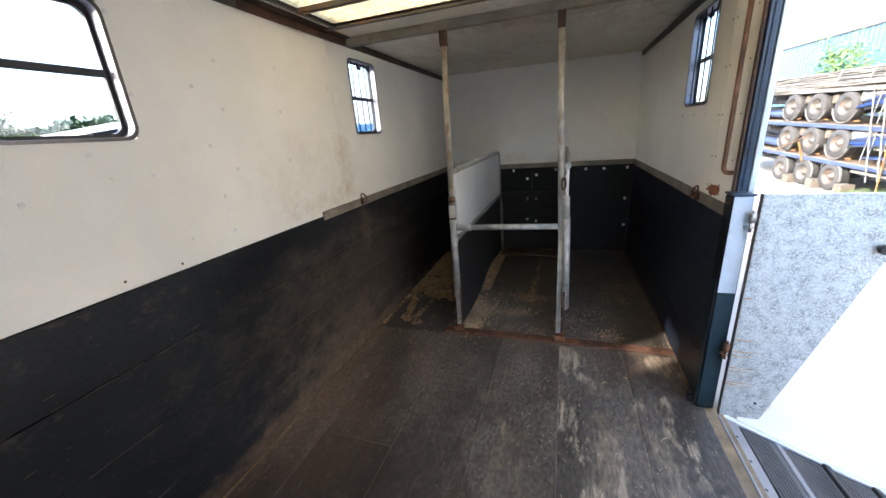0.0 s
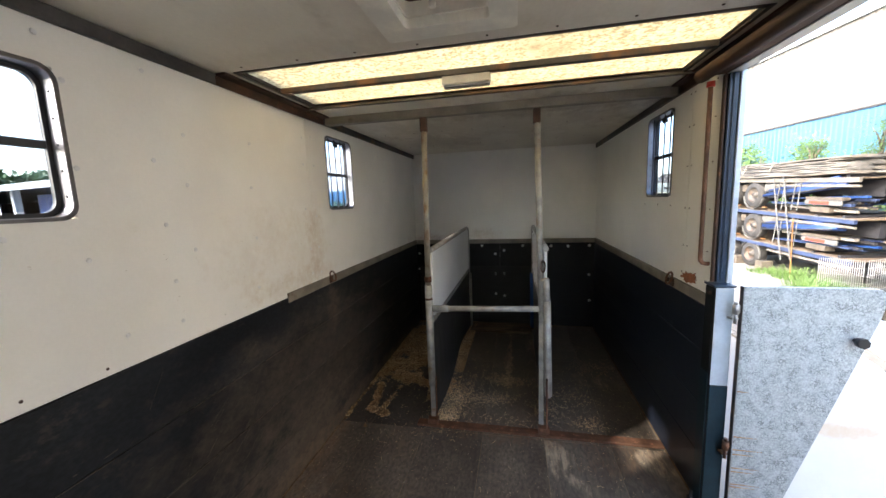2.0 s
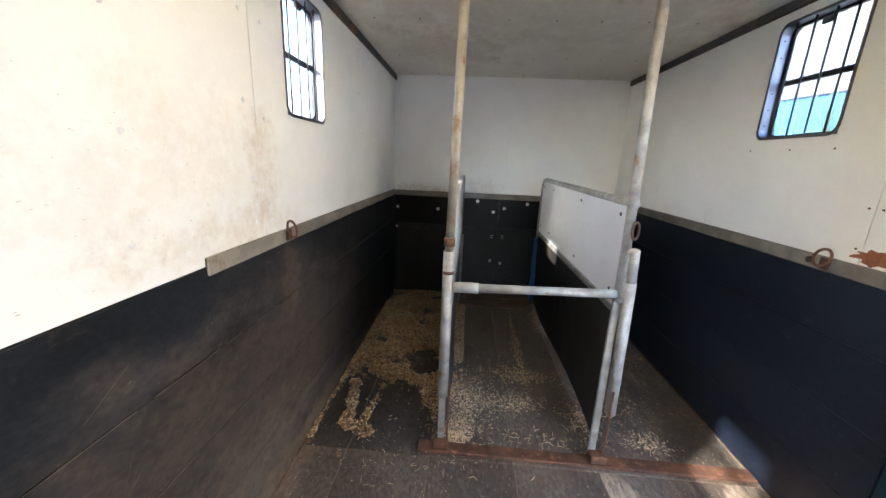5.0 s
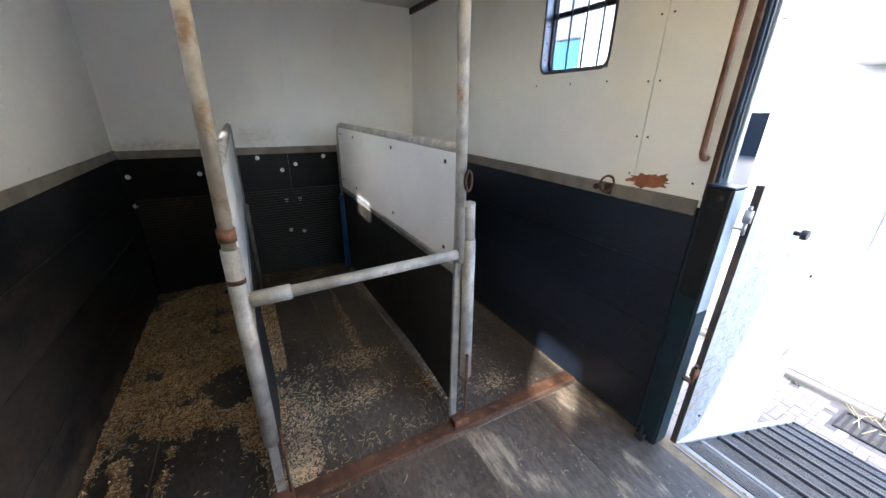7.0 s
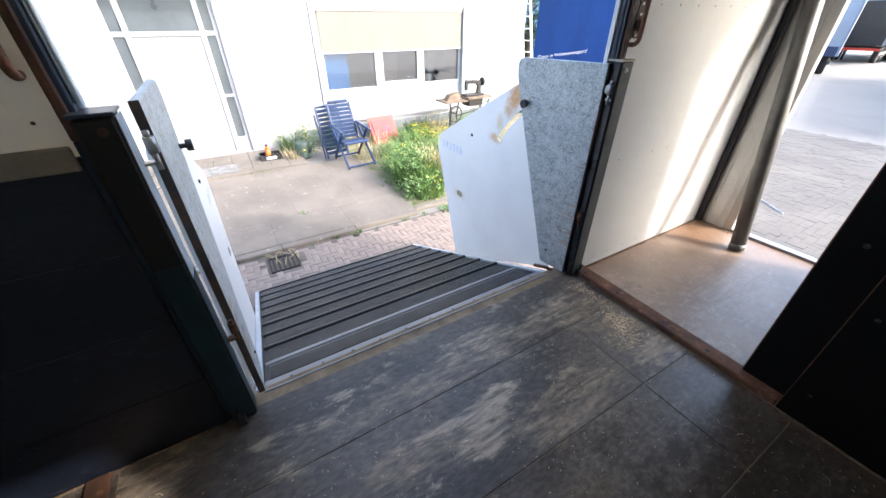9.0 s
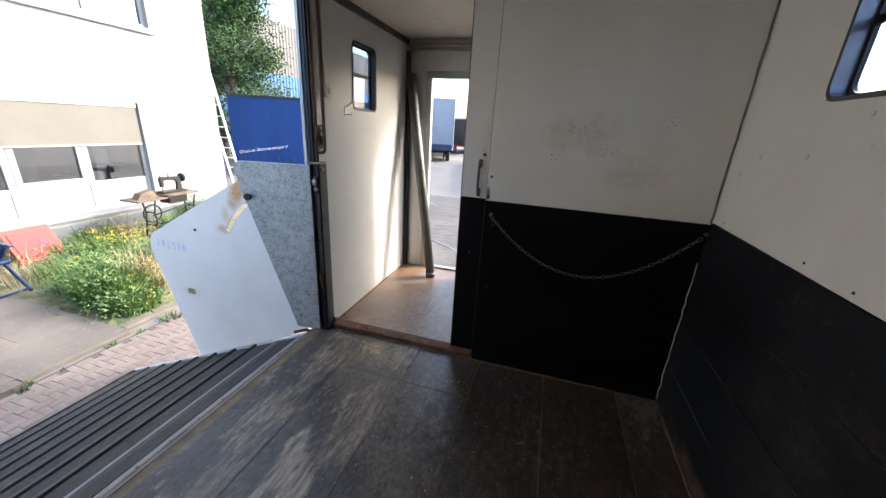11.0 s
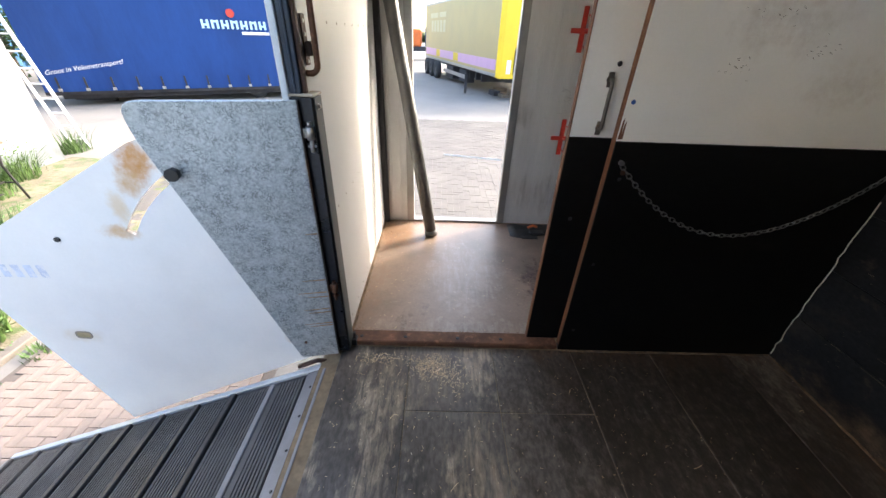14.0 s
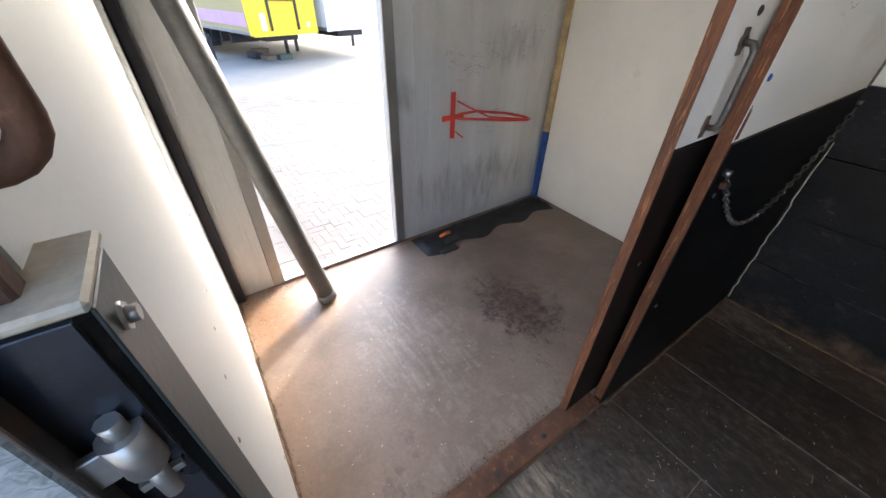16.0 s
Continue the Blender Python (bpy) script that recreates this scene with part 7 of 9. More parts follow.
for yy in (SY - 0.42, SY + 0.30):
    b = B()
    for s in (-1, 1):
        tube(b, [(SX + s * 0.20, yy, G + 0.0), (SX + s * 0.14, yy, G + 0.25), (SX + s * 0.10, yy, G + 0.45), (SX + s * 0.17, yy, TT - 0.06)], 0.014, 8)
    tube(b, [(SX - 0.15, yy, G + 0.22), (SX + 0.15, yy, G + 0.22)], 0.012, 8)
    tube(b, [(SX - 0.10, yy, G + 0.45), (SX + 0.10, yy, G + 0.45)], 0.012, 8)
    part("iron_leg", b, IRON, sm)
b = B(); tube(b, [(SX, SY - 0.42, G + 0.22), (SX, SY + 0.30, G + 0.22)], 0.013, 8); tube(b, [(SX - 0.05, SY - 0.42, G + 0.5), (SX - 0.05, SY + 0.30, G + 0.40)], 0.011, 8); part("stretcher", b, IRON, sm)
b = B(); tube(b, [(SX + 0.1 + 0.0, SY + 0.20 + 0.15 * math.cos(a), G + 0.40 + 0.15 * math.sin(a)) for a in (2 * math.pi * i / 24 for i in range(25))], 0.012, 8, False)
part("drive_wheel", b, IRON, sm)
b = B(); box(b, SX - 0.18, SY - 0.2, G + 0.14, SX + 0.14, SY + 0.15, G + 0.155, 0.004); part("treadle", b, IRON, sm)
b = B()
box(b, SX - 0.09, SY - 0.36, TT + 0.001, SX + 0.09, SY + 0.08, TT + 0.035, 0.012)
prism(b, fillet([(SY - 0.33, TT + 0.035), (SY - 0.22, TT + 0.035), (SY - 0.245, TT + 0.17), (SY - 0.20, TT + 0.215), (SY - 0.01, TT + 0.225), (SY - 0.005, TT + 0.11), (SY + 0.05, TT + 0.11), (SY + 0.055, TT + 0.27), (SY + 0.0, TT + 0.285), (SY - 0.20, TT + 0.275), (SY - 0.31, TT + 0.265)], [0.02, 0.02, 0.02, 0.03, 0.02, 0.008, 0.008, 0.02, 0.02, 0.03, 0.04]), "x", SX - 0.028, SX + 0.028, 0.010)
tube(b, [(SX, SY + 0.022, TT + 0.11), (SX, SY + 0.022, TT + 0.04)], 0.006, 8)
tube(b, [(SX, SY - 0.12, TT + 0.27), (SX, SY - 0.12, TT + 0.34)], 0.005, 6)
tube(b, [(SX, SY + 0.03, TT + 0.27), (SX, SY + 0.03, TT + 0.31)], 0.009, 8)
part("machine_head", b, IRON, sm)
b = B(); tube(b, [(SX, SY - 0.335, TT + 0.24), (SX, SY - 0.375, TT + 0.24)], 0.075, 18); part("hand_wheel", b, IRON, sm)
b = B(); box(b, SX - 0.15, SY - 0.30, TT - 0.17, SX + 0.10, SY + 0.05, TT - 0.031, 0.02); part("belly_box", b, IRON, sm)

sm.matrix_basis = Matrix.Translation((SX, SY - 0.22, G)) @ Matrix.Scale(1.18, 4) @ Matrix.Translation((-SX, -SY, -G)) @ sm.matrix_basis

# ladder leaning on the gable
ld = thing("ladder", (8.7, -6.5, G), "white aluminium ladder leaning on the house gable", "ladder")
for x in (8.55, 8.90):
    b = B(); obox(b, (x, -6.62, G - 0.011), (x, -5.79, G + 4.1), 0.03, 0.065, 0.004); part("stile", b, WHITEPAINT, ld)
for k in range(14):
    f = (k + 0.6) / 14.4
    b = B(); tube(b, [(8.565, -6.62 + 0.83 * f, G + 4.1 * f), (8.885, -6.62 + 0.83 * f, G + 4.1 * f)], 0.015, 6); part("rung", b, WHITEPAINT, ld)

# weeds
def blades(name, spots, material, seed, label, cat):
    """Tufts of bent blades; spots: x, y, z, spread, height, count."""
    rnd = random.Random(seed)
    vs, fs = [], []
    for sx, sy, sz, sp_, hh, cnt in spots:
        for _ in range(cnt):
            r, a = sp_ * math.sqrt(rnd.random()), rnd.uniform(0, 6.283)
            x, y = sx + r * math.cos(a), sy + r * math.sin(a)
            ln, le = hh * rnd.uniform(0.45, 1.1), rnd.uniform(0.1, 0.75)
            da = a + rnd.uniform(-0.9, 0.9)
            w = rnd.uniform(0.004, 0.012)
            k = len(vs)
            for s in range(4):
                f = s / 3
                px, py, pz = x + math.cos(da) * ln * le * f * f, y + math.sin(da) * ln * le * f * f, sz + ln * f * (1 - 0.25 * le * f)
                ww = w * (1 - f) + 0.001
                vs += [(px - math.sin(da) * ww, py + math.cos(da) * ww, pz), (px + math.sin(da) * ww, py - math.cos(da) * ww, pz)]
                if s:
                    fs.append((k + 2 * s - 2, k + 2 * s - 1, k + 2 * s + 1, k + 2 * s))
    return soup(name, vs, fs, material, label=label, category=cat)

def leaflets(name, spots, material, seed, size, label, cat):
    """Clouds of small leaves or petals; spots: x, y, z, rx, rz, count."""
    rnd = random.Random(seed)
    vs, fs = [], []
    for sx, sy, sz, rx, rz, cnt in spots:
        for _ in range(cnt):
            c = Vector((rnd.gauss(0, 0.5), rnd.gauss(0, 0.5), rnd.gauss(0, 0.5)))
            c = Vector((sx + c.x * rx, sy + c.y * rx, sz + c.z * rz))
            u = Vector((rnd.uniform(-1, 1), rnd.uniform(-1, 1), rnd.uniform(-0.7, 0.7))).normalized()
            v = u.orthogonal().normalized()
            s = rnd.uniform(*size)
            k = len(vs)
            vs += [tuple(c - u * s), tuple(c + v * s * 0.45), tuple(c + u * s), tuple(c - v * s * 0.45)]
            fs.append((k, k + 1, k + 2, k + 3))
    return soup(name, vs, fs, material, label=label, category=cat)

gz = G - 0.012
blades("weeds", [(5.25, -0.88, gz, 0.38, 0.50, 1100), (4.75, -0.80, gz, 0.30, 0.34, 600), (5.9, -1.0, gz, 0.4, 0.4, 400), (6.6, -1.4, gz, 0.6, 0.32, 500), (7.4, -1.9, gz, 0.5, 0.35, 400), (6.4, -2.4, gz, 0.7, 0.3, 400), (8.12, 0.6, gz, 0.3, 0.48, 200), (8.1, -0.3, gz, 0.25, 0.55, 260), (8.2, -4.6, gz, 0.4, 0.5, 400), (7.8, -3.8, gz, 0.4, 0.4, 250), (8.2, -2.4, gz, 0.3, 0.4, 250), (8.6, -6.3, gz, 0.3, 0.5, 200)], GREENM, 41, "tangle of green weeds in front of the house", "weeds")
blades("dry_grass", [(5.35, -1.32, gz, 0.22, 0.62, 240), (5.05, -1.45, gz, 0.18, 0.5, 110), (7.5, 0.75, gz, 0.2, 0.3, 120), (8.0, -1.0, gz, 0.5, 0.45, 150), (8.1, -2.9, gz, 0.5, 0.5, 160), (7.0, -0.9, gz, 0.5, 0.3, 120)], GRASSY, 42, "dry seeding grass among the weeds", "grass")
leaflets("weed_leaves", [(5.2, -0.80, G + 0.22, 0.40, 0.26, 1700), (5.55, -0.95, G + 0.26, 0.32, 0.28, 1300), (4.75, -0.72, G + 0.11, 0.36, 0.16, 1300), (5.9, -1.1, G + 0.14, 0.6, 0.20, 900), (7.9, 0.3, G + 0.22, 0.3, 0.35, 450), (8.15, -0.3, G + 0.3, 0.22, 0.4, 450), (7.0, -1.7, G + 0.12, 0.9, 0.2, 900), (8.2, -4.6, G + 0.25, 0.4, 0.35, 500), (7.3, -2.5, G + 0.1, 0.9, 0.15, 700)], GREENM, 43, (0.012, 0.035), "leafy green weeds", "weeds")
rnd = random.Random(144)
fl_spots = [(4.55, -0.85, G + 0.20, 0.30, 0.16, 16), (5.0, -1.25, G + 0.36, 0.30, 0.2, 20), (6.7, -2.2, G + 0.38, 0.55, 0.25, 85), (7.1, -2.0, G + 0.40, 0.5, 0.22, 67), (7.85, 0.45, G + 0.5, 0.5, 0.35, 70), (8.1, -0.25, G + 0.62, 0.2, 0.25, 51), (6.0, -0.9, G + 0.3, 0.4, 0.2, 22), (8.2, -4.7, G + 0.55, 0.35, 0.2, 33)]
heads = [(x_ + rnd.gauss(0, 0.5) * rx, y_ + rnd.gauss(0, 0.5) * rx, z_ + rnd.gauss(0, 0.4) * rz, 0.045, 0.018, 9) for x_, y_, z_, rx, rz, c_ in fl_spots for _ in range(max(4, c_ // 2))]
leaflets("yellow_flowers", heads, YELLOWFL, 44, (0.006, 0.013), "small yellow weed flowers in loose heads", "flowers")
blades("joint_grass", [(4.05 + 0.02 * (i % 3), y_, G - 0.012, r_, h_, n_) for i, (y_, r_, h_, n_) in enumerate(((-0.75, 0.12, 0.08, 60), (-0.42, 0.05, 0.04, 14), (-0.1, 0.06, 0.05, 22), (0.34, 0.04, 0.03, 8), (0.62, 0.08, 0.05, 40), (0.88, 0.05, 0.06, 26), (1.2, 0.03, 0.03, 6), (2.1, 0.06, 0.05, 20)))] + [(4.9, 1.1, G + 0.05, 0.06, 0.04, 14), (6.98, 1.5, G + 0.05, 0.2, 0.05, 20)], GREENM, 45, "tufts of grass in the joints of the paving", "grass")
rnd = random.Random(19)
bedp = [(8.298, -5.9), (8.298, -0.37)] + [(8.2 - 0.13 * k, -0.372 - 0.0 * k) for k in range(9)] + [(7.0 - 0.13 * k, -0.37) for k in range(21)] + [(4.30 + rnd.uniform(-0.10, 0.10) + 0.03 * k, -0.5 - 0.22 * k) for k in range(24)]
bed = solo("soil_bed", prism(B(), bedp, "z", G - 0.2, G - 0.004), mat("weedy_soil", (0.20, 0.17, 0.11), 0.95, var=0.3, scale=2, fine=30, bump=0.6, bdist=0.02, second=(0.10, 0.13, 0.045), second_at=0.48, second_scale=5), "weedy soil bed along the house", "soil", kind="structure")

# ---- trees ----
def tree(x, y, h, r, seed, n, label, fine_leaf=1.0):
    rnd = random.Random(seed)
    t = thing("tree", (x, y, G), label, "tree")
    b = B()
    tube(b, [(x, y, G - 0.05), (x + 0.05, y, G + h * 0.25), (x - 0.05, y + 0.08, G + h * 0.6), (x, y, G + h * 0.92)], 0.035 * h, 8, True, 0.02)
    clumps = []
    for k in range(26):
        f = rnd.uniform(0.18, 1.0)
        a, rr = rnd.uniform(0, 6.283), r * (1.1 - 0.75 * f) * rnd.uniform(0.35, 1.0)
        p0_ = Vector((x, y, G + h * max(0.12, f - 0.15)))
        p1_ = Vector((x + rr * math.cos(a), y + rr * math.sin(a), G + h * f))
        tube(b, [p0_, p0_.lerp(p1_, 0.5) + Vector((0, 0, 0.1)), p1_], 0.05, 5, True, 0.012)
        clumps.append((p1_, r * rnd.uniform(0.22, 0.42)))
    part("trunk", b, BARK, t)
    vs, fs = [], []
    for _ in range(n):
        c, cr = clumps[rnd.randrange(len(clumps))]
        o = Vector((rnd.gauss(0, 1), rnd.gauss(0, 1), rnd.gauss(0, 0.9))) * cr * 0.6
        p = c + o
        p.z = max(p.z, G + 0.15)
        u = Vector((rnd.uniform(-1, 1), rnd.uniform(-1, 1), rnd.uniform(-0.8, 0.5))).normalized()
        v = u.orthogonal().normalized()
        s = rnd.uniform(0.05, 0.11) * (h / 6) * fine_leaf
        k = len(vs)
        vs += [tuple(p - u * s), tuple(p + v * s * 0.55), tuple(p + u * s), tuple(p - v * s * 0.55)]
        fs.append((k, k + 1, k + 2, k + 3))
    o = soup("crown", vs, fs, LEAF, t, "loose leafy green crown")
    o.matrix_parent_inverse = t.matrix_basis.inverted()

tree(17.0, -14.9, 8.4, 3.1, 51, 42000, "leafy tree behind the blue trailer", 0.6)
tree(19.6, -16.2, 7.2, 2.6, 52, 16000, "leafy tree behind the blue trailer", 0.6)
for bx, by, bz, br, bn, bs in ((14.2, 17.5, 4.2, 1.3, 2600, 53), (12.9, 18.9, 3.7, 1.0, 1600, 54), (11.7, 20.2, 3.6, 0.9, 1400, 55)):
    tree(bx, by, bz - G, br, bs, bn * 3, "bushy young tree between the stacked trailers and the warehouse", 0.5)
tree(-52.0, 20.5, 7.2 - G, 3.4, 56, 4000, "distant leafy tree behind the shed")

def hedge(name, p, q, h, depth, n, seed, label, leaf):
    rnd = random.Random(seed)
    vs, fs = [], []
    p, q = Vector(p), Vector(q)
    for _ in range(n):
        f = rnd.random()
        top = h * (0.55 + 0.45 * (0.5 + 0.5 * noise.noise(Vector((f * 9 + seed, 0.3, 0)))) + 0.15 * noise.noise(Vector((f * 41, seed, 0))))
        c = p.lerp(q, f) + Vector((rnd.gauss(0, depth * 0.4), rnd.gauss(0, depth * 0.4), top * math.sqrt(rnd.random())))
        u = Vector((rnd.uniform(-1, 1), rnd.uniform(-1, 1), rnd.uniform(-1, 1))).normalized()
        v = u.orthogonal().normalized()
        s = leaf * rnd.uniform(0.6, 1.3)
        k = len(vs)
        vs += [tuple(c - u * s), tuple(c + v * s * 0.5), tuple(c + u * s), tuple(c - v * s * 0.5)]
        fs.append((k, k + 1, k + 2, k + 3))
    soup(name, vs, fs, LEAF if "dark" in label else GREENM, label=label, category="bushes")

hedge("bushes", (17.2, 19.5, G), (14.8, 31.5, G), 4.6, 1.2, 9000, 61, "light green bushes along the blue warehouse", 0.12)
hedge("bushes", (14.5, 25.2, G), (14.5, 29.0, G), 6.9, 0.7, 6000, 65, "light green bush rising behind the stacked trailers", 0.085)
hedge("bushes", (14.5, 20.6, G), (14.5, 22.6, G), 6.2, 0.6, 3000, 66, "light green bush rising behind the stacked trailers", 0.085)
hedge("far_trees", (-60, 8, G), (-44, 46, G), 8.6, 3.0, 16000, 62, "dark row of trees in the distance", 0.38)
hedge("far_trees", (-10, -120, G), (40, -115, G), 3.2, 4.0, 7000, 63, "dark row of trees on the horizon", 0.6)
hedge("bushes", (-9.5, 17.5, G), (-5.5, 18.5, G), 3.4, 0.8, 3500, 64, "dark bushes beyond the side window", 0.10)
blades("weeds", [(6.9, 9.6, gz, 0.5, 0.6, 400), (7.6, 10.6, gz, 0.5, 0.5, 300), (6.3, 8.9, gz, 0.4, 0.35, 250), (7.9, 9.9, gz, 0.3, 0.5, 200)], GREENM, 46, "green weeds by the mesh fence", "weeds")

# ---- warehouses of corrugated sheet ----
def corrugated(p, q, z0, z1, material, parent, pitch=0.30, dep=0.05):
    """A profiled sheet wall from p to q (x, y), as real ribs."""
    p, q = Vector((*p, 0)), Vector((*q, 0))
    d = (q - p); L_ = d.length; d.normalize()
    nrm_ = Vector((d.y, -d.x, 0))
    vs, fs = [], []
    n_ = int(L_ / pitch)
    prof = []
    for i in range(n_):
        for f, o in ((0, 0), (0.35, 0), (0.5, dep), (0.85, dep)):
            prof.append(p + d * (i + f) * pitch + nrm_ * o)
    for i, c in enumerate(prof):
        vs += [(c.x, c.y, z0), (c.x, c.y, z1)]
        if i:
            fs.append((2 * i - 2, 2 * i, 2 * i + 1, 2 * i - 1))
    me = bpy.data.meshes.new("sheeting")
    me.from_pydata(vs, [], fs)
    me.materials.append(material)
    ob = new("sheeting", me)
    ob.parent = parent
    ob.matrix_parent_inverse = parent.matrix_basis.inverted()
    return ob

wa = thing("warehouse", (18, 24, G), "cream over blue corrugated warehouse", "warehouse")
corrugated((15.4, 38.0), (20.1, 9.0), G, 5.65, BLUESHEET, wa)
corrugated((15.42, 38.0), (20.12, 9.0), 5.65, 10.4, CREAMSHEET, wa)
b = B(); obox(b, (15.35, 38.0, 10.42), (20.05, 9.0, 10.42), 0.25, 0.22); part("roof_edge", b, PALESTONE, wa)
b = B(); obox(b, (15.33, 38.0, 5.65), (20.03, 9.0, 5.65), 0.06, 0.10); part("flashing", b, DARKSTEEL, wa)
b = B(); prism(b, [(15.6, 38.0), (20.3, 9.0), (40, 12), (36, 41)], "z", G, 10.3); part("body", b, CREAMSHEET, wa)
wb = thing("warehouse", (25, -40, G), "cream over blue corrugated warehouse with a red sign", "warehouse")
corrugated((24, -14), (24, -62), G, 5.2, BLUESHEET, wb, 0.4, 0.06)
corrugated((24.02, -14), (24.02, -62), 5.2, 9.3, CREAMSHEET, wb, 0.4, 0.06)
b = B(); box(b, 24.1, -62, G, 45, -14, 9.25); part("body", b, CREAMSHEET, wb)
b = B(); box(b, 23.75, -36.0, 3.75, 23.9, -29.6, 4.45, 0.02); part("sign_board", b, mat("red_sign_paint", (0.24, 0.014, 0.010), 0.5, var=0.08, scale=2, fine=20, bump=0.0), wb, "plain red sign board")
wc_ = thing("warehouse", (-14, 26, G), "grey and blue sheeted barn with a gable", "barn")
corrugated((-3.0, 24.0), (-22.0, 20.0), G, 2.6, BLUESHEET, wc_, 0.35, 0.05)
b = B()
prism(b, [(-22.0, 2.6), (-3.0, 2.6), (-3.0, 3.6), (-10.0, 5.6), (-22.0, 3.4)], "y", 22.6, 30)
b.transform(Matrix.Translation((0, 1.5, 0)))
part("gable", b, PALESTONE, wc_)

# open machine shed across the yard, with a pale roof edge on posts
shed = thing("open_shed", (-19, 10, G), "low open-fronted machine shed with a pale roof edge", "shed")
SA, SD = Vector((-12.0, 8.85, 0)), Vector((-0.984, 0.180, 0))
SN = Vector((0.180, 0.984, 0))
def sh(u, v, z):
    p = SA + SD * u + SN * v
    return (p.x, p.y, z)
SHEDWALL = mat("dark_shed_sheet", (0.022, 0.028, 0.042), 0.7, var=0.25, scale=0.6, fine=6, bump=0.0)
for u0, u1, v0, v1, z0_, z1_, nm, m_s in ((0, 28, 6.9, 7.0, G - 0.02, 2.7, "back_wall", SHEDWALL), (-0.1, 0.0, 0.2, 7.0, G - 0.02, 2.7, "side_wall", SHEDWALL), (28, 28.1, 0.2, 7.0, G - 0.02, 2.7, "side_wall", SHEDWALL), (-0.4, 28.4, -0.4, 7.3, 2.70, 2.82, "roof", SHEDWALL), (-0.45, 28.45, -0.46, -0.40, 2.62, 2.84, "fascia", PALESTONE)):
    b = B()
    prism(b, [sh(u0, v0, 0)[:2], sh(u1, v0, 0)[:2], sh(u1, v1, 0)[:2], sh(u0, v1, 0)[:2]], "z", z0_, z1_)
    part(nm, b, m_s, shed)
for k in range(6):
    b = B(); u = 0.3 + 3.1 * k
    prism(b, [sh(u, 0, 0)[:2], sh(u + 0.2, 0, 0)[:2], sh(u + 0.2, 0.2, 0)[:2], sh(u, 0.2, 0)[:2]], "z", G - 0.02, 2.70)
    part("post", b, PALESTONE, shed)
corrugated(sh(28.0, 0.05, 0)[:2], sh(7.2, 0.05, 0)[:2], G - 0.02, 2.60, PALESTONE, shed, 0.6, 0.06)
b = B()
prism(b, [sh(0.2, 3.0, 0)[:2], sh(7.5, 3.0, 0)[:2], sh(7.5, 3.2, 0)[:2], sh(0.2, 3.2, 0)[:2]], "z", 1.25, 1.5)
part("cross_rail", b, YELLOWTRIM, shed)
lampp = thing("street_lamp", (-27.2, 22.8, G), "tall grey street lamp behind the shed", "street lamp")
b = B()
tube(b, [(-27.2, 22.8, G - 0.05), (-27.2, 22.8, 3.0), (-27.2, 22.8, 7.0), (-27.6, 22.3, 7.25), (-29.2, 20.6, 7.3)], 0.07, 8)
part("pole", b, DARKSTEEL, lampp)
b = B(); obox(b, (-29.1, 20.7, 7.3), (-29.8, 19.95, 7.36), 0.30, 0.14); part("lamp_head", b, TARPGREY, lampp)

# ---- vehicles ----
def wheel(parent, c, axis, r=0.5, w=0.28):
    d = Vector(axis).normalized()
    c = Vector(c)
    b = B()
    s = d.orthogonal().normalized(); u = d.cross(s)
    prof = [(r * 0.60, -w / 2), (r * 0.93, -w / 2), (r, -w * 0.36), (r, w * 0.36), (r * 0.93, w / 2), (r * 0.60, w / 2)]
    rings = [[b.verts.new(c + d * o + (s * math.cos(a) + u * math.sin(a)) * rr) for a in (2 * math.pi * k / 24 for k in range(24))] for rr, o in prof]
    for A, C in zip(rings, rings[1:]):
        for k in range(24):
            b.faces.new((A[k], A[(k + 1) % 24], C[(k + 1) % 24], C[k])).smooth = True
    bmesh.ops.recalc_face_normals(b, faces=b.faces[:])
    tyre = part("wheel", b, TYRE, parent)
    b = B()
    prof = [(r * 0.60, w / 2), (r * 0.56, w * 0.36), (r * 0.34, w * 0.10), (r * 0.20, w * 0.12), (r * 0.18, w * 0.42), (0.001, w * 0.42)]
    for sg_ in (1, -1):
        rings = [[b.verts.new(c + d * o * sg_ + (s * math.cos(a) + u * math.sin(a)) * rr) for a in (2 * math.pi * k / 20 for k in range(20))] for rr, o in prof]
        for A, C in zip(rings, rings[1:]):
            for k in range(20):
                b.faces.new((A[k], A[(k + 1) % 20], C[(k + 1) % 20], C[k])).smooth = True
    bmesh.ops.recalc_face_normals(b, faces=b.faces[:])
    ob = new("rim", mesh_of("rim", b, RIM))
    ob.parent = tyre
    return tyre

RIM = mat("rusty_grey_rim", (0.06, 0.054, 0.047), 0.6, var=0.3, scale=6, fine=30, bump=0.1, stain=(0.085, 0.05, 0.03), stain_at=0.5, stain_scale=5)

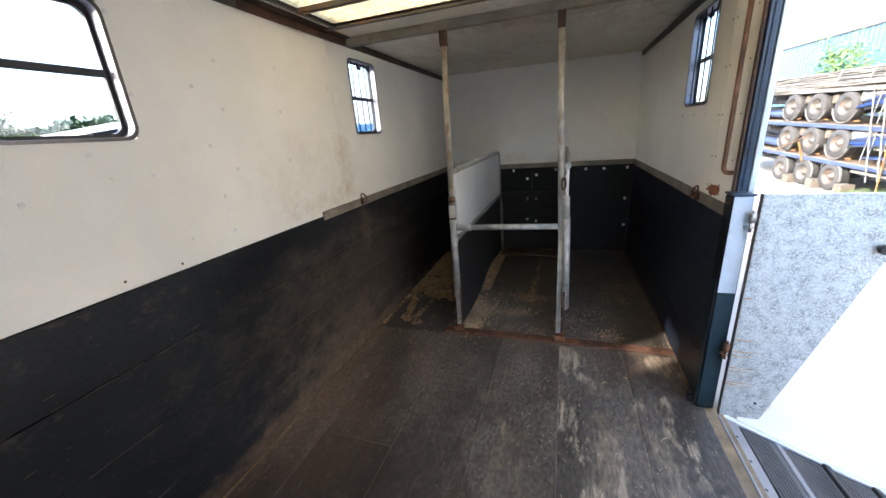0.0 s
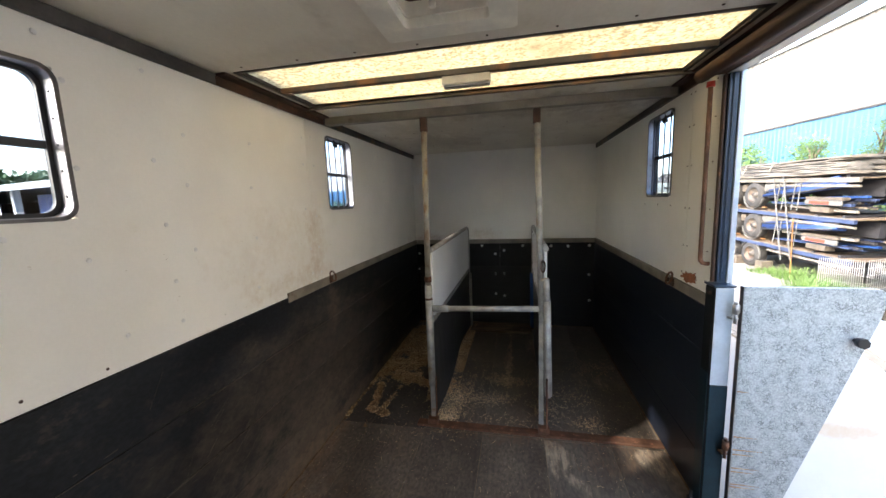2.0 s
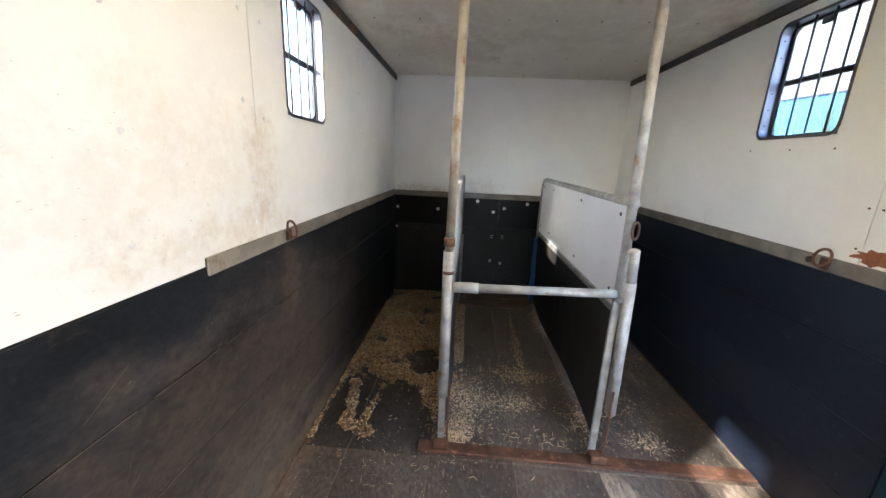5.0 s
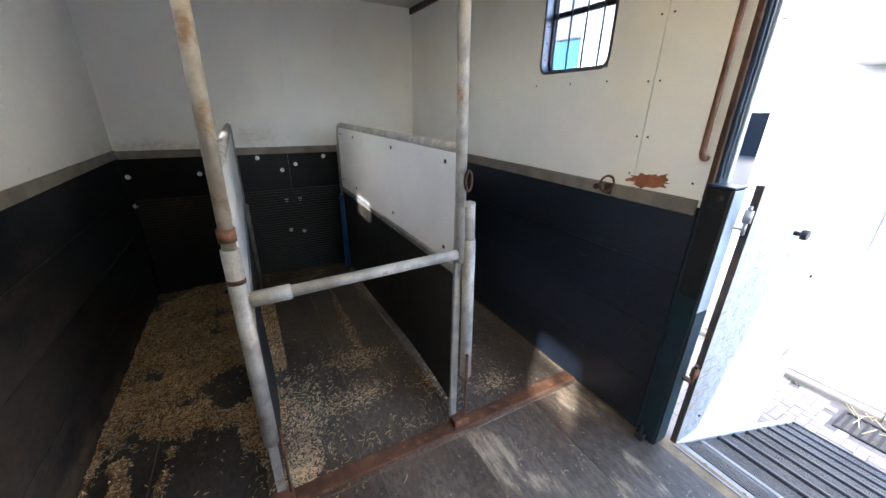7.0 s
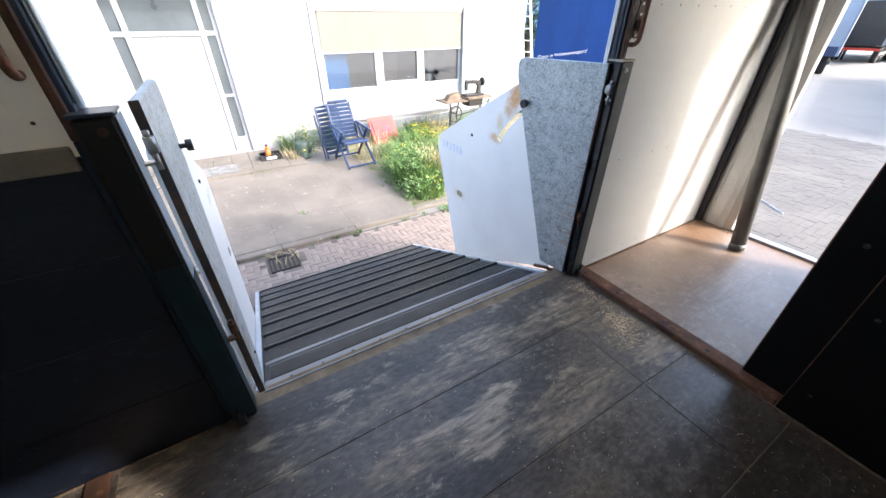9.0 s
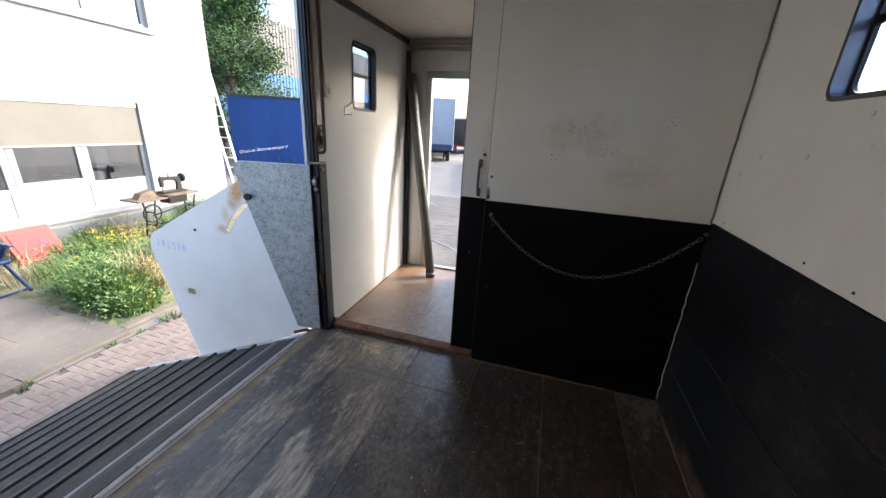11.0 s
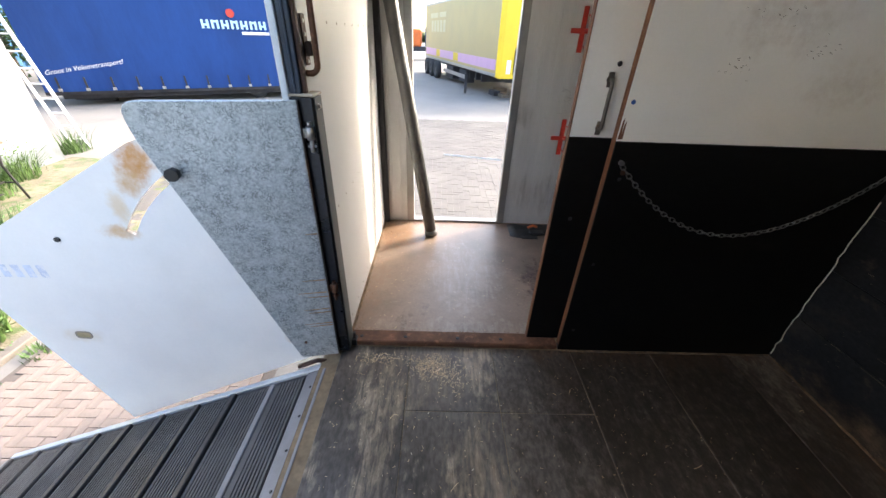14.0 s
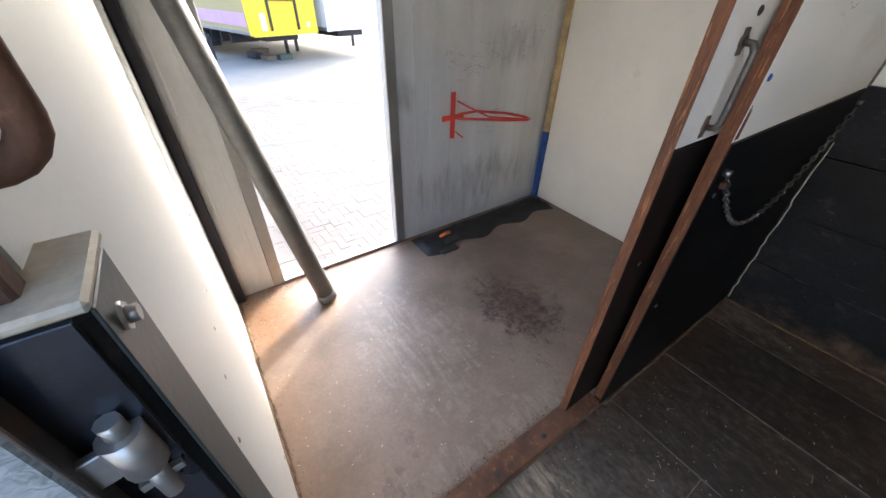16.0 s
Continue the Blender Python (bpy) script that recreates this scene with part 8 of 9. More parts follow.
# three flat trailers stacked on one another
A0, AD = Vector((8.15, 15.5, 0)), Vector((0.07, -1.0, 0)).normalized()
AN = Vector((AD.y, -AD.x, 0))
U0, U1, RISE, SAG = -6.5, 4.7, 1.05, -0.042
def st(u, v, z):
    p = A0 + AD * u - AN * v
    return (p.x, p.y, z)
def bundle(name, parent, p, q, hw, th, material, seed, n_=13):
    """A loose roll of sheeting between two points."""
    rq = random.Random(seed)
    b = B()
    rows_ = []
    for i in range(n_):
        c = Vector(p).lerp(Vector(q), i / (n_ - 1)) + Vector((rq.uniform(-0.03, 0.03), 0, rq.uniform(-0.02, 0.02)))
        w_, t_ = hw * rq.uniform(0.85, 1.1), th * rq.uniform(0.75, 1.12)
        rows_.append([b.verts.new(c + AN * (w_ * math.cos(q_)) + Vector((0, 0, t_ * math.sin(q_)))) for q_ in (2 * math.pi * k / 10 for k in range(10))])
    for A_, C_ in zip(rows_, rows_[1:]):
        for k in range(10):
            b.faces.new((A_[k], C_[k], C_[(k + 1) % 10], A_[(k + 1) % 10])).smooth = True
    b.faces.new(rows_[0]); b.faces.new(rows_[-1][::-1])
    bmesh.ops.recalc_face_normals(b, faces=b.faces[:])
    return part(name, b, material, parent)
TARPPALE = mat("pale_folded_tarp", (0.125, 0.118, 0.108), 0.7, var=0.35, scale=2.5, fine=14, bump=0.5, bdist=0.03)
MUDPALE = mat("pale_mudguard_plastic", (0.11, 0.108, 0.102), 0.6, var=0.15, scale=4, fine=30, bump=0.1)
BLOCKW = mat("pale_timber_block", (0.085, 0.07, 0.054), 0.8, var=0.25, scale=8, fine=70, bump=0.3)
ORANGEWEB = mat("orange_webbing", (0.20, 0.085, 0.02), 0.7, var=0.15, scale=8, fine=60)
RODBLUE = mat("blue_painted_stanchion", (0.012, 0.045, 0.17), 0.45, var=0.25, scale=3, fine=30, bump=0.1)
for lv in range(3):
    zb = G - 0.012 + RISE * lv
    sag = SAG if lv else 0.0
    t = thing("flatbed_trailer", st(0, 1.2, zb), ("flat blue trailer standing on the ground under two others", "flat blue trailer stacked on another trailer", "flat trailer on top of the stack, loaded with folded tarps")[lv], "trailer", "stacked trailers")
    def bar(u0, v0, z0, u1, v1, z1, w, h, bev=0.0, k=SAG):
        b = B(); obox(b, st(u0, v0, zb + z0 + k * u0), st(u1, v1, zb + z1 + k * u1), w, h, bev); return b
    for v in (0.04, 2.42):
        part("side_rail", bar(U0, v, 0.90, U1, v, 0.90, 0.08, 0.105, 0.008), CHASBLUE if lv < 2 else TARPGREY, t)
        part("rail_lip", bar(U0, v - 0.02 if v < 1 else v + 0.02, 0.965, U1, v - 0.02 if v < 1 else v + 0.02, 0.965, 0.05, 0.018), MUDPALE, t, "pale worn upper lip")
    part("deck", bar(U0, 1.23, 0.955, U1, 1.23, 0.955, 2.26, 0.03), WOODW, t)
    for v in (0.75, 1.7):
        part("chassis_beam", bar(U0 + 0.2, v, 0.68, U1 - 0.1, v, 0.68, 0.14, 0.42), DARKSTEEL, t)
    for u in (-5.6, -4.6, -3.6, -2.6, 1.9, 2.7, 3.5, 4.3):
        part("cross_member", bar(u, 0.1, 0.80, u, 2.35, 0.80, 0.08, 0.12, 0, 0), DARKSTEEL, t)
    for k, u in enumerate((-1.29, -0.07, 1.15)):
        u -= 0.05 * (lv == 2)
        zw = zb + 0.43 + sag * u
        for v in (0.16, 2.28):
            wheel(t, st(u, v, zw), AN, 0.425, 0.30)
        b = B(); obox(b, st(u, 0.3, zw), st(u, 2.2, zw), 0.12, 0.12); part("axle", b, DARKSTEEL, t)
        b = B()
        a0, a1 = ((-15, 150), (185, 345))[lv > 0]
        arch = [(u + 0.465 * math.cos(radians(a0 + (a1 - a0) * i / 12)), 0.465 * math.sin(radians(a0 + (a1 - a0) * i / 12))) for i in range(13)]
        for (ua, za), (ub, zc) in zip(arch, arch[1:]):
            obox(b, st(ua, 0.03, zw + za), st(ub, 0.03, zw + zc), 0.05, 0.022)
        part("mudguard_edge", b, MUDPALE, t)
        b = B()
        if lv == 0:
            obox(b, st(u + 0.50, 0.05, zb + 0.15), st(u + 0.80, 0.05, zb + 0.15), 0.34, 0.28, 0.01); part("timber_block", b, BLOCKW, t)
        else:
            obox(b, st(u + 0.42, 0.35, zw + 0.18), st(u + 0.66, 0.35, zw + 0.20), 0.4, 0.26, 0.03); part("mudguard_flap", b, MUDPALE if k == 2 else BLOCKW, t)
            b = B(); obox(b, st(u + 0.48, 0.02, zb + 0.02 + sag * u), st(u + 0.66, 0.02, zb + 0.02 + sag * u), 0.04, 0.03); part("side_marker", b, ORANGEWEB, t, "orange side marker lamp")
    if lv:
        zr = zb + sag * 2
        b = B(); obox(b, st(1.45, 0.25, zb + 0.62), st(2.25, 0.25, zb + 0.60), 0.3, 0.28, 0.03); part("storage_box", b, MUDPALE, t, "pale plastic box behind the last wheel")
        for k in range(18):
            rq = random.Random(70 + lv * 20 + k)
            u0, v, dz = 1.55 + rq.uniform(-0.1, 0.25), 0.06 + 0.08 * (k % 3), 0.045 * (k // 3)
            b = B(); tube(b, [st(u0, v, zb + 0.36 + dz + sag * u0), st(4.25 + rq.uniform(-0.2, 0.15), v, zb + 0.58 + dz + rq.uniform(-0.03, 0.03) + sag * 4.2 * (lv == 1) * 0.6)], 0.034, 6)
            part("folded_stanchion", b, RODBLUE if k % 4 else DARKSTEEL, t)
        for k, u in enumerate((2.25, 2.84)):
            b = B()
            zc = zb + 0.50 + 0.05 * (u - 2)
            for a_ in (0, 1):
                obox(b, st(u + 0.18 * a_, 0.02, zc + 0.28), st(u - 0.12 + 0.22 * a_, 0.02, zb - 0.10), 0.008, 0.035)
            part("lashing_strap", b, MUDPALE, t, "pale lashing strap")
        part("end_light_board", bar(3.2, 0.03, 0.30, 4.3, 0.03, 0.30, 0.04, 0.13, 0.01), MUDPALE, t)
        part("tail_light", bar(3.35, 0.008, 0.30, 3.95, 0.008, 0.30, 0.02, 0.075), REDPAINT, t, "red tail light")
        part("timber_block", bar(3.1, 0.2, 0.40, 4.2, 0.2, 0.41, 0.2, 0.07), BLOCKW, t)
        part("timber_block", bar(3.3, 0.2, 0.10, 3.9, 0.2, 0.10, 0.25, 0.14), BLOCKW, t)
        for k in range(6):
            bundle("rolled_sheet", t, st(U0 + 0.3, 0.4 + 0.35 * k, zb + 0.20 - SAG * 5), st(-1.9, 0.4 + 0.35 * k, zb + 0.16 + 0.08), 0.20, 0.15, (CHASBLUE, DARKSTEEL, TARPGREY)[k % 3], 300 + 10 * lv + k)
        rq = random.Random(510 + lv)
        for k in range(26):
            u0, v, z0 = 1.8 + rq.uniform(0, 1.6), 0.16 + 0.07 * k, 0.06 + rq.uniform(0, 0.34)
            part("stacked_batten", bar(u0, v, z0, 4.65 - rq.uniform(0, 0.6), v, z0 + rq.uniform(-0.03, 0.16), 0.09, rq.uniform(0.03, 0.07)), (CHASBLUE, TARPGREY, DARKSTEEL, RODBLUE, BLOCKW)[k % 5], t)
    part("lower_rail", bar(1.9, 0.05, 0.76, U1, 0.05, 0.76, 0.05, 0.06), TARPGREY, t)
tp = thing("folded_tarps", st(0, 1.2, G + 3 * RISE), "pile of pale folded tarps on the top trailer", "tarp")
rnd = random.Random(77)
for k in range(8):
    z = G + 3 * RISE - 0.02 + 0.058 * k
    for v in (0.22 + 0.03 * k, 0.85, 1.5):
        ua, ub = U0 + rnd.uniform(0, 0.6), U1 - rnd.uniform(0.0, 0.5) - 0.05 * k
        bundle("tarp", tp, st(ua, v, z - SAG * 2), st(ub, v, z + SAG * ub * 0.75), 0.28 + rnd.uniform(0, 0.05), 0.045, TARPPALE if (k + int(v * 3)) % 4 else TARPGREY, 400 + k * 3 + int(v * 2), 17)
for u in (0.7, 1.9):
    b = B(); obox(b, st(u, -0.10, G + 3.18), st(u + 0.12, -0.06, G + 3.5), 0.012, 0.04); part("knotted_tie", b, TARPGREY, tp, "knotted grey tie")
st_ = thing("lashing_strap", st(-0.5, -0.06, G), "orange lashing strap slung over the wheels", "strap", "lashing straps")
b = B(); obox(b, st(-1.75, -0.08, G + 1.0), st(-0.05, -0.12, G + 1.60), 0.045, 0.012); obox(b, st(-0.35, -0.10, G + 1.42), st(-0.05, -0.05, G + 0.78), 0.06, 0.012); part("webbing", b, ORANGEWEB, st_)
for ua, za, ub, zc, m_s, lb in ((2.06, 2.98, 2.65, 0.45, MUDPALE, "pale"), (2.45, 3.02, 3.0, 0.5, MUDPALE, "grey"), (2.95, 1.75, 3.05, 0.06, ORANGEWEB, "orange")):
    s2 = thing("lashing_strap", st(ua, -0.05, G), lb + " lashing strap hanging down the stack of trailers", "strap", "lashing straps")
    b = B(); obox(b, st(ua, -0.06, G + za), st(ub, -0.08, G + zc), 0.012, 0.045); part("webbing", b, m_s, s2)
blades("weeds", [st(2.3, -0.2, gz)[:2] + (gz, 0.5, 0.16, 350), st(3.2, -0.1, gz)[:2] + (gz, 0.5, 0.36, 450), st(4.2, -0.3, gz)[:2] + (gz, 0.6, 0.25, 350)], GREENM, 48, "green weeds at the foot of the stacked trailers", "weeds")

# mesh fence and loose tyre near the corner of the house
mf = thing("mesh_fence", (7.7, 10.3, G), "low grey wire mesh fence panels", "fence")
for (xa, ya), (xb, yb) in (((7.4, 10.2), (8.0, 9.75)), ((8.0, 9.75), (9.6, 10.6))):
    b = B()
    n_ = 22
    for i in range(n_ + 1):
        x, y = xa + (xb - xa) * i / n_, ya + (yb - ya) * i / n_
        tube(b, [(x, y, G - 0.01), (x, y, G + 0.95)], 0.005, 4)
    for k in range(6):
        tube(b, [(xa, ya, G + 0.05 + 0.18 * k), (xb, yb, G + 0.05 + 0.18 * k)], 0.005, 4)
    part("mesh_panel", b, ALU, mf)
lt = thing("loose_tyre", (6.95, 7.6, G), "old truck tyre leaning by the corner of the house", "tyre")
wheel(lt, (6.95, 7.6, G + 0.40), (0.75, 0.45, 0.55), 0.5, 0.26)
b = B(); box(b, 6.6, 6.6, G - 0.0115, 7.4, 6.75, G + 0.05, 0.01); solo("yellow_strap", b, YELLOWBOX, "yellow strap end lying by the tyre", "strap")

def plate(q, u0, u1, v0, v1, z0, z1):
    """A flat board in a vehicle's own frame q(u, v, z)."""
    b = B()
    c = [b.verts.new(q(u, v, z)) for u in (u0, u1) for v in (v0, v1) for z in (z0, z1)]
    fs_ = [b.faces.new([c[i] for i in f]) for f in ((0, 1, 3, 2), (4, 6, 7, 5), (0, 4, 5, 1), (2, 3, 7, 6), (0, 2, 6, 4), (1, 5, 7, 3))]
    bmesh.ops.recalc_face_normals(b, faces=fs_)
    return b

# blue curtain-sided trailer
C0, CD = Vector((13.15, -10.72, 0)), Vector((-0.876, -0.482, 0)).normalized()
CN = Vector((-CD.y, CD.x, 0))
if CN.y < 0:
    CN = -CN
def ct(u, v, z):
    p = C0 + CD * u - CN * v
    return (p.x, p.y, z)
ctr = thing("curtain_trailer", ct(5, 1.2, G), "blue curtain-sided trailer with white script lettering", "trailer")
TL, TZ0, TZ1 = 8.2, -0.52, 2.33
vs, fs = [], []
nu, nv = 110, 14
for i in range(nu + 1):
    for j in range(nv + 1):
        u, z = TL * i / nu, TZ0 + (TZ1 - TZ0) * j / nv
        rip = 0.012 * math.sin(u * 4.2) * (1 - j / nv) + 0.02 * noise.noise(Vector((u * 1.3, z * 0.6, 0))) + (0.03 * noise.noise(Vector((u * 6, z * 6, 4))) if j < 3 else 0)
        vs.append(ct(u, -rip, z))
for i in range(nu):
    for j in range(nv):
        k = i * (nv + 1) + j
        fs.append((k, k + nv + 1, k + nv + 2, k + 1))
me = bpy.data.meshes.new("curtain")
me.from_pydata(vs, [], fs)
me.materials.append(CURTAIN)
me.polygons.foreach_set("use_smooth", [True] * len(fs))
cu = new("curtain", me)
cu.parent = ctr
cu.matrix_parent_inverse = ctr.matrix_basis.inverted()
b = B(); prism(b, [ct(0, 0.05, 0)[:2], ct(TL, 0.05, 0)[:2], ct(TL, 2.45, 0)[:2], ct(0, 2.45, 0)[:2]], "z", TZ0, TZ1); part("body", b, CURTAIN, ctr)
b = B(); obox(b, ct(-0.02, 0.02, TZ1 + 0.03), ct(TL, 0.02, TZ1 + 0.03), 0.12, 0.09, 0.01); part("top_rail", b, DARKSTEEL, ctr)
b = B(); obox(b, ct(-0.02, 0.10, TZ0 - 0.05), ct(TL, 0.10, TZ0 - 0.05), 0.14, 0.12, 0.01); part("bottom_rail", b, DARKSTEEL, ctr)
b = B(); obox(b, ct(0.3, 1.2, TZ0 - 0.15), ct(TL - 0.3, 1.2, TZ0 - 0.15), 1.9, 0.2); part("chassis", b, DARKSTEEL, ctr)
for k in range(12):
    b = B(); u = 0.4 + 0.68 * k
    obox(b, ct(u, -0.03, TZ0 + 0.42), ct(u, -0.05, TZ0 - 0.02), 0.05, 0.02); part("strap", b, BLACKPL, ctr)
    part("buckle", plate(lambda a_, b_, c_: ct(a_, -b_, c_), u - 0.05, u + 0.05, 0.05, 0.075, TZ0 + 0.02, TZ0 + 0.10), GALV, ctr)
for u in (6.1, 7.4):
    wheel(ctr, ct(u, 0.4, G + 0.40), CN, 0.41, 0.25)
b = B(); obox(b, ct(0.9, 1.2, G - 0.012), ct(0.9, 1.2, TZ0 - 0.2), 1.4, 0.15); part("landing_leg", b, DARKSTEEL, ctr)
cur = bpy.data.curves.new("lettering", "FONT")
cur.body = "Groot in Volumetransport!"
cur.size, cur.extrude, cur.shear, cur.align_x = 0.185, 0.002, 0.35, "LEFT"
let = new("lettering", cur)
let.data.materials.append(WHITEPAINT)
mx_ = Matrix((( CD.x, 0, CN.x, 0), (CD.y, 0, CN.y, 0), (0, 1, 0, 0), (0, 0, 0, 1)))
let.parent = ctr
p = ct(0.22, -0.07, -0.03)
let.matrix_parent_inverse = ctr.matrix_basis.inverted()
let.matrix_basis = Matrix.Translation(p) @ mx_ @ pose(0, 0, 0, 0, 0, 9)
PALEPRINT = mat("pale_blue_print", (0.45, 0.70, 0.84), 0.5, var=0.03)
def cq(u, v, z):
    return ct(u, -v, z)
for k in range(7):
    u = 4.75 + 0.30 * k
    part("logo_bar", plate(cq, u, u + 0.075, 0.03, 0.05, 1.36, 1.62), PALEPRINT, ctr)
    part("logo_bar", plate(cq, u + 0.155, u + 0.23, 0.03, 0.05, 1.36, 1.62), PALEPRINT, ctr)
    part("logo_bar", plate(cq, u + 0.075, u + 0.155, 0.03, 0.05, 1.44 + 0.10 * (k % 2), 1.50 + 0.10 * (k % 2)), PALEPRINT, ctr)
part("logo_bar", plate(cq, 5.95, 6.85, 0.03, 0.05, 1.20, 1.29), WHITEPAINT, ctr)
b = B(); tube(b, [ct(5.7, -0.045, 1.83), ct(5.7, -0.055, 1.83)], 0.13, 16); part("logo_disc", b, REDPAINT, ctr)

# yellow and beige box trailer behind the horse box
def box_trailer(c0, d, length, width, z0, z1, side_mat, end_mat, label, name="box_trailer", wheels=(9.0, 10.3, 11.6), stripe=None, leg=2.6):
    c0, d = Vector((*c0, 0)), Vector((*d, 0)).normalized()
    n_ = Vector((-d.y, d.x, 0))
    def q(u, v, z):
        p = c0 + d * u + n_ * v
        return (p.x, p.y, z)
    t = thing(name, q(length / 2, width / 2, G), label, "trailer")
    def bar(a, c, w, h, bev=0.0):
        b = B(); obox(b, a, c, w, h, bev); return b
    zm = (z0 + z1) / 2
    part("body", bar(q(0.03, width / 2, zm), q(length, width / 2, zm), width, z1 - z0, 0.03), side_mat, t)
    part("front_panel", bar(q(-0.02, width / 2, zm), q(0.028, width / 2, zm), width - 0.02, z1 - z0 - 0.04, 0.01), end_mat, t)
    part("top_rail", bar(q(0, 0.0, z1 - 0.05), q(length, 0.0, z1 - 0.05), 0.05, 0.10), ALU, t)
    part("bottom_rail", bar(q(0, 0.0, z0 + 0.06), q(length, 0.0, z0 + 0.06), 0.06, 0.12), ALU, t)
    part("corner_post", bar(q(0.02, -0.01, z0), q(0.02, -0.01, z1), 0.22, 0.07), end_mat, t)
    part("chassis", bar(q(0.4, width / 2, z0 - 0.12), q(length - 0.3, width / 2, z0 - 0.12), width * 0.5, 0.24), DARKSTEEL, t)
    for u in wheels:
        for v in (0.25, width - 0.25):
            wheel(t, q(u, v, G + 0.49), n_)
    for v in (0.5, width - 0.5):
        part("landing_leg", bar(q(leg, v, G - 0.012), q(leg, v, z0 - 0.1), 0.12, 0.12), DARKSTEEL, t)
    part("side_guard", bar(q(leg + 1.5, 0.05, G + 0.55), q(wheels[0] - 0.8, 0.05, G + 0.55), 0.03, 0.18), ALU, t)
    return t, q

PALEYELLOW = mat("pale_yellow_print", (0.55, 0.48, 0.26), 0.5, var=0.05, scale=2, fine=20, bump=0.0)
yt, q = box_trailer((-1.60, -14.9), (0.262, -0.965), 13.4, -2.5, -0.02, 3.1, BEIGEBOX, YELLOWBOX, "yellow and beige box trailer parked on the yard")
part("stripe", plate(q, 0.35, 13.2, 0.0, 0.012, 0.22, 0.62), PINKM, yt, "pink stripe")
for u in (5.6, 9.4):
    part("stripe_block", plate(q, u, u + 0.9, 0.0121, 0.016, 0.23, 0.61), YELLOWBOX, yt)
for k in range(5):
    u = 8.3 + 0.72 * k
    part("logo_bar", plate(q, u, u + 0.5, 0.0, 0.012, 1.55, 2.15), PALEYELLOW, yt)
for u, w_ in ((8.2, 1.5), (10.0, 1.9)):
    part("logo_bar", plate(q, u, u + w_, 0.0, 0.012, 2.3, 2.55), PALEYELLOW, yt)
part("front_post", plate(q, -0.03, 0.10, -2.5, -2.36, -0.02, 3.1), YELLOWBOX, yt)
for v in (-1.75, -0.72):
    part("coupling_frame", plate(q, -0.075, -0.021, v, v + 0.07, 0.10, 1.05), BLACKPL, yt, "black coupling frame")
part("coupling_frame", plate(q, -0.075, -0.021, -1.68, -0.72, 0.97, 1.05), BLACKPL, yt, "black coupling frame")
part("coupling_box", plate(q, -0.11, -0.076, -1.55, -0.85, 0.99, 1.13), BLACKPL, yt)
part("notice_plate", plate(q, -0.034, -0.021, -0.52, -0.34, 0.12, 0.62), WHITEPAINT, yt)
part("notice_plate", plate(q, -0.034, -0.021, -2.2, -2.08, 0.15, 0.32), WHITEPAINT, yt)
part("lower_edge", plate(q, -0.035, 0.12, -2.5, 0.0, -0.06, 0.05), YELLOWBOX, yt)
for u in (2.2, 3.0, 3.9):
    part("chassis_cross", plate(q, u, u + 0.12, -2.3, -0.15, -0.42, -0.10), DARKSTEEL, yt)
part("tool_box", plate(q, 4.3, 5.5, -0.55, -0.08, -0.70, -0.12), DARKSTEEL, yt)
part("pallet_box", plate(q, 6.6, 8.0, -0.5, -0.06, -0.75, -0.12), DARKSTEEL, yt)
# bits lying under the parked trailer
for k, (u, v, w_, l_) in enumerate(((1.0, -1.1, 0.35, 0.5), (0.8, -1.7, 0.5, 0.3), (1.6, -0.9, 0.3, 0.7), (2.4, -1.6, 0.6, 0.4))):
    solo("timber_block", plate(q, u, u + l_, v, v + w_, G - 0.012, G + 0.14 + 0.03 * k), (WOODW, GREENPL, DARKSTEEL, WOODW)[k], "dark timber block lying under the trailer", "timber", "blocks under the trailer")
wt, q2 = box_trailer((-4.45, -15.4), (0.262, -0.965), 13.4, -2.5, -0.02, 3.1, WHITEPAINT, WHITEPAINT, "white box trailer parked beside the yellow one")
# far row on the yard
TRAILERPALE = mat("pale_trailer_paint", (0.30, 0.33, 0.37), 0.45, var=0.08, scale=0.8, fine=14, bump=0.0)
ft, q3 = box_trailer((7.6, -34.0), (0.10, -0.99), 10.0, 2.5, 0.0, 2.45, TRAILERPALE, BLACKPL, "white box trailer with a dark open end far across the yard", wheels=(0.9, 2.2))
for a, c, w, h in (((-0.06, 0.06, 0.0), (-0.06, 0.06, 2.45), 0.12, 0.10), ((-0.06, 2.44, 0.0), (-0.06, 2.44, 2.45), 0.12, 0.10), ((-0.06, 0.0, 2.40), (-0.06, 2.5, 2.40), 0.10, 0.12)):
    b = B(); obox(b, q3(*a), q3(*c), w, h); part("door_frame", b, TRAILERPALE, ft)
b = B(); obox(b, q3(-0.08, 0.1, -0.18), q3(-0.08, 2.4, -0.18), 0.08, 0.14); part("light_board", b, REDPAINT, ft, "red and dark light board")
b = B(); prism(b, [q3(-0.05, -0.02, 0)[:2], q3(-0.05, -0.06, 0)[:2], q3(-1.15, -0.5, 0)[:2], q3(-1.15, -0.46, 0)[:2]], "z", 0.05, 2.4); part("rear_door", b, TRAILERPALE, ft, "white door folded back")
ft2, q4 = box_trailer((7.05, -24.5), (0.30, -0.95), 9.0, 2.5, -0.1, 3.5, TRAILERPALE, TRAILERPALE, "tall pale box trailer with a blue base across the yard", wheels=(0.9, 2.2, 6.0))
for a, c in (((-0.03, 0.0, 0.10), (-0.03, 2.5, 0.10)), ((0.0, -0.02, 0.10), (9.0, -0.02, 0.10))):
    b = B(); obox(b, q4(*a), q4(*c), 0.03, 0.42); part("skirt", b, CHASBLUE, ft2, "dark blue base band")
ll = thing("low_loader", (7.1, -37.5, G), "blue low loader with raised loading ramps", "trailer")
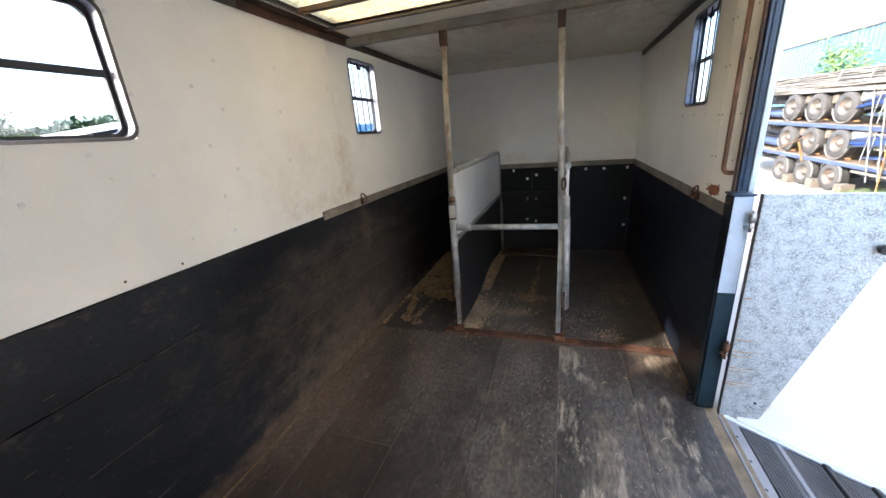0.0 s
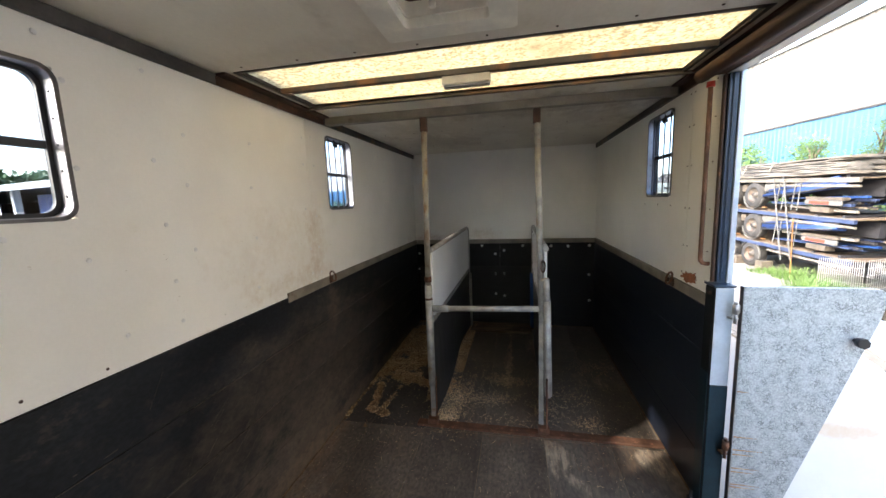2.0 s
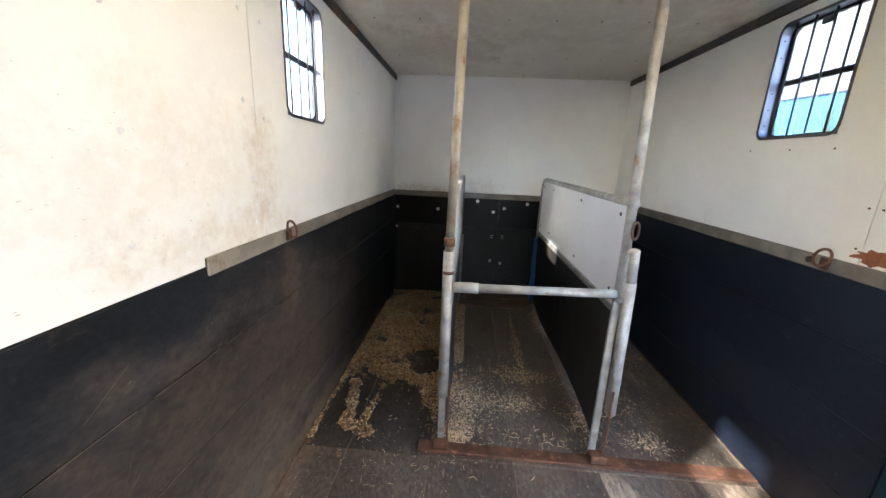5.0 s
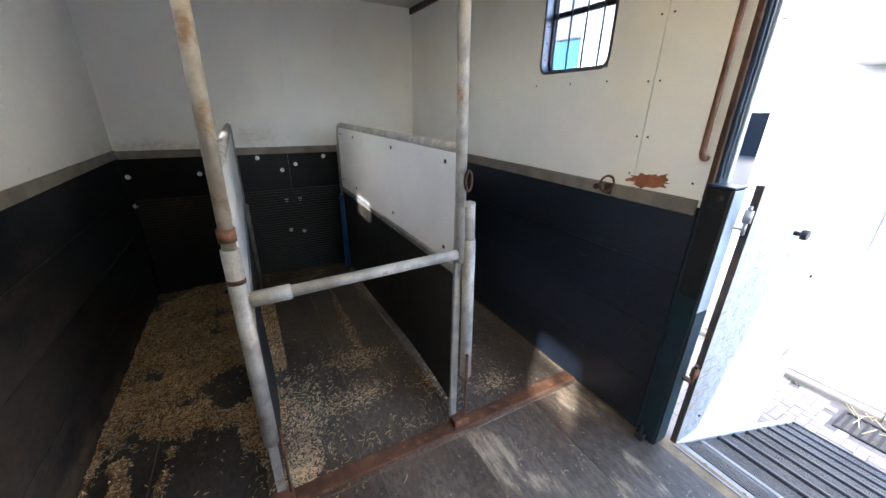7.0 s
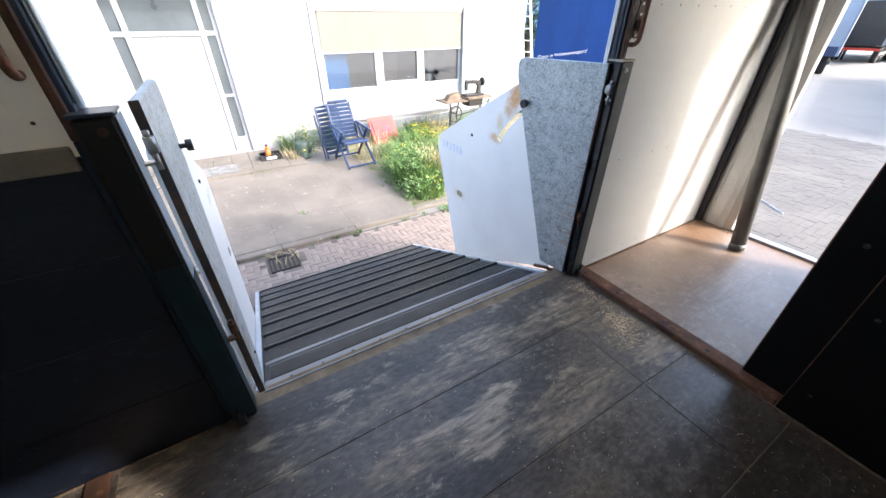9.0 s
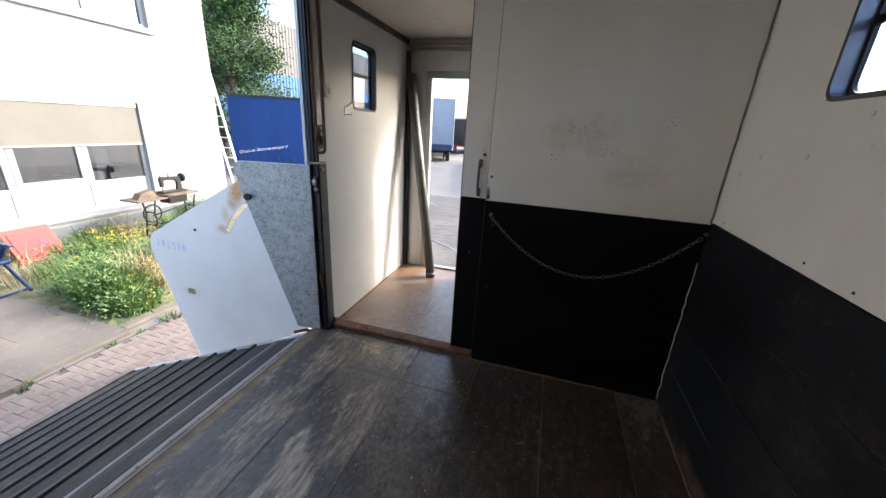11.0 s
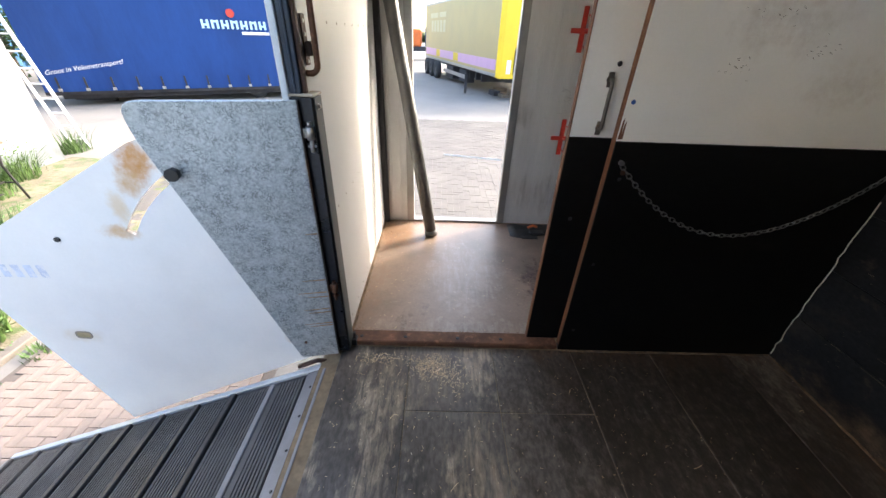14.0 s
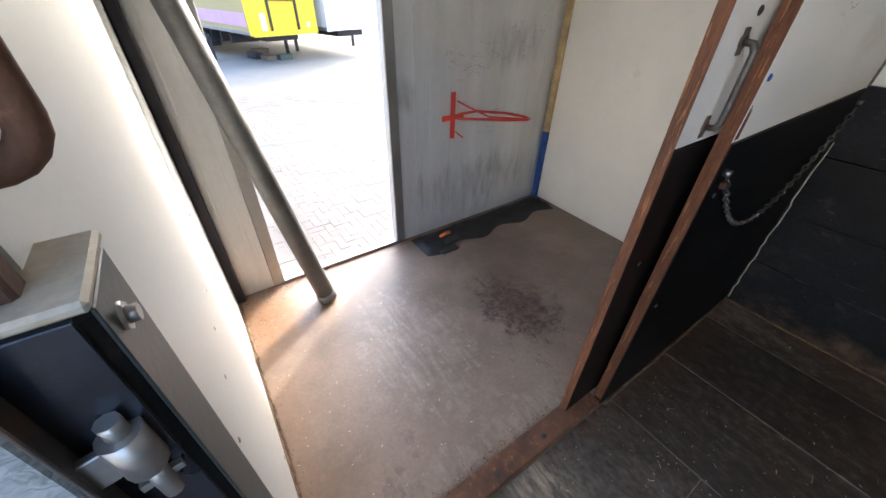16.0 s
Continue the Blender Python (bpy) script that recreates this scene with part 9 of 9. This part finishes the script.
b = B(); box(b, 5.95, -47.0, G + 0.5, 8.35, -37.3, G + 0.95, 0.03); part("deck", b, CHASBLUE, ll)
for x in (6.35, 7.95):
    b = B()
    for s in (-0.30, 0.30):
        obox(b, (x + s, -37.3, G + 0.8), (x + s, -37.0, G + 3.3), 0.09, 0.12)
    for k in range(9):
        obox(b, (x - 0.28, -37.25 + 0.03 * k, G + 1.0 + 0.26 * k), (x + 0.28, -37.25 + 0.03 * k, G + 1.0 + 0.26 * k), 0.06, 0.06)
    part("loading_ramp", b, BLUEPAINT, ll)
for x in (6.2, 8.1):
    for y in (-38.6, -39.9):
        wheel(ll, (x, y, G + 0.48), (1, 0, 0))
b = B(); box(b, 6.0, -37.28, G + 0.45, 6.5, -37.2, G + 0.7); box(b, 7.8, -37.28, G + 0.45, 8.3, -37.2, G + 0.7); part("light_board", b, ORANGEM, ll)
om = thing("orange_machine", (4.2, -40.5, G), "orange machine body on a dark flatbed far away", "machine")
b = B(); box(b, 2.9, -42.0, G + 1.2, 4.6, -39.9, G + 2.7, 0.1); part("body", b, ORANGEM, om)
b = B(); box(b, 0.8, -42.2, G + 0.8, 5.6, -39.8, G + 1.2, 0.03); part("flatbed", b, DARKSTEEL, om)
for x in (1.6, 4.9):
    wheel(om, (x, -39.9, G + 0.48), (0, 1, 0))
b = B(); box(b, 1.0, -41.9, G + 1.2, 2.5, -39.9, G + 2.9, 0.08); part("blue_cab", b, CHASBLUE, om)

# trailers seen through the side windows
fb = thing("far_building", (-50, 12, G), "low dark sheeted building beyond the shed", "building")
b = B(); prism(b, [(-50.0, 6.0), (-48.5, 15.6), (-54.0, 16.4), (-55.5, 6.8)], "z", G - 0.02, 4.6); part("wall", b, SHEDWALL, fb)
b = B(); prism(b, [(-49.7, 5.8), (-48.2, 15.8), (-54.3, 16.6), (-55.8, 6.6)], "z", 4.6, 4.85); part("roof", b, TARPGREY, fb)
sb, q6 = box_trailer((-16.3, 11.2), (-0.1, 0.99), 12.0, 2.5, 0.1, 2.55, CURTAIN, CURTAIN, "dark blue curtain trailer beside the horse box", wheels=(1.0, 2.3), leg=8.0)

# road marks on the yard
b = B()
for p, q_ in (((1.4, -4.9), (2.4, -5.6)), ((3.2, -9.0), (4.6, -10.8)), ((-0.7, -6.6), (0.6, -6.9)), ((-2.8, -8.3), (-1.3, -9.8))):
    obox(b, (*p, G - 0.0105), (*q_, G - 0.0105), 0.003, 0.06)
solo("road_marks", b, WHITEPAINT, "worn white parking lines on the yard", "road marking", kind="structure")

# ---- clay pavers beside the ramp and behind the box ----
pav = solo("pavement", box(B(), 2.0, -2.6, G - 0.2, 4.088, 3.2, G - 0.0115), mat("paver_sand", (0.12, 0.10, 0.083), 0.95, var=0.2, scale=6, fine=60, bump=0.4), "sandy bed under the clay pavers", "pavement", kind="structure")
PW = 0.072
pm = mesh_of("paver", box(B(), 0.0016 - PW, 0.0016 - PW / 2, -0.03, PW - 0.0016, PW / 2 - 0.0016, 0.0, 0.002), PAVER)
rnd = random.Random(88)
count = 0
rest_v, rest_f = [], []
for i in range(-14, 14):
    for j in range(-3, 78):
        x, y = 3.06 + PW * i, -2.3 + PW * j
        k = (i - j) % 4
        if k not in (0, 2):
            continue
        if k == 0:
            cx, cy, rot = x + PW / 2, y, 0
        else:
            cx, cy, rot = x, y - PW / 2, 90
        if not (2.1 < cx < 4.03 and -2.5 < cy < 3.1) or (3.62 < cx < 4.06 and 1.36 < cy < 1.80):
            continue
        if 1.4 < cx < 3.25 and 0.05 < cy < 1.95 and cx < 3.2:
            continue
        near = 3.1 < cx and -1.0 < cy < 2.3
        if near and count < 300:
            o = new("paver", pm)
            o.parent = pav
            o.matrix_basis = pose(cx, cy, G + rnd.uniform(-0.002, 0.003), rnd.uniform(-0.4, 0.4), rnd.uniform(-0.4, 0.4), rot + rnd.uniform(-1, 1))
            count += 1
        else:
            a, c = (PW - 0.0016, PW / 2 - 0.0016) if rot == 0 else (PW / 2 - 0.0016, PW - 0.0016)
            kk = len(rest_v)
            zt = G + rnd.uniform(-0.002, 0.003)
            rest_v += [(cx - a, cy - c, zt), (cx + a, cy - c, zt), (cx + a, cy + c, zt), (cx - a, cy + c, zt), (cx - a, cy - c, G - 0.02), (cx + a, cy - c, G - 0.02), (cx + a, cy + c, G - 0.02), (cx - a, cy + c, G - 0.02)]
            rest_f += [(kk, kk + 1, kk + 2, kk + 3)] + [(kk + p_, kk + 4 + p_, kk + 4 + (p_ + 1) % 4, kk + (p_ + 1) % 4) for p_ in range(4)]
soup("pavers", rest_v, rest_f, PAVER, pav, "clay pavers laid in herringbone")
yv, yf = [], []
for i in range(-34, 60):
    for j in range(-90, 0):
        x, y = 0.1 * i, -1.75 + 0.1 * j
        k = (i - j) % 4
        if k not in (0, 2):
            continue
        a, c, cx, cy = (0.0983, 0.0483, x + 0.05, y) if k == 0 else (0.0483, 0.0983, x, y - 0.05)
        kk = len(yv)
        zt = G - 0.004 + rnd.uniform(-0.002, 0.003)
        yv += [(cx - a, cy - c, zt), (cx + a, cy - c, zt), (cx + a, cy + c, zt), (cx - a, cy + c, zt), (cx - a, cy - c, G - 0.02), (cx + a, cy - c, G - 0.02), (cx + a, cy + c, G - 0.02), (cx - a, cy + c, G - 0.02)]
        yf += [(kk, kk + 1, kk + 2, kk + 3)] + [(kk + p_, kk + 4 + p_, kk + 4 + (p_ + 1) % 4, kk + (p_ + 1) % 4) for p_ in range(4)]
soup("yard_pavers", yv, yf, mat("grey_yard_paver", (0.125, 0.112, 0.098), 0.85, var=0.18, scale=1.2, fine=60, bump=0.35, bdist=0.005, piece=0.1, stain=(0.085, 0.075, 0.066), stain_at=0.60, stain_scale=0.8), ground, "pale pavers laid in herringbone behind the box")
